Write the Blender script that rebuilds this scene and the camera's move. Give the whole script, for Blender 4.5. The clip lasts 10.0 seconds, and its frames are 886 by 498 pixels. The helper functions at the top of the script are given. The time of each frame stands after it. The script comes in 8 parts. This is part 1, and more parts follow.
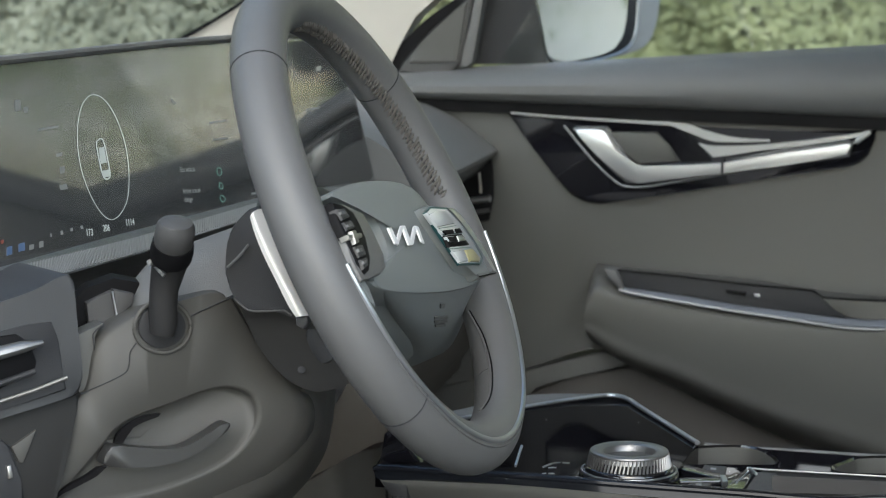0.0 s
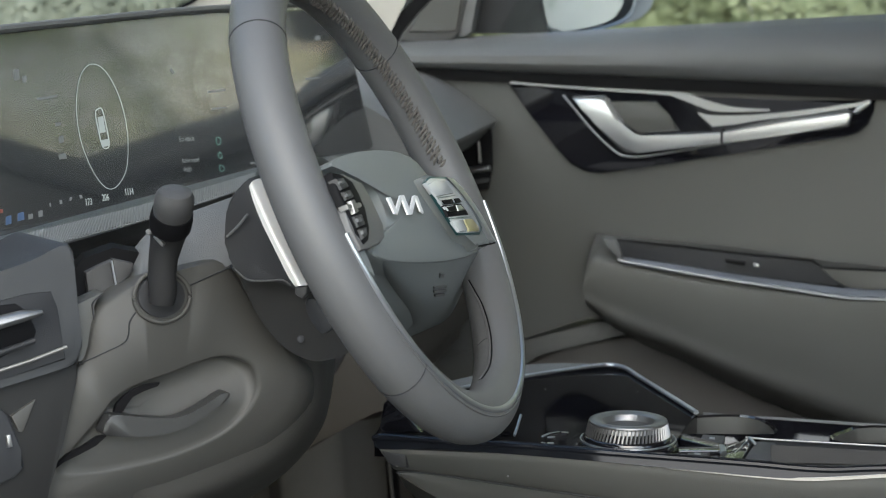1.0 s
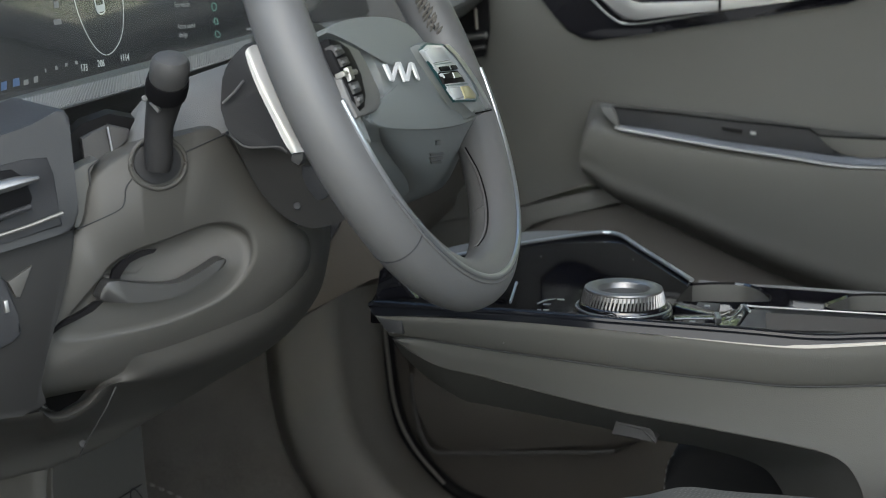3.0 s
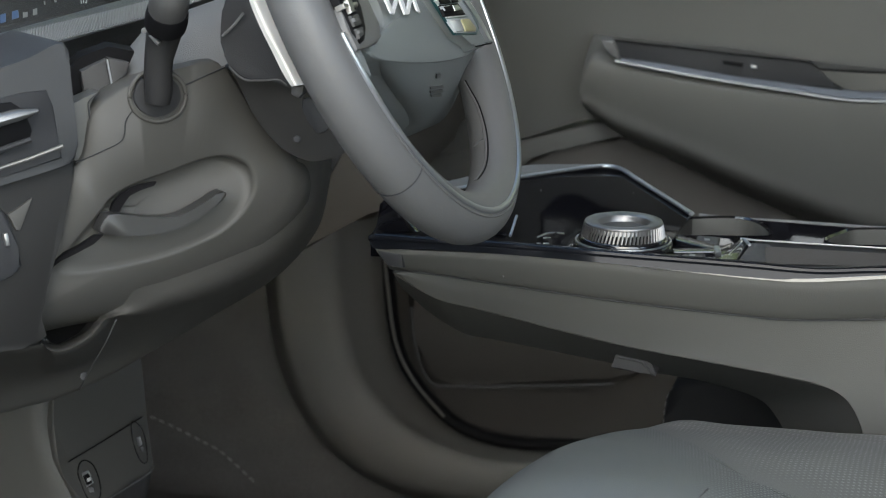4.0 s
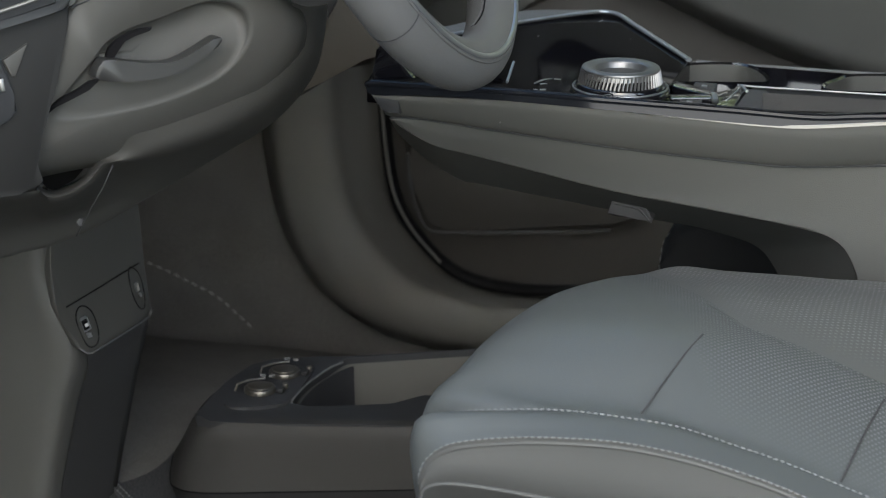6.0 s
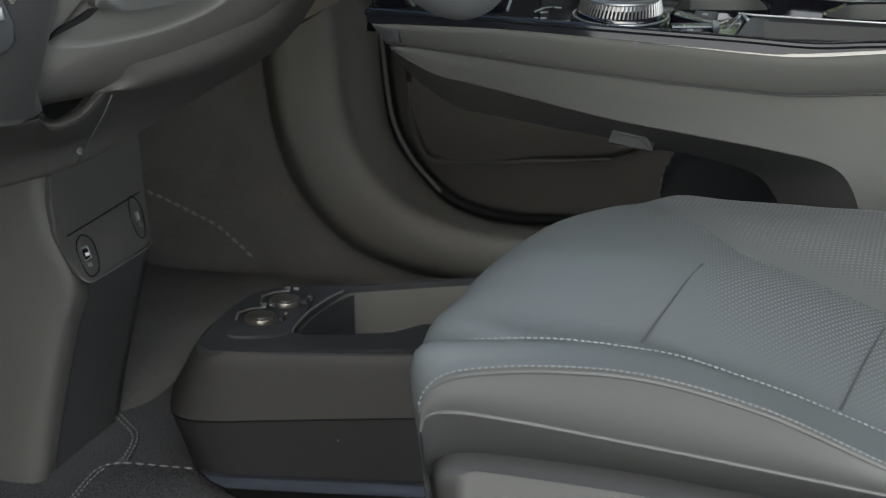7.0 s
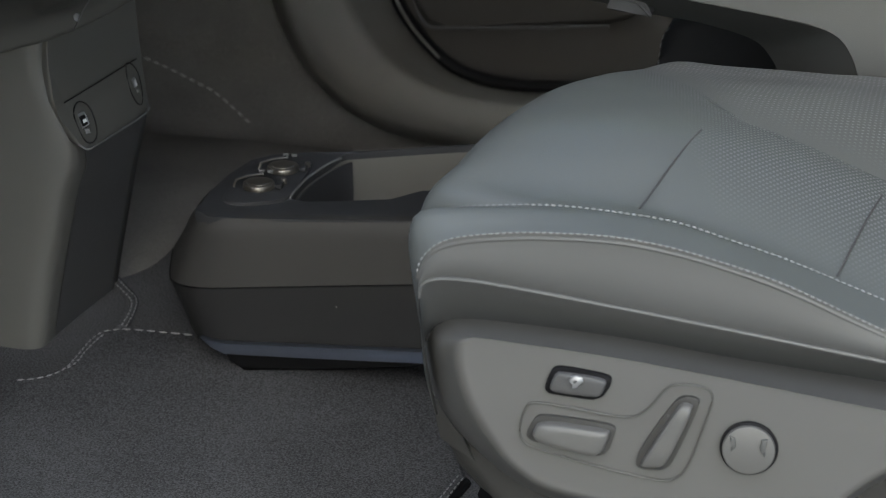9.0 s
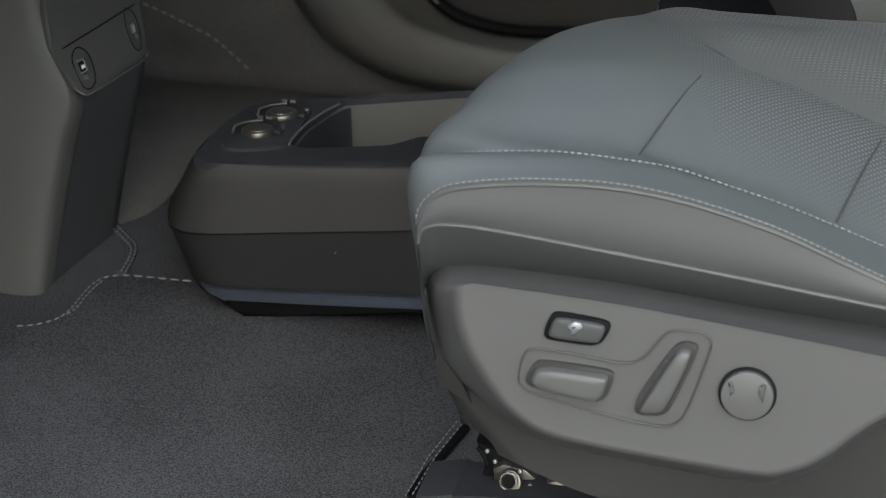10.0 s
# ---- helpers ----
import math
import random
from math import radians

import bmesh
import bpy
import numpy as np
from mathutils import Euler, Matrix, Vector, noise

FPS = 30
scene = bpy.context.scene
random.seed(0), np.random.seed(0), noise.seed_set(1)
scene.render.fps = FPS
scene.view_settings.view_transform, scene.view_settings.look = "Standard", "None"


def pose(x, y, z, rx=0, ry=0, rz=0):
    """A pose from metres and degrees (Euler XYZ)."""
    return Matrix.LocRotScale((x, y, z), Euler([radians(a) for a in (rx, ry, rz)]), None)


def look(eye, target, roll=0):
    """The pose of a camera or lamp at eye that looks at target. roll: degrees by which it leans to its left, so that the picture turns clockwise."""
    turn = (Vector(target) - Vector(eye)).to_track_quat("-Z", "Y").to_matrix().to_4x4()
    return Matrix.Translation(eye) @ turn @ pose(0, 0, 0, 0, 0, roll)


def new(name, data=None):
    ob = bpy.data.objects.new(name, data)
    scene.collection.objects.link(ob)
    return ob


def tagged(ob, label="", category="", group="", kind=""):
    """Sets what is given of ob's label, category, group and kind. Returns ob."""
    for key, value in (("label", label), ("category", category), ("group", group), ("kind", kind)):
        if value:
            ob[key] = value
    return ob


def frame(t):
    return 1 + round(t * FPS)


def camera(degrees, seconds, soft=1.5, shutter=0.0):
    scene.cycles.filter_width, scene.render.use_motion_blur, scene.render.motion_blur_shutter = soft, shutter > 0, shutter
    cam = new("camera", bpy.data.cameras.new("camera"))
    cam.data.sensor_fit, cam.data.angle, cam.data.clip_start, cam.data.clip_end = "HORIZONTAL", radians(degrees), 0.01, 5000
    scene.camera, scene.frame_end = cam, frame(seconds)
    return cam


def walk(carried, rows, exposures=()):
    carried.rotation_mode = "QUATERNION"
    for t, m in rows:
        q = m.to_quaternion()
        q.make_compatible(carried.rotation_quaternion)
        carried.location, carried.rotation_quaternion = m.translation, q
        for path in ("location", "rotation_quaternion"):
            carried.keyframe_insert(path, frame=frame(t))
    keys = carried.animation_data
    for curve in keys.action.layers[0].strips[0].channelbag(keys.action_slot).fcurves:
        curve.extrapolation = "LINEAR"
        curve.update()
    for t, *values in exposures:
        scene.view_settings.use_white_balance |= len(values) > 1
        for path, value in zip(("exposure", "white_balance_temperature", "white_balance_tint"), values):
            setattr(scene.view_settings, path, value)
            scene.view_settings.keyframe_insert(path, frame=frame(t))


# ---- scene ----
# ---- camera: fixed on a tripod outside the open driver's door, tilting down ----
# car axes: x runs to the rear, y to the passenger side, z up; ground at z = 0
cam = camera(22.18, 10.0, soft=1.0)
cam.data.dof.use_dof, cam.data.dof.focus_distance, cam.data.dof.aperture_fstop = True, 1.6, 16.0
EYE = Vector((0.3714, -1.8203, 1.1800))
ROWS = [
    (0, 81.640, -0.000, 13.000),
    (0.5, 81.288, 0.017, 12.986),
    (1, 80.870, -0.026, 12.984),
    (1.5, 80.205, -0.059, 12.985),
    (2, 79.337, -0.075, 12.964),
    (2.5, 78.361, -0.140, 12.932),
    (4, 75.816, -0.265, 12.938),
    (4.5, 74.761, -0.265, 12.925),
    (5, 73.722, -0.295, 12.891),
    (5.5, 72.760, -0.333, 12.877),
    (7, 70.123, -0.311, 12.866),
    (7.5, 68.997, -0.324, 12.874),
    (8, 68.124, -0.301, 12.855),
    (8.5, 67.403, -0.324, 12.844),
    (9, 66.745, -0.323, 12.821),
    (9.5, 66.079, -0.286, 12.791),
    (10, 65.378, -0.317, 12.791),
]
walk(cam, [(t, pose(*EYE, rx, ry, rz)) for t, rx, ry, rz in ROWS], exposures=[(0.0, 1.32, 6250, 4), (10.0, 1.31, 6250, 4)])

# ---- world, sun, exposure ----
world = bpy.data.worlds.new("world")
scene.world = world
world.use_nodes = True
wn = world.node_tree
sky = wn.nodes.new("ShaderNodeTexSky")
sky.sky_type = "NISHITA"
sky.sun_disc = False
sky.sun_elevation = radians(37)
sky.sun_rotation = radians(172)
sky.dust_density = 1.5
sky.ozone_density = 1.2
wn.links.new(sky.outputs["Color"], wn.nodes["Background"].inputs["Color"])
wn.nodes["Background"].inputs["Strength"].default_value = 0.15
sun = new("sun", bpy.data.lights.new("sun", "SUN"))
sun.data.energy, sun.data.angle, sun.data.color = 1.35, radians(100), (1.0, 0.935, 0.85)
sun.matrix_world = look((0.35, -2.5, 2.2), (0, 0, 0.3))


# ---- materials ----
def material(name, colour, rough=0.5, metal=0.0, grain=0.0, grain_scale=900.0, stain=0.12, stain_scale=9.0,
             coat=0.0, specular=0.5, weave=0.0, rough_var=0.08, speck=0.35, hard=0.0):
    """Painted, moulded or woven surface: colour mottled at two scales, fine relief, uneven gloss."""
    m = bpy.data.materials.new(name)
    m.use_nodes = True
    nt = m.node_tree
    b = nt.nodes["Principled BSDF"]
    tc = nt.nodes.new("ShaderNodeTexCoord")
    big, fine = nt.nodes.new("ShaderNodeTexNoise"), nt.nodes.new("ShaderNodeTexNoise")
    big.inputs["Scale"].default_value, big.inputs["Detail"].default_value = stain_scale, 4
    fine.inputs["Scale"].default_value, fine.inputs["Detail"].default_value = grain_scale, 2
    for n in (big, fine):
        nt.links.new(tc.outputs["Object"], n.inputs["Vector"])
    mix = nt.nodes.new("ShaderNodeMix")
    mix.data_type = "RGBA"
    mix.inputs["A"].default_value = (*[c * (1 - stain) for c in colour], 1)
    mix.inputs["B"].default_value = (*[min(1, c * (1 + stain)) for c in colour], 1)
    add = nt.nodes.new("ShaderNodeMath")
    add.operation = "MULTIPLY_ADD"
    add.inputs[1].default_value = speck
    nt.links.new(fine.outputs["Fac"], add.inputs[0])
    scaled = nt.nodes.new("ShaderNodeMath")
    scaled.operation = "MULTIPLY"
    scaled.inputs[1].default_value = 1 - speck
    nt.links.new(big.outputs["Fac"], scaled.inputs[0])
    nt.links.new(scaled.outputs[0], add.inputs[2])
    fac = add.outputs[0]
    if hard:
        mr = nt.nodes.new("ShaderNodeMapRange")
        mr.inputs["From Min"].default_value, mr.inputs["From Max"].default_value = 0.5 - hard, 0.5 + hard
        nt.links.new(fac, mr.inputs["Value"])
        fac = mr.outputs["Result"]
    nt.links.new(fac, mix.inputs["Factor"])
    nt.links.new(mix.outputs["Result"], b.inputs["Base Color"])
    rr = nt.nodes.new("ShaderNodeMapRange")
    rr.inputs["To Min"].default_value, rr.inputs["To Max"].default_value = max(0.02, rough - rough_var), min(1, rough + rough_var)
    nt.links.new(big.outputs["Fac"], rr.inputs["Value"])
    nt.links.new(rr.outputs["Result"], b.inputs["Roughness"])
    b.inputs["Metallic"].default_value = metal
    b.inputs["Coat Weight"].default_value = coat
    b.inputs["Coat Roughness"].default_value = 0.04
    b.inputs["Specular IOR Level"].default_value = specular
    if grain:
        bump = nt.nodes.new("ShaderNodeBump")
        bump.inputs["Strength"].default_value = grain
        bump.inputs["Distance"].default_value = 0.001
        src = fine
        if weave:
            src = nt.nodes.new("ShaderNodeTexVoronoi")
            src.inputs["Scale"].default_value = weave
            nt.links.new(tc.outputs["Object"], src.inputs["Vector"])
            nt.links.new(src.outputs["Distance"], bump.inputs["Height"])
        else:
            nt.links.new(fine.outputs["Fac"], bump.inputs["Height"])
        nt.links.new(bump.outputs["Normal"], b.inputs["Normal"])
    return m


def glass(name, colour=(1, 1, 1), rough=0.0):
    m = bpy.data.materials.new(name)
    m.use_nodes = True
    b = m.node_tree.nodes["Principled BSDF"]
    b.inputs["Base Color"].default_value = (*colour, 1)
    b.inputs["Transmission Weight"].default_value = 1
    b.inputs["Roughness"].default_value = rough
    b.inputs["IOR"].default_value = 1.45
    return m


def emitter(name, colour, strength):
    m = bpy.data.materials.new(name)
    m.use_nodes = True
    b = m.node_tree.nodes["Principled BSDF"]
    b.inputs["Base Color"].default_value = (0.02, 0.02, 0.02, 1)
    b.inputs["Emission Color"].default_value = (*colour, 1)
    b.inputs["Emission Strength"].default_value = strength
    return m


LEATHER = material("wheel_leather", (0.113, 0.114, 0.116), 0.43, grain=0.25, grain_scale=1400, stain=0.08)


def perforated(name, colour):
    """Seat leather: a wide-spaced perforated insert and a densely perforated strip of the bolster beside its seam."""
    m = material(name, colour, 0.45, grain=0.14, grain_scale=1100, stain=0.08)
    nt = m.node_tree
    b = nt.nodes["Principled BSDF"]

    def math_node(op, *values):
        n = nt.nodes.new("ShaderNodeMath")
        n.operation = op
        for i, v in enumerate(values):
            if isinstance(v, (int, float)):
                n.inputs[i].default_value = v
            else:
                nt.links.new(v, n.inputs[i])
        return n.outputs[0]

    def ramp(value, lo, hi):
        n = nt.nodes.new("ShaderNodeMapRange")
        n.inputs["From Min"].default_value, n.inputs["From Max"].default_value = lo, hi
        nt.links.new(value, n.inputs["Value"])
        return n.outputs["Result"]

    def dots(scale, size, turn):
        mp, v = nt.nodes.new("ShaderNodeMapping"), nt.nodes.new("ShaderNodeTexVoronoi")
        mp.inputs["Rotation"].default_value = (0, 0, radians(turn))
        v.voronoi_dimensions, v.inputs["Randomness"].default_value, v.inputs["Scale"].default_value = "2D", 0.0, scale
        nt.links.new(tc.outputs["Object"], mp.inputs["Vector"])
        nt.links.new(mp.outputs["Vector"], v.inputs["Vector"])
        return ramp(v.outputs["Distance"], size, size * 0.55)

    tc, sep = nt.nodes.new("ShaderNodeTexCoord"), nt.nodes.new("ShaderNodeSeparateXYZ")
    nt.links.new(tc.outputs["Object"], sep.inputs[0])
    x, y = sep.outputs["X"], sep.outputs["Y"]
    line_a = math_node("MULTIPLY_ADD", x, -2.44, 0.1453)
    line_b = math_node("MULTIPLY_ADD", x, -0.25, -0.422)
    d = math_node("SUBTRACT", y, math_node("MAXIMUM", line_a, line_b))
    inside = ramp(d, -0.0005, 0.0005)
    wide = math_node("MULTIPLY", dots(205, 0.25, 45), ramp(d, 0.012, 0.075))
    dense = math_node("MULTIPLY", math_node("MULTIPLY", dots(330, 0.34, 38), ramp(d, -0.12, -0.02)), math_node("SUBTRACT", 1.0, inside))
    base = b.inputs["Base Color"].links[0].from_socket

    def tint(src, fac, rgb):
        n = nt.nodes.new("ShaderNodeMix")
        n.data_type = "RGBA"
        nt.links.new(src, n.inputs["A"])
        n.inputs["B"].default_value = (*rgb, 1)
        nt.links.new(fac, n.inputs["Factor"])
        return n.outputs["Result"]

    # Up-facing light painted into the insert; bolster colour darkened gradually towards the seam.
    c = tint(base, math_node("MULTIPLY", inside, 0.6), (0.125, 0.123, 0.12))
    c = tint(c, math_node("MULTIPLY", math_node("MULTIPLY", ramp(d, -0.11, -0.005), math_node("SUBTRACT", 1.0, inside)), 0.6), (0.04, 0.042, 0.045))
    c = tint(c, math_node("MULTIPLY", dense, 0.7), (0.24, 0.245, 0.25))
    c = tint(c, math_node("MULTIPLY", wide, 0.7), (0.36, 0.36, 0.36))
    nt.links.new(c, b.inputs["Base Color"])
    return m


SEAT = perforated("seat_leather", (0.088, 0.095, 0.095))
# Seat leather copied darker and warmer; its side-facing shade sits in the colour.
SEAT_SIDE = material("seat_leather_side_shade", (0.069, 0.07, 0.069), 0.48, grain=0.05, grain_scale=1100, stain=0.08)
KNEE2 = material("seat_panel_plastic", (0.089, 0.088, 0.085), 0.47, grain=0.08, grain_scale=1600, stain=0.07)
PEDESTAL = material("pedestal_plastic", (0.085, 0.084, 0.079), 0.55, grain=0.4, grain_scale=1600, stain=0.1)
KNEE = material("grey_moulded_plastic", (0.058, 0.057, 0.053), 0.56, grain=0.08, grain_scale=1600, stain=0.07)
SILLTRIM = material("sill_plastic", (0.115, 0.112, 0.102), 0.6, grain=0.4, grain_scale=1600, stain=0.1)
# Lighter copy of the sill plastic, raised for the weak light in the footwell.
KICKTRIM = material("lifted_kick_plastic", (0.16, 0.155, 0.142), 0.6, grain=0.3, grain_scale=1600, stain=0.1)
DULL = material("dull_metal", (0.34, 0.34, 0.335), 0.42, metal=0.9, stain=0.08)
PLASTIC = material("warm_grey_plastic", (0.073, 0.0735, 0.069), 0.5, grain=0.22, grain_scale=1600, stain=0.07)
SOFT = material("soft_dash_plastic", (0.115, 0.118, 0.12), 0.46, grain=0.4, grain_scale=1600, stain=0.07)
# Darker copy of the knee panel plastic; the underside's shade is in the colour.
UNDERSIDE = material("underside_shade_plastic", (0.048, 0.047, 0.0435), 0.6, grain=0.2, grain_scale=1500, stain=0.12, specular=0.3)
SOCKETPLATE = material("socket_plastic", (0.068, 0.067, 0.063), 0.55, grain=0.3, grain_scale=1500, stain=0.1)
# Deep black that paints in the unlit inside of the dash slot.
SLOTDARK = material("unlit_cavity_black", (0.005, 0.005, 0.005), 0.9, stain=0.1, specular=0.05)
DARK = material("dark_plastic", (0.03, 0.031, 0.034), 0.5, grain=0.3, grain_scale=1500, stain=0.1, specular=0.22)
CHARCOAL = material("charcoal_plastic", (0.055, 0.055, 0.056), 0.55, grain=0.4, grain_scale=1500, stain=0.1)
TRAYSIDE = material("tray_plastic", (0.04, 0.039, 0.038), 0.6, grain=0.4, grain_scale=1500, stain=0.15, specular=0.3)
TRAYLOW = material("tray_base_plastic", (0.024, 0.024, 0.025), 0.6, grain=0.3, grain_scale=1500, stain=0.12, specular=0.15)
BLACK = material("black_rubber", (0.006, 0.006, 0.007), 0.6, stain=0.2, specular=0.12)
GLOSS = material("gloss_black", (0.006, 0.006, 0.008), 0.06, coat=1.0, stain=0.2, rough_var=0.02)
DOORTRIM = material("door_trim_metal", (0.31, 0.32, 0.325), 0.42, metal=0.9, stain=0.08)
CHROME = material("satin_chrome", (0.52, 0.535, 0.545), 0.4, metal=1.0, stain=0.05)
# Near-white, half-metal colour stands in for sky reflected by the chrome paddle.
PADDLE = material("sky_bright_paddle", (0.9, 0.89, 0.86), 0.5, metal=0.5, stain=0.04)
SILVER = material("silver_trim", (0.46, 0.48, 0.51), 0.34, metal=0.9, stain=0.05)
PILLAR = material("light_pillar_trim", (0.45, 0.43, 0.39), 0.8, grain=0.3, grain_scale=700, stain=0.06)
CARPET = material("carpet", (0.073, 0.074, 0.078), 0.95, grain=1.0, grain_scale=620, stain=0.5, stain_scale=9, specular=0.08, speck=0.78, hard=0.14)
# Carpet colour raised to make up for the deep shade in the footwell.
FOOTWELL = material("lifted_footwell_carpet", (0.155, 0.15, 0.142), 0.95, grain=0.6, grain_scale=700, stain=0.3, stain_scale=12, specular=0.08, speck=0.6, hard=0.2)
THREAD = material("grey_thread", (0.2, 0.204, 0.21), 0.7, stain=0.1)
PALETHREAD = material("pale_thread", (0.45, 0.44, 0.42), 0.7, stain=0.1)
PAINT = material("body_paint", (0.3, 0.32, 0.36), 0.2, metal=0.3, coat=1.0, stain=0.03)
MIRROR = material("mirror_glass", (0.85, 0.87, 0.88), 0.02, metal=1.0, stain=0.02, rough_var=0.01)
LINER = material("roof_lining", (0.5, 0.48, 0.44), 0.9, grain=0.3, grain_scale=500)
PAVING = material("paving", (0.11, 0.1, 0.088), 0.9, grain=0.8, grain_scale=60, stain=0.25, stain_scale=0.8)
CLEAR = glass("clear_glass", (0.93, 0.97, 0.95))
WHITE = material("white_print", (0.75, 0.76, 0.77), 0.5, stain=0.03)
BUTTON = material("pale_button", (0.55, 0.58, 0.6), 0.25, coat=0.6, stain=0.05)
AMBER = material("ochre_button", (0.26, 0.24, 0.12), 0.35, coat=0.4, stain=0.05)
GLOW = emitter("screen_lines", (0.78, 0.86, 0.84), 0.2)
GLOW_DIM = emitter("screen_text", (0.75, 0.8, 0.8), 0.08)
GLOW_GREEN = emitter("screen_green", (0.35, 0.8, 0.65), 0.1)
GLOW_BLUE = emitter("screen_blue", (0.25, 0.45, 0.9), 0.09)
GLOW_RED = emitter("screen_red", (0.9, 0.2, 0.12), 0.08)
SCREEN = material("display_glass", (0.05, 0.054, 0.058), 0.12, stain=0.15, rough_var=0.02, specular=0.9, coat=0.6)
TOUCH = material("touch_glass", (0.003, 0.003, 0.004), 0.05, stain=0.2, rough_var=0.02, specular=0.015)
RIB = material("ribbed_trim", (0.24, 0.25, 0.255), 0.5, stain=0.08)
SILL = material("blue_grey_strip", (0.075, 0.085, 0.11), 0.3, metal=0.5, stain=0.35, stain_scale=40)
RIMGLOSS = material("console_rim_gloss", (0.008, 0.009, 0.012), 0.1, coat=0.1, stain=0.2, rough_var=0.03, specular=0.22)
# Pale bluish colour paints the sky's reflection onto the console rim.
RIMSKY = material("console_rim_sky", (0.27, 0.3, 0.335), 0.32, metal=0.35, stain=0.1)
DIALMETAL = material("dial_metal", (0.23, 0.23, 0.235), 0.4, metal=0.85, stain=0.1)
# Darker copy of the pedestal plastic, painting the shade on its rear face.
PEDSHADE = material("pedestal_shade_plastic", (0.05, 0.05, 0.052), 0.5, grain=0.3, grain_scale=1500, stain=0.1)
SHROUD = material("shroud_plastic", (0.018, 0.018, 0.018), 0.5, grain=0.1, grain_scale=1500, stain=0.1, specular=0.2)
CUPMETAL = material("bronze_metal", (0.15, 0.14, 0.125), 0.35, metal=0.8, stain=0.15)
# Bluish, brighter colour stands in for sky light on the up-facing armrest ledge.
LEDGE = material("sky_lit_ledge", (0.17, 0.185, 0.22), 0.4, stain=0.08)
EDGE = material("console_edge_metal", (0.2, 0.195, 0.18), 0.42, metal=0.7, stain=0.1)
TEAL = material("button_outline", (0.012, 0.055, 0.06), 0.4, stain=0.1)
PAD = material("airbag_cover", (0.18, 0.196, 0.2), 0.45, grain=0.35, grain_scale=1500, stain=0.06)


# ---- mesh helpers ----
def part(name, bm, mat, parent=None, label="", smooth=35, world_matrix=None):
    """Links a bmesh as one mesh object, under a thing or a part if one is given."""
    bmesh.ops.recalc_face_normals(bm, faces=bm.faces)
    me = bpy.data.meshes.new(name)
    bm.to_mesh(me)
    bm.free()
    me.materials.append(mat)
    if smooth:
        for p in me.polygons:
            p.use_smooth = True
        me.set_sharp_from_angle(angle=radians(smooth))
    ob = new(name, me)
    if parent is not None:
        ob.parent = parent
        ob.matrix_parent_inverse = parent.matrix_world.inverted()
    if label:
        tagged(ob, label)
    return ob


def thing(name, label, category, at=(0, 0, 0), group="", kind=""):
    e = new(name)
    e.empty_display_size = 0.05
    e.matrix_world = Matrix.Translation(at)
    return tagged(e, label, category, group, kind)


def curve(pts, n=8, closed=False):
    """Catmull-Rom curve through the control points."""
    P = [Vector(p) for p in pts]
    k = len(P)
    out = []
    for i in range(k if closed else k - 1):
        if closed:
            a, b, c, d = (P[(i + j) % k] for j in (-1, 0, 1, 2))
        else:
            b, c = P[i], P[i + 1]
            a = P[i - 1] if i else b * 2 - c
            d = P[i + 2] if i + 2 < k else c * 2 - b
        for j in range(n):
            t = j / n
            out.append(0.5 * (2 * b + (c - a) * t + (2 * a - 5 * b + 4 * c - d) * t * t + (3 * b - a - 3 * c + d) * t ** 3))
    if not closed:
        out.append(P[-1].copy())
    return out


def even(pts, n, closed=False):
    """n points at even steps along a polyline."""
    P = [Vector(p) for p in pts]
    if closed:
        P = P + [P[0]]
    s = [0.0]
    for a, b in zip(P, P[1:]):
        s.append(s[-1] + (b - a).length)
    out, k = [], 0
    m = n if closed else n - 1
    for i in range(n):
        d = s[-1] * i / m
        while k < len(P) - 2 and s[k + 1] < d:
            k += 1
        f = (d - s[k]) / max(1e-9, s[k + 1] - s[k])
        out.append(P[k].lerp(P[k + 1], min(1, max(0, f))))
    return out


def skin(bm, rings, closed=True, caps=True):
    """Faces between rings of equally many points."""
    vs = [[bm.verts.new(p) for p in r] for r in rings]
    n = len(vs[0])
    for a, b in zip(vs, vs[1:]):
        for i in range(n if closed else n - 1):
            j = (i + 1) % n
            bm.faces.new((a[i], a[j], b[j], b[i]))
    if caps and closed:
        bm.faces.new(vs[0][::-1])
        bm.faces.new(vs[-1])
    return bm


def slab(outline, depth, bevel=0.003, segments=2, round_n=0):
    """A plate: an outline in space pushed back by the vector depth, with rounded edges."""
    pts = curve(outline, round_n, True) if round_n else [Vector(p) for p in outline]
    depth = Vector(depth)
    bm = bmesh.new()
    a = [bm.verts.new(p) for p in pts]
    b = [bm.verts.new(p + depth) for p in pts]
    n = len(a)
    front = bm.faces.new(a)
    bm.faces.new(b[::-1])
    for i in range(n):
        j = (i + 1) % n
        bm.faces.new((a[i], b[i], b[j], a[j]))
    if bevel:
        bmesh.ops.bevel(bm, geom=list(front.edges), offset=bevel, segments=segments, profile=0.5, affect="EDGES", clamp_overlap=True)
    return bm


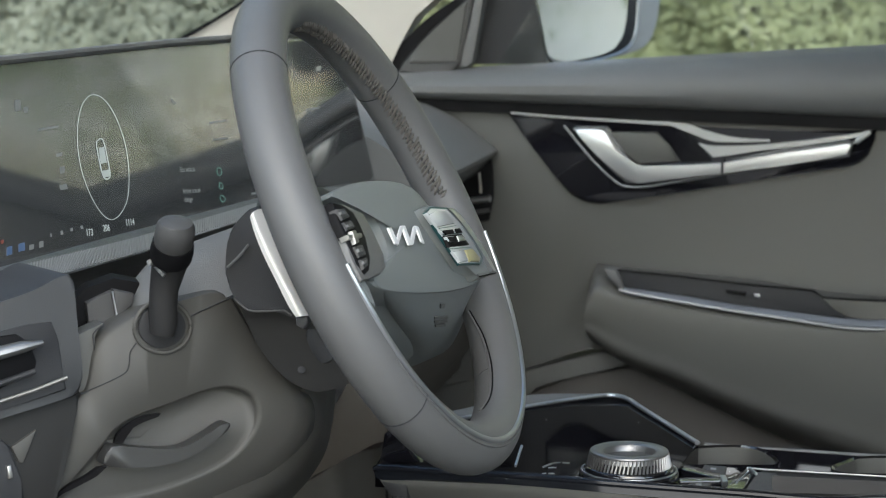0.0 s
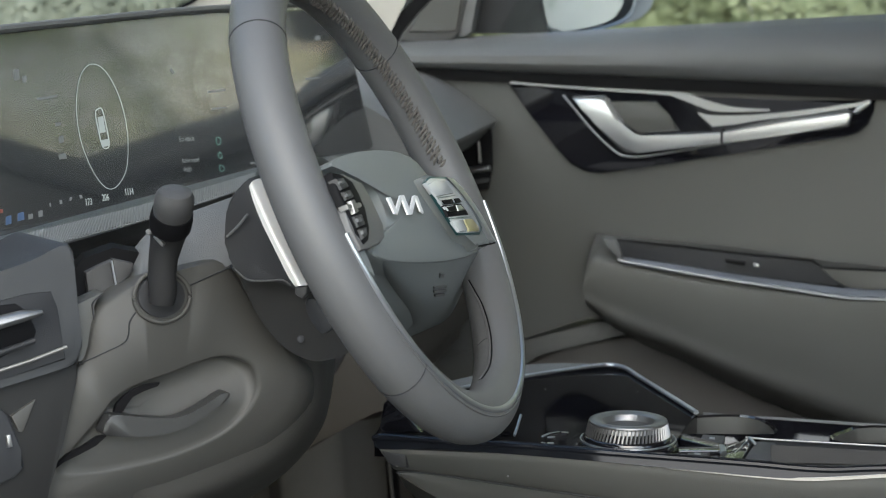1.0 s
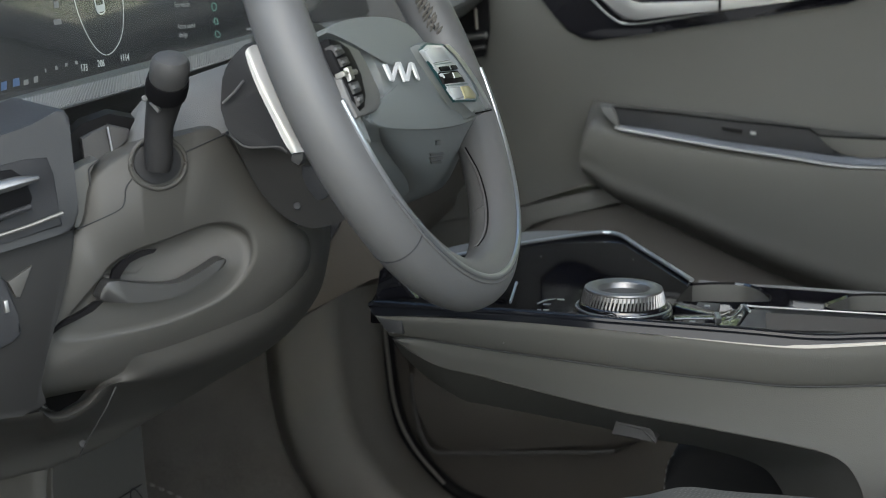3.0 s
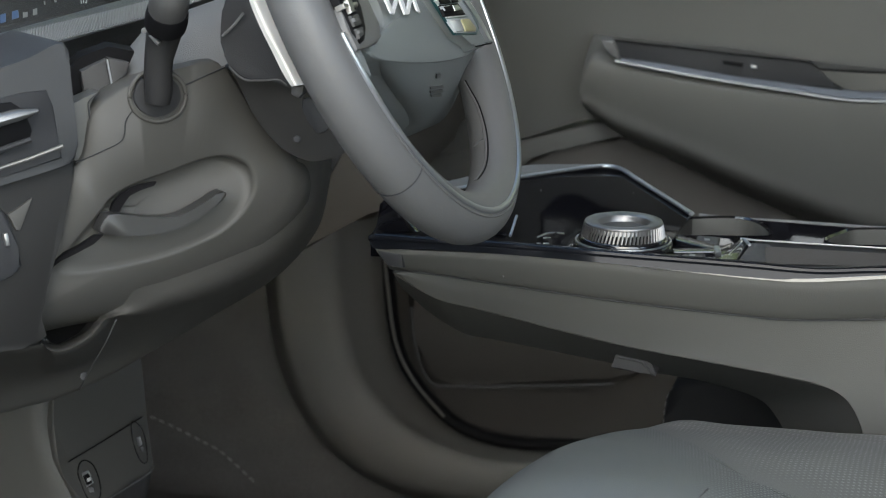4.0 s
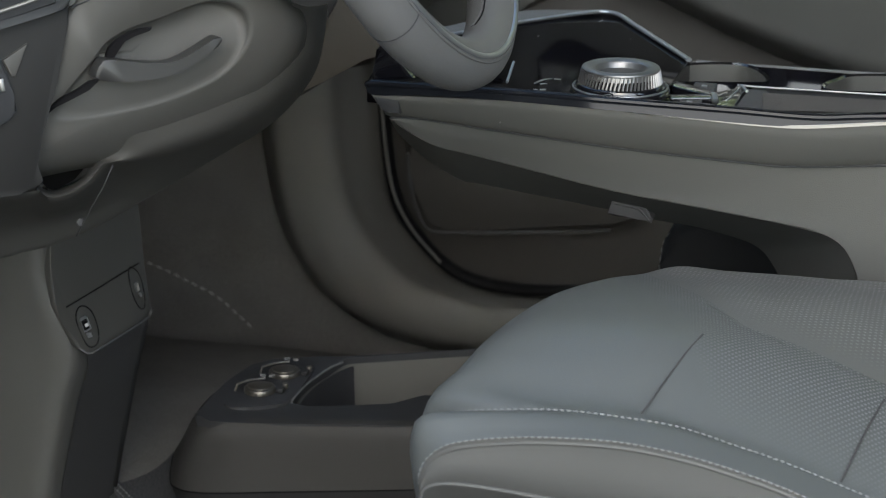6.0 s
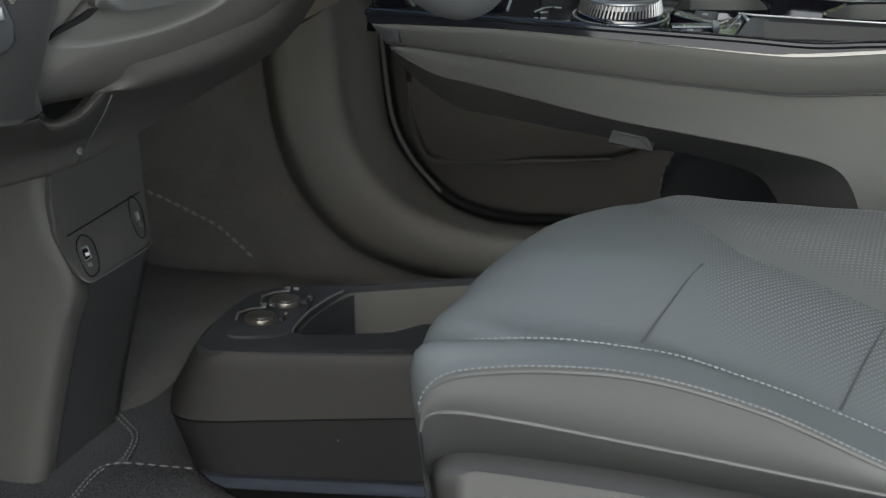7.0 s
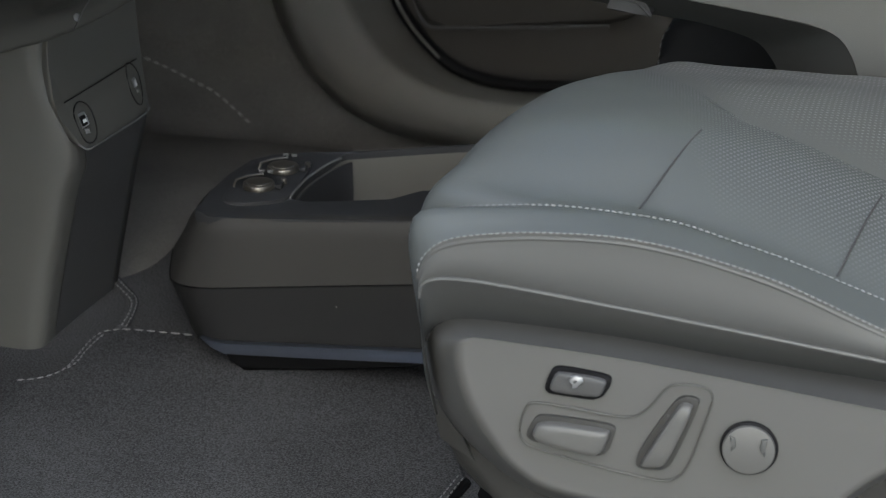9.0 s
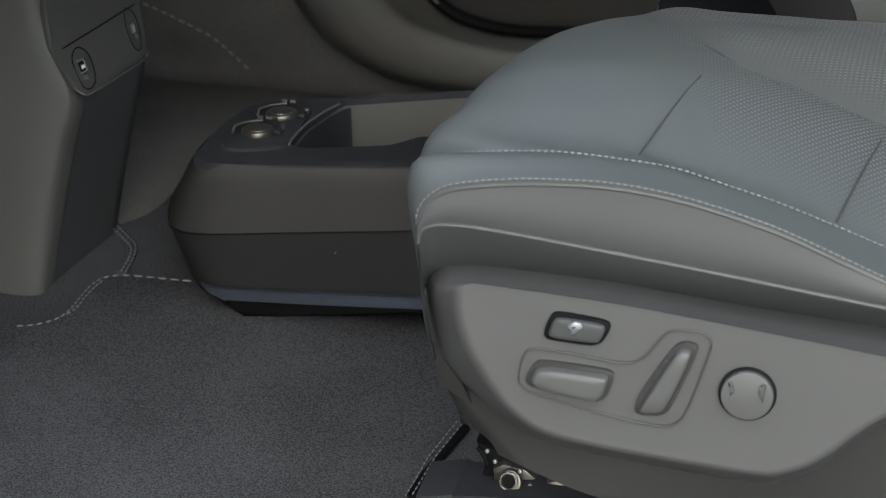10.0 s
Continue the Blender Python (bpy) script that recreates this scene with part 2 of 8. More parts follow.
def tube(path, radius, sides=10, closed=False, up=(0, 0, 1), flat=1.0):
    """A rod along a path; radius may be a number or one per point; flat squeezes it along the up side."""
    P = [Vector(p) for p in path]
    k = len(P)
    rings = []
    for i, p in enumerate(P):
        a = P[(i - 1) % k] if closed else P[max(0, i - 1)]
        b = P[(i + 1) % k] if closed else P[min(k - 1, i + 1)]
        t = (b - a).normalized()
        s = t.cross(Vector(up))
        if s.length < 1e-4:
            s = t.cross(Vector((1, 0, 0)))
        s.normalize()
        u = s.cross(t)
        r = radius[i] if isinstance(radius, (list, tuple)) else radius
        rings.append([p + s * (r * math.cos(2 * math.pi * j / sides)) + u * (r * flat * math.sin(2 * math.pi * j / sides)) for j in range(sides)])
    bm = bmesh.new()
    if closed:
        rings.append(rings[0])
        skin(bm, rings, caps=False)
        bmesh.ops.remove_doubles(bm, verts=bm.verts, dist=1e-6)
    else:
        skin(bm, rings)
    return bm


def surface(lines, nu=40, nv=4, back=None):
    """A smooth skin over control lines; back pushes a second skin behind it and closes the edge."""
    rows = [even(curve(l, 10), nu) for l in lines]
    cols = list(zip(*rows))
    grid = [curve(c, nv) for c in cols]
    bm = bmesh.new()
    skin(bm, grid, closed=False)
    if back is not None:
        bmesh.ops.recalc_face_normals(bm, faces=bm.faces)
        geom = bmesh.ops.extrude_face_region(bm, geom=list(bm.faces))
        bmesh.ops.translate(bm, verts=[v for v in geom["geom"] if isinstance(v, bmesh.types.BMVert)], vec=Vector(back))
    return bm


def box(lo, hi, bevel=0.004):
    bm = bmesh.new()
    lo, hi = Vector(lo), Vector(hi)
    bmesh.ops.create_cube(bm, size=1, matrix=Matrix.Translation((lo + hi) / 2) @ Matrix.Diagonal((*(hi - lo), 1)))
    if bevel:
        bmesh.ops.bevel(bm, geom=list(bm.edges), offset=bevel, segments=2, profile=0.5, affect="EDGES", clamp_overlap=True)
    return bm


def disc(centre, axis, radius, depth, sides=32, bevel=0.0, top=None):
    """A round plate about an axis, from centre along the axis; top is the far end's radius."""
    rot = Vector(axis).normalized().to_track_quat("Z", "Y").to_matrix().to_4x4()
    bm = bmesh.new()
    bmesh.ops.create_cone(bm, cap_ends=True, segments=sides, radius1=radius, radius2=radius if top is None else top, depth=depth,
                          matrix=Matrix.Translation(Vector(centre) + Vector(axis).normalized() * depth / 2) @ rot)
    if bevel:
        bmesh.ops.bevel(bm, geom=[e for e in bm.edges if len(e.link_faces) == 2 and any(len(f.verts) > 4 for f in e.link_faces)],
                        offset=bevel, segments=2, profile=0.5, affect="EDGES", clamp_overlap=True)
    return bm


def stitches(path, length=0.004, gap=0.0025, radius=0.0006, push=(0, 0, 0)):
    """A run of short thread stitches along a path, as one mesh."""
    P = [Vector(p) + Vector(push) for p in path]
    total = sum((b - a).length for a, b in zip(P, P[1:]))
    n = max(2, int(total / (length + gap)))
    pts = even(P, n * 3 + 1)
    bm = bmesh.new()
    for i in range(n):
        a, b = pts[3 * i], pts[3 * i].lerp(pts[3 * i + 2], 1.0)
        t = (b - a).normalized()
        s = t.cross(Vector((0.3, 0.2, 1))).normalized()
        u = s.cross(t)
        m = (a + b) / 2
        rings = [[c + (s * math.cos(q) + u * math.sin(q)) * rr for q in (0, 1.26, 2.51, 3.77, 5.03)]
                 for c, rr in ((a, radius * 0.45), (m, radius), (b, radius * 0.45))]
        skin(bm, rings)
    return bm


def merge(*bms):
    """Several meshes as one."""
    out = bmesh.new()
    for b in bms:
        me = bpy.data.meshes.new("piece")
        b.to_mesh(me)
        b.free()
        out.from_mesh(me)
        bpy.data.meshes.remove(me)
    return out


def strip(a, b, n=8, thick=None):
    """A skin between two control lines with equally many points; thick pushes a back skin behind it."""
    A, B = curve(a, n), curve(b, n)
    bm = skin(bmesh.new(), [A, [p.lerp(q, 0.5) for p, q in zip(A, B)], B], closed=False)
    if thick is not None:
        geom = bmesh.ops.extrude_face_region(bm, geom=list(bm.faces))
        bmesh.ops.translate(bm, verts=[v for v in geom["geom"] if isinstance(v, bmesh.types.BMVert)], vec=Vector(thick))
    return bm


def rounded(rings, n=6, caps=True):
    """Skin over closed control rings that have equally many points, each smoothed."""
    return skin(bmesh.new(), [curve(r, n, True) for r in rings], caps=caps)


def shifted(pts, v):
    return [Vector(p) + Vector(v) for p in pts]


def shrunk(pts, f, v=(0, 0, 0)):
    """The same outline drawn in towards its middle by the factor f and moved by v."""
    P = [Vector(p) for p in pts]
    c = sum(P, Vector()) / len(P)
    return [c + (p - c) * f + Vector(v) for p in P]


def eased(pts, n=2):
    """A closed outline with its corners cut round."""
    P = [Vector(q) for q in pts]
    for _ in range(n):
        P = [v for a, b in zip(P, P[1:] + P[:1]) for v in (a.lerp(b, 0.22), a.lerp(b, 0.78))]
    return P


# ---- ground, backdrop and car shell ----
bm = bmesh.new()
bmesh.ops.create_grid(bm, x_segments=2, y_segments=2, size=400)
tagged(part("ground", bm, PAVING), "grey paved ground around the parked car", "ground", kind="structure")

FOLIAGE = bpy.data.materials.new("hedge_foliage")
FOLIAGE.use_nodes = True
nt = FOLIAGE.node_tree
b = nt.nodes["Principled BSDF"]
tc, n1, ramp = nt.nodes.new("ShaderNodeTexCoord"), nt.nodes.new("ShaderNodeTexNoise"), nt.nodes.new("ShaderNodeValToRGB")
n1.inputs["Scale"].default_value, n1.inputs["Detail"].default_value, n1.inputs["Roughness"].default_value = 2.2, 3, 0.5
nt.links.new(tc.outputs["Object"], n1.inputs["Vector"])
nt.links.new(n1.outputs["Fac"], ramp.inputs["Fac"])
cr = ramp.color_ramp
cr.elements[0].position, cr.elements[0].color = 0.3, (0.07, 0.09, 0.05, 1)
cr.elements[1].position, cr.elements[1].color = 0.74, (0.3, 0.33, 0.2, 1)
e = cr.elements.new(0.5)
e.color = (0.17, 0.2, 0.1, 1)
nt.links.new(ramp.outputs["Color"], b.inputs["Base Color"])
b.inputs["Roughness"].default_value = 0.9

hedge = bmesh.new()
bmesh.ops.create_grid(hedge, x_segments=60, y_segments=14, size=1, matrix=Matrix.Translation((0, 6.2, 2.4)) @ pose(0, 0, 0, 90) @ Matrix.Diagonal((16, 2.6, 1, 1)))
for v in hedge.verts:
    v.co.y += 0.5 * noise.noise(v.co * 1.3)
tagged(part("hedge_backdrop", hedge, FOLIAGE), "sunlit green hedge beyond the passenger window", "hedge", kind="structure")
hedge = bmesh.new()
bmesh.ops.create_grid(hedge, x_segments=40, y_segments=14, size=1, matrix=Matrix.Translation((-9, 1, 2.4)) @ pose(0, 0, 0, 0, 0, 90) @ pose(0, 0, 0, 90) @ Matrix.Diagonal((8, 2.6, 1, 1)))
tagged(part("hedge_backdrop", hedge, FOLIAGE), "sunlit green hedge ahead of the windshield", "hedge", kind="structure")


def leaf_material(name, dark, middle, light):
    m = bpy.data.materials.new(name)
    m.use_nodes = True
    nt = m.node_tree
    geo_, ramp = nt.nodes.new("ShaderNodeNewGeometry"), nt.nodes.new("ShaderNodeValToRGB")
    ramp.color_ramp.elements[0].color, ramp.color_ramp.elements[1].color = (*dark, 1), (*light, 1)
    ramp.color_ramp.elements.new(0.5).color = (*middle, 1)
    tc, clump, mix_ = nt.nodes.new("ShaderNodeTexCoord"), nt.nodes.new("ShaderNodeTexNoise"), nt.nodes.new("ShaderNodeMath")
    clump.inputs["Scale"].default_value, clump.inputs["Detail"].default_value = 4.0, 2.0
    nt.links.new(tc.outputs["Object"], clump.inputs["Vector"])
    spread = nt.nodes.new("ShaderNodeMapRange")
    spread.inputs["From Min"].default_value, spread.inputs["From Max"].default_value = 0.3, 0.7
    nt.links.new(clump.outputs["Fac"], spread.inputs["Value"])
    mix_.operation = "MULTIPLY_ADD"
    mix_.inputs[1].default_value = 0.2
    scaled = nt.nodes.new("ShaderNodeMath")
    scaled.operation = "MULTIPLY"
    scaled.inputs[1].default_value = 0.8
    nt.links.new(spread.outputs["Result"], scaled.inputs[0])
    nt.links.new(geo_.outputs["Random Per Island"], mix_.inputs[0])
    nt.links.new(scaled.outputs[0], mix_.inputs[2])
    nt.links.new(mix_.outputs[0], ramp.inputs["Fac"])
    b = nt.nodes["Principled BSDF"]
    nt.links.new(ramp.outputs["Color"], b.inputs["Base Color"])
    b.inputs["Roughness"].default_value = 0.6
    return m


LEAF = leaf_material("pale_leaf", (0.115, 0.135, 0.062), (0.165, 0.19, 0.085), (0.28, 0.3, 0.16))
# Greyer leaf colours paint in the windshield's haze and the hedge's shade.
LEAF_HAZED = leaf_material("hazed_leaf", (0.09, 0.105, 0.075), (0.16, 0.18, 0.13), (0.3, 0.32, 0.26))


def leaves(n, place, seed, size):
    """Many small pointed leaves, each at a place given by the function."""
    rnd = random.Random(seed)
    verts, faces = [], []
    for k in range(n):
        c = Vector(place(rnd))
        l, w = size * rnd.uniform(0.7, 1.4), size * rnd.uniform(0.35, 0.6)
        d = Vector((rnd.uniform(-1, 1), rnd.uniform(-0.15, 0.15), rnd.uniform(-1, 0.6))).normalized()
        s = d.cross(Vector((rnd.uniform(-0.15, 0.15), 1, rnd.uniform(-0.4, 0.0)))).normalized()
        verts += [c - d * l, c + s * w - d * l * 0.3, c + s * w * 0.8 + d * l * 0.4, c + d * l, c - s * w * 0.8 + d * l * 0.4, c - s * w - d * l * 0.3]
        faces.append(tuple(range(6 * k, 6 * k + 6)))
    me = bpy.data.meshes.new("leaves")
    me.from_pydata(verts, [], faces)
    bm = bmesh.new()
    bm.from_mesh(me)
    bpy.data.meshes.remove(me)
    return bm


def clumped(rnd, x0, x1, y, z0, z1):
    x, z = rnd.uniform(x0, x1), rnd.uniform(z0, z1)
    return x, y - 0.35 * noise.noise(Vector((x * 2.1, z * 2.4, 3))) + rnd.uniform(-0.12, 0.12), z


tagged(part("hedge_leaves", leaves(24000, lambda r: clumped(r, -1.6, 0.5, 5.7, 0.5, 1.15), 4, 0.021), LEAF, smooth=0), "pale green hedge leaves beyond the passenger window", "hedge", kind="stuff")
tagged(part("hedge_leaves", leaves(20000, lambda r: clumped(r, -3.8, -1.6, 5.7, 0.4, 1.15), 7, 0.019), LEAF_HAZED, smooth=0), "hedge leaves beyond the windshield, greyed for haze", "hedge", kind="stuff")
# Unseen leaves added in front of the wall that the display reflects.
tagged(part("hedge_leaves", leaves(2200, lambda r: clumped(r, 0.9, 7.5, 5.15, 0.4, 2.6), 5, 0.07), LEAF, smooth=0), "pale green unseen leaves added for reflections beside the car", "hedge", kind="stuff")
tagged(part("hedge_leaves", leaves(5000, lambda r: clumped(r, -4.2, 0.9, 5.8, 1.3, 3.2), 8, 0.08), LEAF, smooth=0), "pale green upper hedge leaves", "hedge", kind="stuff")

STONE = material("reflection_wall", (0.62, 0.61, 0.57), 0.9, grain=0.5, grain_scale=30, stain=0.5, stain_scale=1.1)
# Unseen wall added to give the display a pale reflection.
tagged(part("backdrop", box((1.3, 5.3, 0), (9.0, 5.5, 2.3), 0.02), STONE), "pale unseen wall added for the display's reflection", "wall", kind="structure")
# Unseen wall, angled to catch the sun, added to brighten the mirror's reflection.
WA, WB = Vector((7.0, 4.0, 0)), Vector((13.0, -0.6, 0))
WN = Vector((-0.61, -0.79, 0))
tagged(part("backdrop", slab([WA, WB, WB + Vector((0, 0, 2.6)), WA + Vector((0, 0, 2.6))], WN * -0.3, 0), STONE), "pale unseen wall added for the mirror's reflection", "wall", kind="structure")


def by_wall(r):
    f, z = r.uniform(0, 1), r.uniform(0.3, 2.4)
    return WA.lerp(WB, f) + WN * r.uniform(0.2, 0.5) + Vector((0, 0, z + 0.8 * noise.noise(Vector((f * 9, z * 2, 0)))))


# Unseen leaves added to break up the mirror's reflection of that wall.
rear = leaves(2600, by_wall, 6, 0.06)
tagged(part("shrub_leaves", rear, LEAF, smooth=0), "green unseen leaves added for the mirror's reflection", "shrub", kind="stuff")
floor = thing("floor", "dark charcoal carpeted cabin floor", "floor", (0, 0, 0.3), kind="structure")
part("carpet", box((-1.0, -0.72, 0.2), (2.2, 0.13, 0.3), 0), CARPET, floor)
sheet = [[(x, y, z) for x in (-0.98, -0.8, -0.6, -0.42, -0.33, -0.1, 0.8, 2.2)] for y, z in ((0.02, 0.296), (0.1, 0.301), (0.3, 0.298), (0.46, 0.28), (0.58, 0.238), (0.64, 0.206), (0.68, 0.204), (0.697, 0.26), (0.7, 0.4), (0.7, 0.72))]
for row in sheet:
    row[0] = (row[0][0], row[0][1], row[0][2] + 0.4)
    row[1] = (row[1][0], row[1][1], row[1][2] + 0.12)
    row[2] = (row[2][0], row[2][1], row[2][2] + 0.012)
    row[4:] = [(x, y, min(z, 0.32 if x < -0.3 else 0.25)) for x, y, z in row[4:]]
part("passenger_carpet", surface(sheet, 60, 6, (0, 0.01, -0.03)), FOOTWELL, floor, "carpet rising to the footwell side, colour raised against shade")
part("toe_board", slab([(-0.62, -0.74, 0.21), (-0.62, 0.13, 0.21), (-0.98, 0.13, 0.72), (-0.98, -0.74, 0.72)], (-0.02, 0, -0.02), 0), FOOTWELL, floor)

roof = thing("ceiling", "light grey cloth roof lining", "ceiling", (0, 0, 1.5), kind="structure")
part("lining", box((0.1, -0.68, 1.5), (2.3, 0.68, 1.54), 0.01), LINER, roof)
part("roof_skin", box((0.05, -0.7, 1.545), (2.35, 0.7, 1.57), 0.01), PAINT, roof)

tagged(part("wall_rear", box((2.25, -0.75, 0.25), (2.3, 0.75, 1.5), 0), CHARCOAL), "dark rear cabin trim", "wall", kind="structure")
tagged(part("wall_front", box((-1.05, -0.75, 0.2), (-1.0, 0.75, 0.84), 0), BLACK), "dark firewall ahead of the footwells", "wall", kind="structure")
tagged(part("wall_front_right", box((-1.05, 0.7, 0.15), (-0.3, 0.76, 0.98), 0), FOOTWELL), "carpet-lined footwell side", "wall", kind="structure")
tagged(part("wall_front_left", box((-1.05, -0.76, 0.25), (-0.42, -0.7, 0.98), 0), CARPET), "carpet-lined footwell side", "wall", kind="structure")
tagged(part("wall_rear_left", box((0.95, -0.76, 0.25), (2.3, -0.7, 1.02), 0.01), CHARCOAL), "closed rear door trim", "wall", kind="structure")
tagged(part("wall_rear_right", box((0.86, 0.7, 0.15), (2.3, 0.76, 1.03), 0.01), CHARCOAL), "closed rear passenger door trim", "wall", kind="structure")
for x0, x1, y in ((0.82, 0.93, 0.7), (0.9, 1.02, -0.76), (1.95, 2.3, 0.7), (1.95, 2.3, -0.76)):
    tagged(part("pillar", box((x0, y, 1.0), (x1, y + 0.06, 1.52), 0.012), PILLAR), "light grey door pillar trim", "pillar", kind="structure")
tagged(part("roof_rail", box((-0.1, 0.69, 1.44), (2.3, 0.76, 1.53), 0.012), PILLAR), "light grey roof rail trim", "trim", kind="structure")
hood = thing("hood", "painted car hood beyond the windshield", "hood", (-1.4, 0, 0.5), kind="structure")
part("panel", box((-2.1, -0.85, 0.45), (-1.06, 0.85, 0.82), 0.08), PAINT, hood)

screen = part("window_1", slab([(-1.04, -0.68, 1.0), (-1.04, 0.68, 1.0), (0.08, 0.6, 1.53), (0.08, -0.6, 1.53)], (-0.003, 0, 0.004), 0), CLEAR)
tagged(part("trim", box((-1.1, -0.7, 0.8), (-1.03, 0.7, 1.0), 0.01), BLACK), "black cowl below the windshield", "trim", kind="structure")
tagged(screen, "clear windshield glass above the dashboard", "windshield", kind="structure")
screen.visible_shadow = False
tagged(part("pillar", tube([(-1.0, -0.72, 0.86), (-0.5, -0.69, 1.19), (0.1, -0.64, 1.53)], [0.04, 0.036, 0.036], 12), PAINT), "grey painted windshield pillar", "pillar", kind="structure")
tagged(part("roof_rail", box((0.08, -0.74, 1.46), (2.3, -0.68, 1.54), 0.012), PAINT), "grey painted roof rail over the open doorway", "trim", kind="structure")

# windshield pillar, seen beyond the display
pillar = thing("windshield_pillar", "light grey windshield pillar trim", "pillar", (-0.4, 0.72, 0.95), kind="structure")
part("cover", slab([(-0.5437, 0.71, 1.0305), (-0.5309, 0.71, 1.0373), (-0.4872, 0.71, 1.0616), (-0.4481, 0.71, 1.0856), (-0.39, 0.71, 1.1238), (-0.1693, 0.71, 1.1248), (-0.2088, 0.71, 1.099), (-0.2454, 0.71, 1.0666), (-0.2689, 0.71, 1.0372), (-0.2797, 0.71, 1.0143), (-0.2758, 0.71, 0.9752), (-0.3643, 0.71, 0.9539), (-0.4747, 0.71, 0.965)], (0, 0.05, 0), 0.006, 3), PILLAR, pillar)
part("edge_strip", tube(curve([(-0.5419, 0.705, 1.0295), (-0.5291, 0.705, 1.0369), (-0.4855, 0.705, 1.0611), (-0.4465, 0.705, 1.0851), (-0.3885, 0.705, 1.1232)], 5), 0.0022, 6), BLACK, pillar)

# ---- passenger door ----
LOWDOOR = material("lower_door_plastic", (0.055, 0.051, 0.046), 0.6, grain=0.4, grain_scale=1500, stain=0.1)
door = thing("passenger_door", "closed grey car door with gloss black handle panel", "car door", (0.3, 0.72, 0.3), kind="structure")
prof = [(0.76, 0.0), (0.735, 0.004), (0.70, -0.001), (0.678, -0.012), (0.668, -0.028), (0.668, -0.042), (0.676, -0.054), (0.69, -0.06), (0.72, -0.062), (0.78, -0.062)]
rings = []
for i in range(14):
    x = -0.36 + 1.2 * i / 13
    top = 1.006 + 0.062 * (x + 0.19) if x < 0.4 else 1.0426 + 0.03 * (x - 0.4)
    low = 0.9735 - 0.026 * (x + 0.24)
    rings.append([Vector((x, y, top + z / 0.062 * (top - low))) for y, z in prof])
part("shoulder", skin(bmesh.new(), rings), SOFT, door, "soft grey shoulder under the window")
rings = []
for i in range(14):
    x = -0.36 + 1.2 * i / 13
    low = 0.9735 - 0.026 * (x + 0.24)
    rings.append([Vector((x, y, low + z)) for y, z in ((0.689, 0.004), (0.75, 0.004), (0.75, -0.012), (0.689, -0.011))])
part("groove", skin(bmesh.new(), rings), BLACK, door, "dark groove below the shoulder")
part("upper_panel", slab([(-0.3069, 0.7, 0.9682), (-0.1306, 0.7, 0.965), (0.1228, 0.7, 0.9553), (0.2886, 0.7, 0.9524), (0.5461, 0.7, 0.945), (0.5634, 0.7, 0.5378), (0.2978, 0.7, 0.6258), (0.1281, 0.7, 0.676), (-0.0271, 0.7, 0.6941), (-0.0369, 0.7, 0.691), (-0.106, 0.7, 0.6654), (-0.3089, 0.7, 0.6088)], (0, 0.05, 0), 0.004), PLASTIC, door, "moulded warm grey door trim")
part("middle_strip", slab([(-0.3042, 0.703, 0.6168), (-0.1112, 0.703, 0.6617), (-0.0225, 0.703, 0.6879), (0.0037, 0.703, 0.6826), (0.004, 0.703, 0.6694), (-0.0878, 0.703, 0.6496), (-0.1043, 0.703, 0.642), (-0.1107, 0.703, 0.627), (-0.3043, 0.703, 0.5825)], (0, 0.04, 0), 0.003), PLASTIC, door)
part("lower_panel", slab([(-0.3062, 0.71, 0.5795), (-0.1121, 0.71, 0.6241), (-0.1022, 0.71, 0.6394), (-0.0625, 0.71, 0.6534), (0.0029, 0.71, 0.6713), (0.3038, 0.71, 0.6279), (0.5709, 0.71, 0.585), (0.6001, 0.71, 0.2011), (-0.0551, 0.71, 0.24), (-0.1451, 0.71, 0.2394), (-0.2366, 0.71, 0.2751), (-0.2931, 0.71, 0.3499), (-0.3206, 0.71, 0.4898)], (0, 0.04, 0), 0.006, round_n=0), LOWDOOR, door, "dark lower door trim")
part("pocket", slab([(-0.2477, 0.69, 0.4763), (-0.2387, 0.69, 0.4212), (-0.2282, 0.69, 0.3797), (-0.2156, 0.69, 0.3622), (-0.1865, 0.69, 0.3616), (0.0038, 0.69, 0.3776), (0.0301, 0.69, 0.3886), (0.0624, 0.69, 0.4152), (0.1116, 0.69, 0.5002)], (0, 0.03, 0), 0.01, 3), LOWDOOR, door, "dark moulded door pocket")
part("pocket_lip", tube(curve([(-0.2401, 0.687, 0.4568), (-0.2359, 0.687, 0.4152), (-0.2261, 0.687, 0.3807), (-0.2135, 0.687, 0.3633), (-0.1858, 0.687, 0.3619), (-0.0495, 0.687, 0.3737), (0.0042, 0.687, 0.3792)], 6), 0.0022, 8), CHARCOAL, door)

# gloss handle panel
hp = part("handle_panel", slab([(-0.1342, 0.692, 0.9598), (-0.1061, 0.692, 0.9552), (0.0545, 0.692, 0.9495), (0.1861, 0.692, 0.946), (0.2793, 0.692, 0.948), (0.2766, 0.692, 0.9367), (0.2715, 0.692, 0.921), (0.2608, 0.692, 0.9114), (0.2486, 0.692, 0.9074), (0.125, 0.692, 0.8853), (0.0174, 0.692, 0.8658), (-0.0275, 0.692, 0.8581), (-0.0437, 0.692, 0.8602), (-0.06, 0.692, 0.8682), (-0.0764, 0.692, 0.8871), (-0.1059, 0.692, 0.9231)], (0, 0.02, 0), 0.004, 3), GLOSS, door, "gloss black handle panel")
part("handle_cup", slab([(-0.0163, 0.689, 0.9407), (0.0373, 0.689, 0.9419), (0.0521, 0.689, 0.927), (0.0644, 0.689, 0.9095), (0.0174, 0.689, 0.9052), (0.0032, 0.689, 0.9157)], (0, 0.012, 0), 0.003, 2), PLASTIC, hp, "grey cup behind the handle")
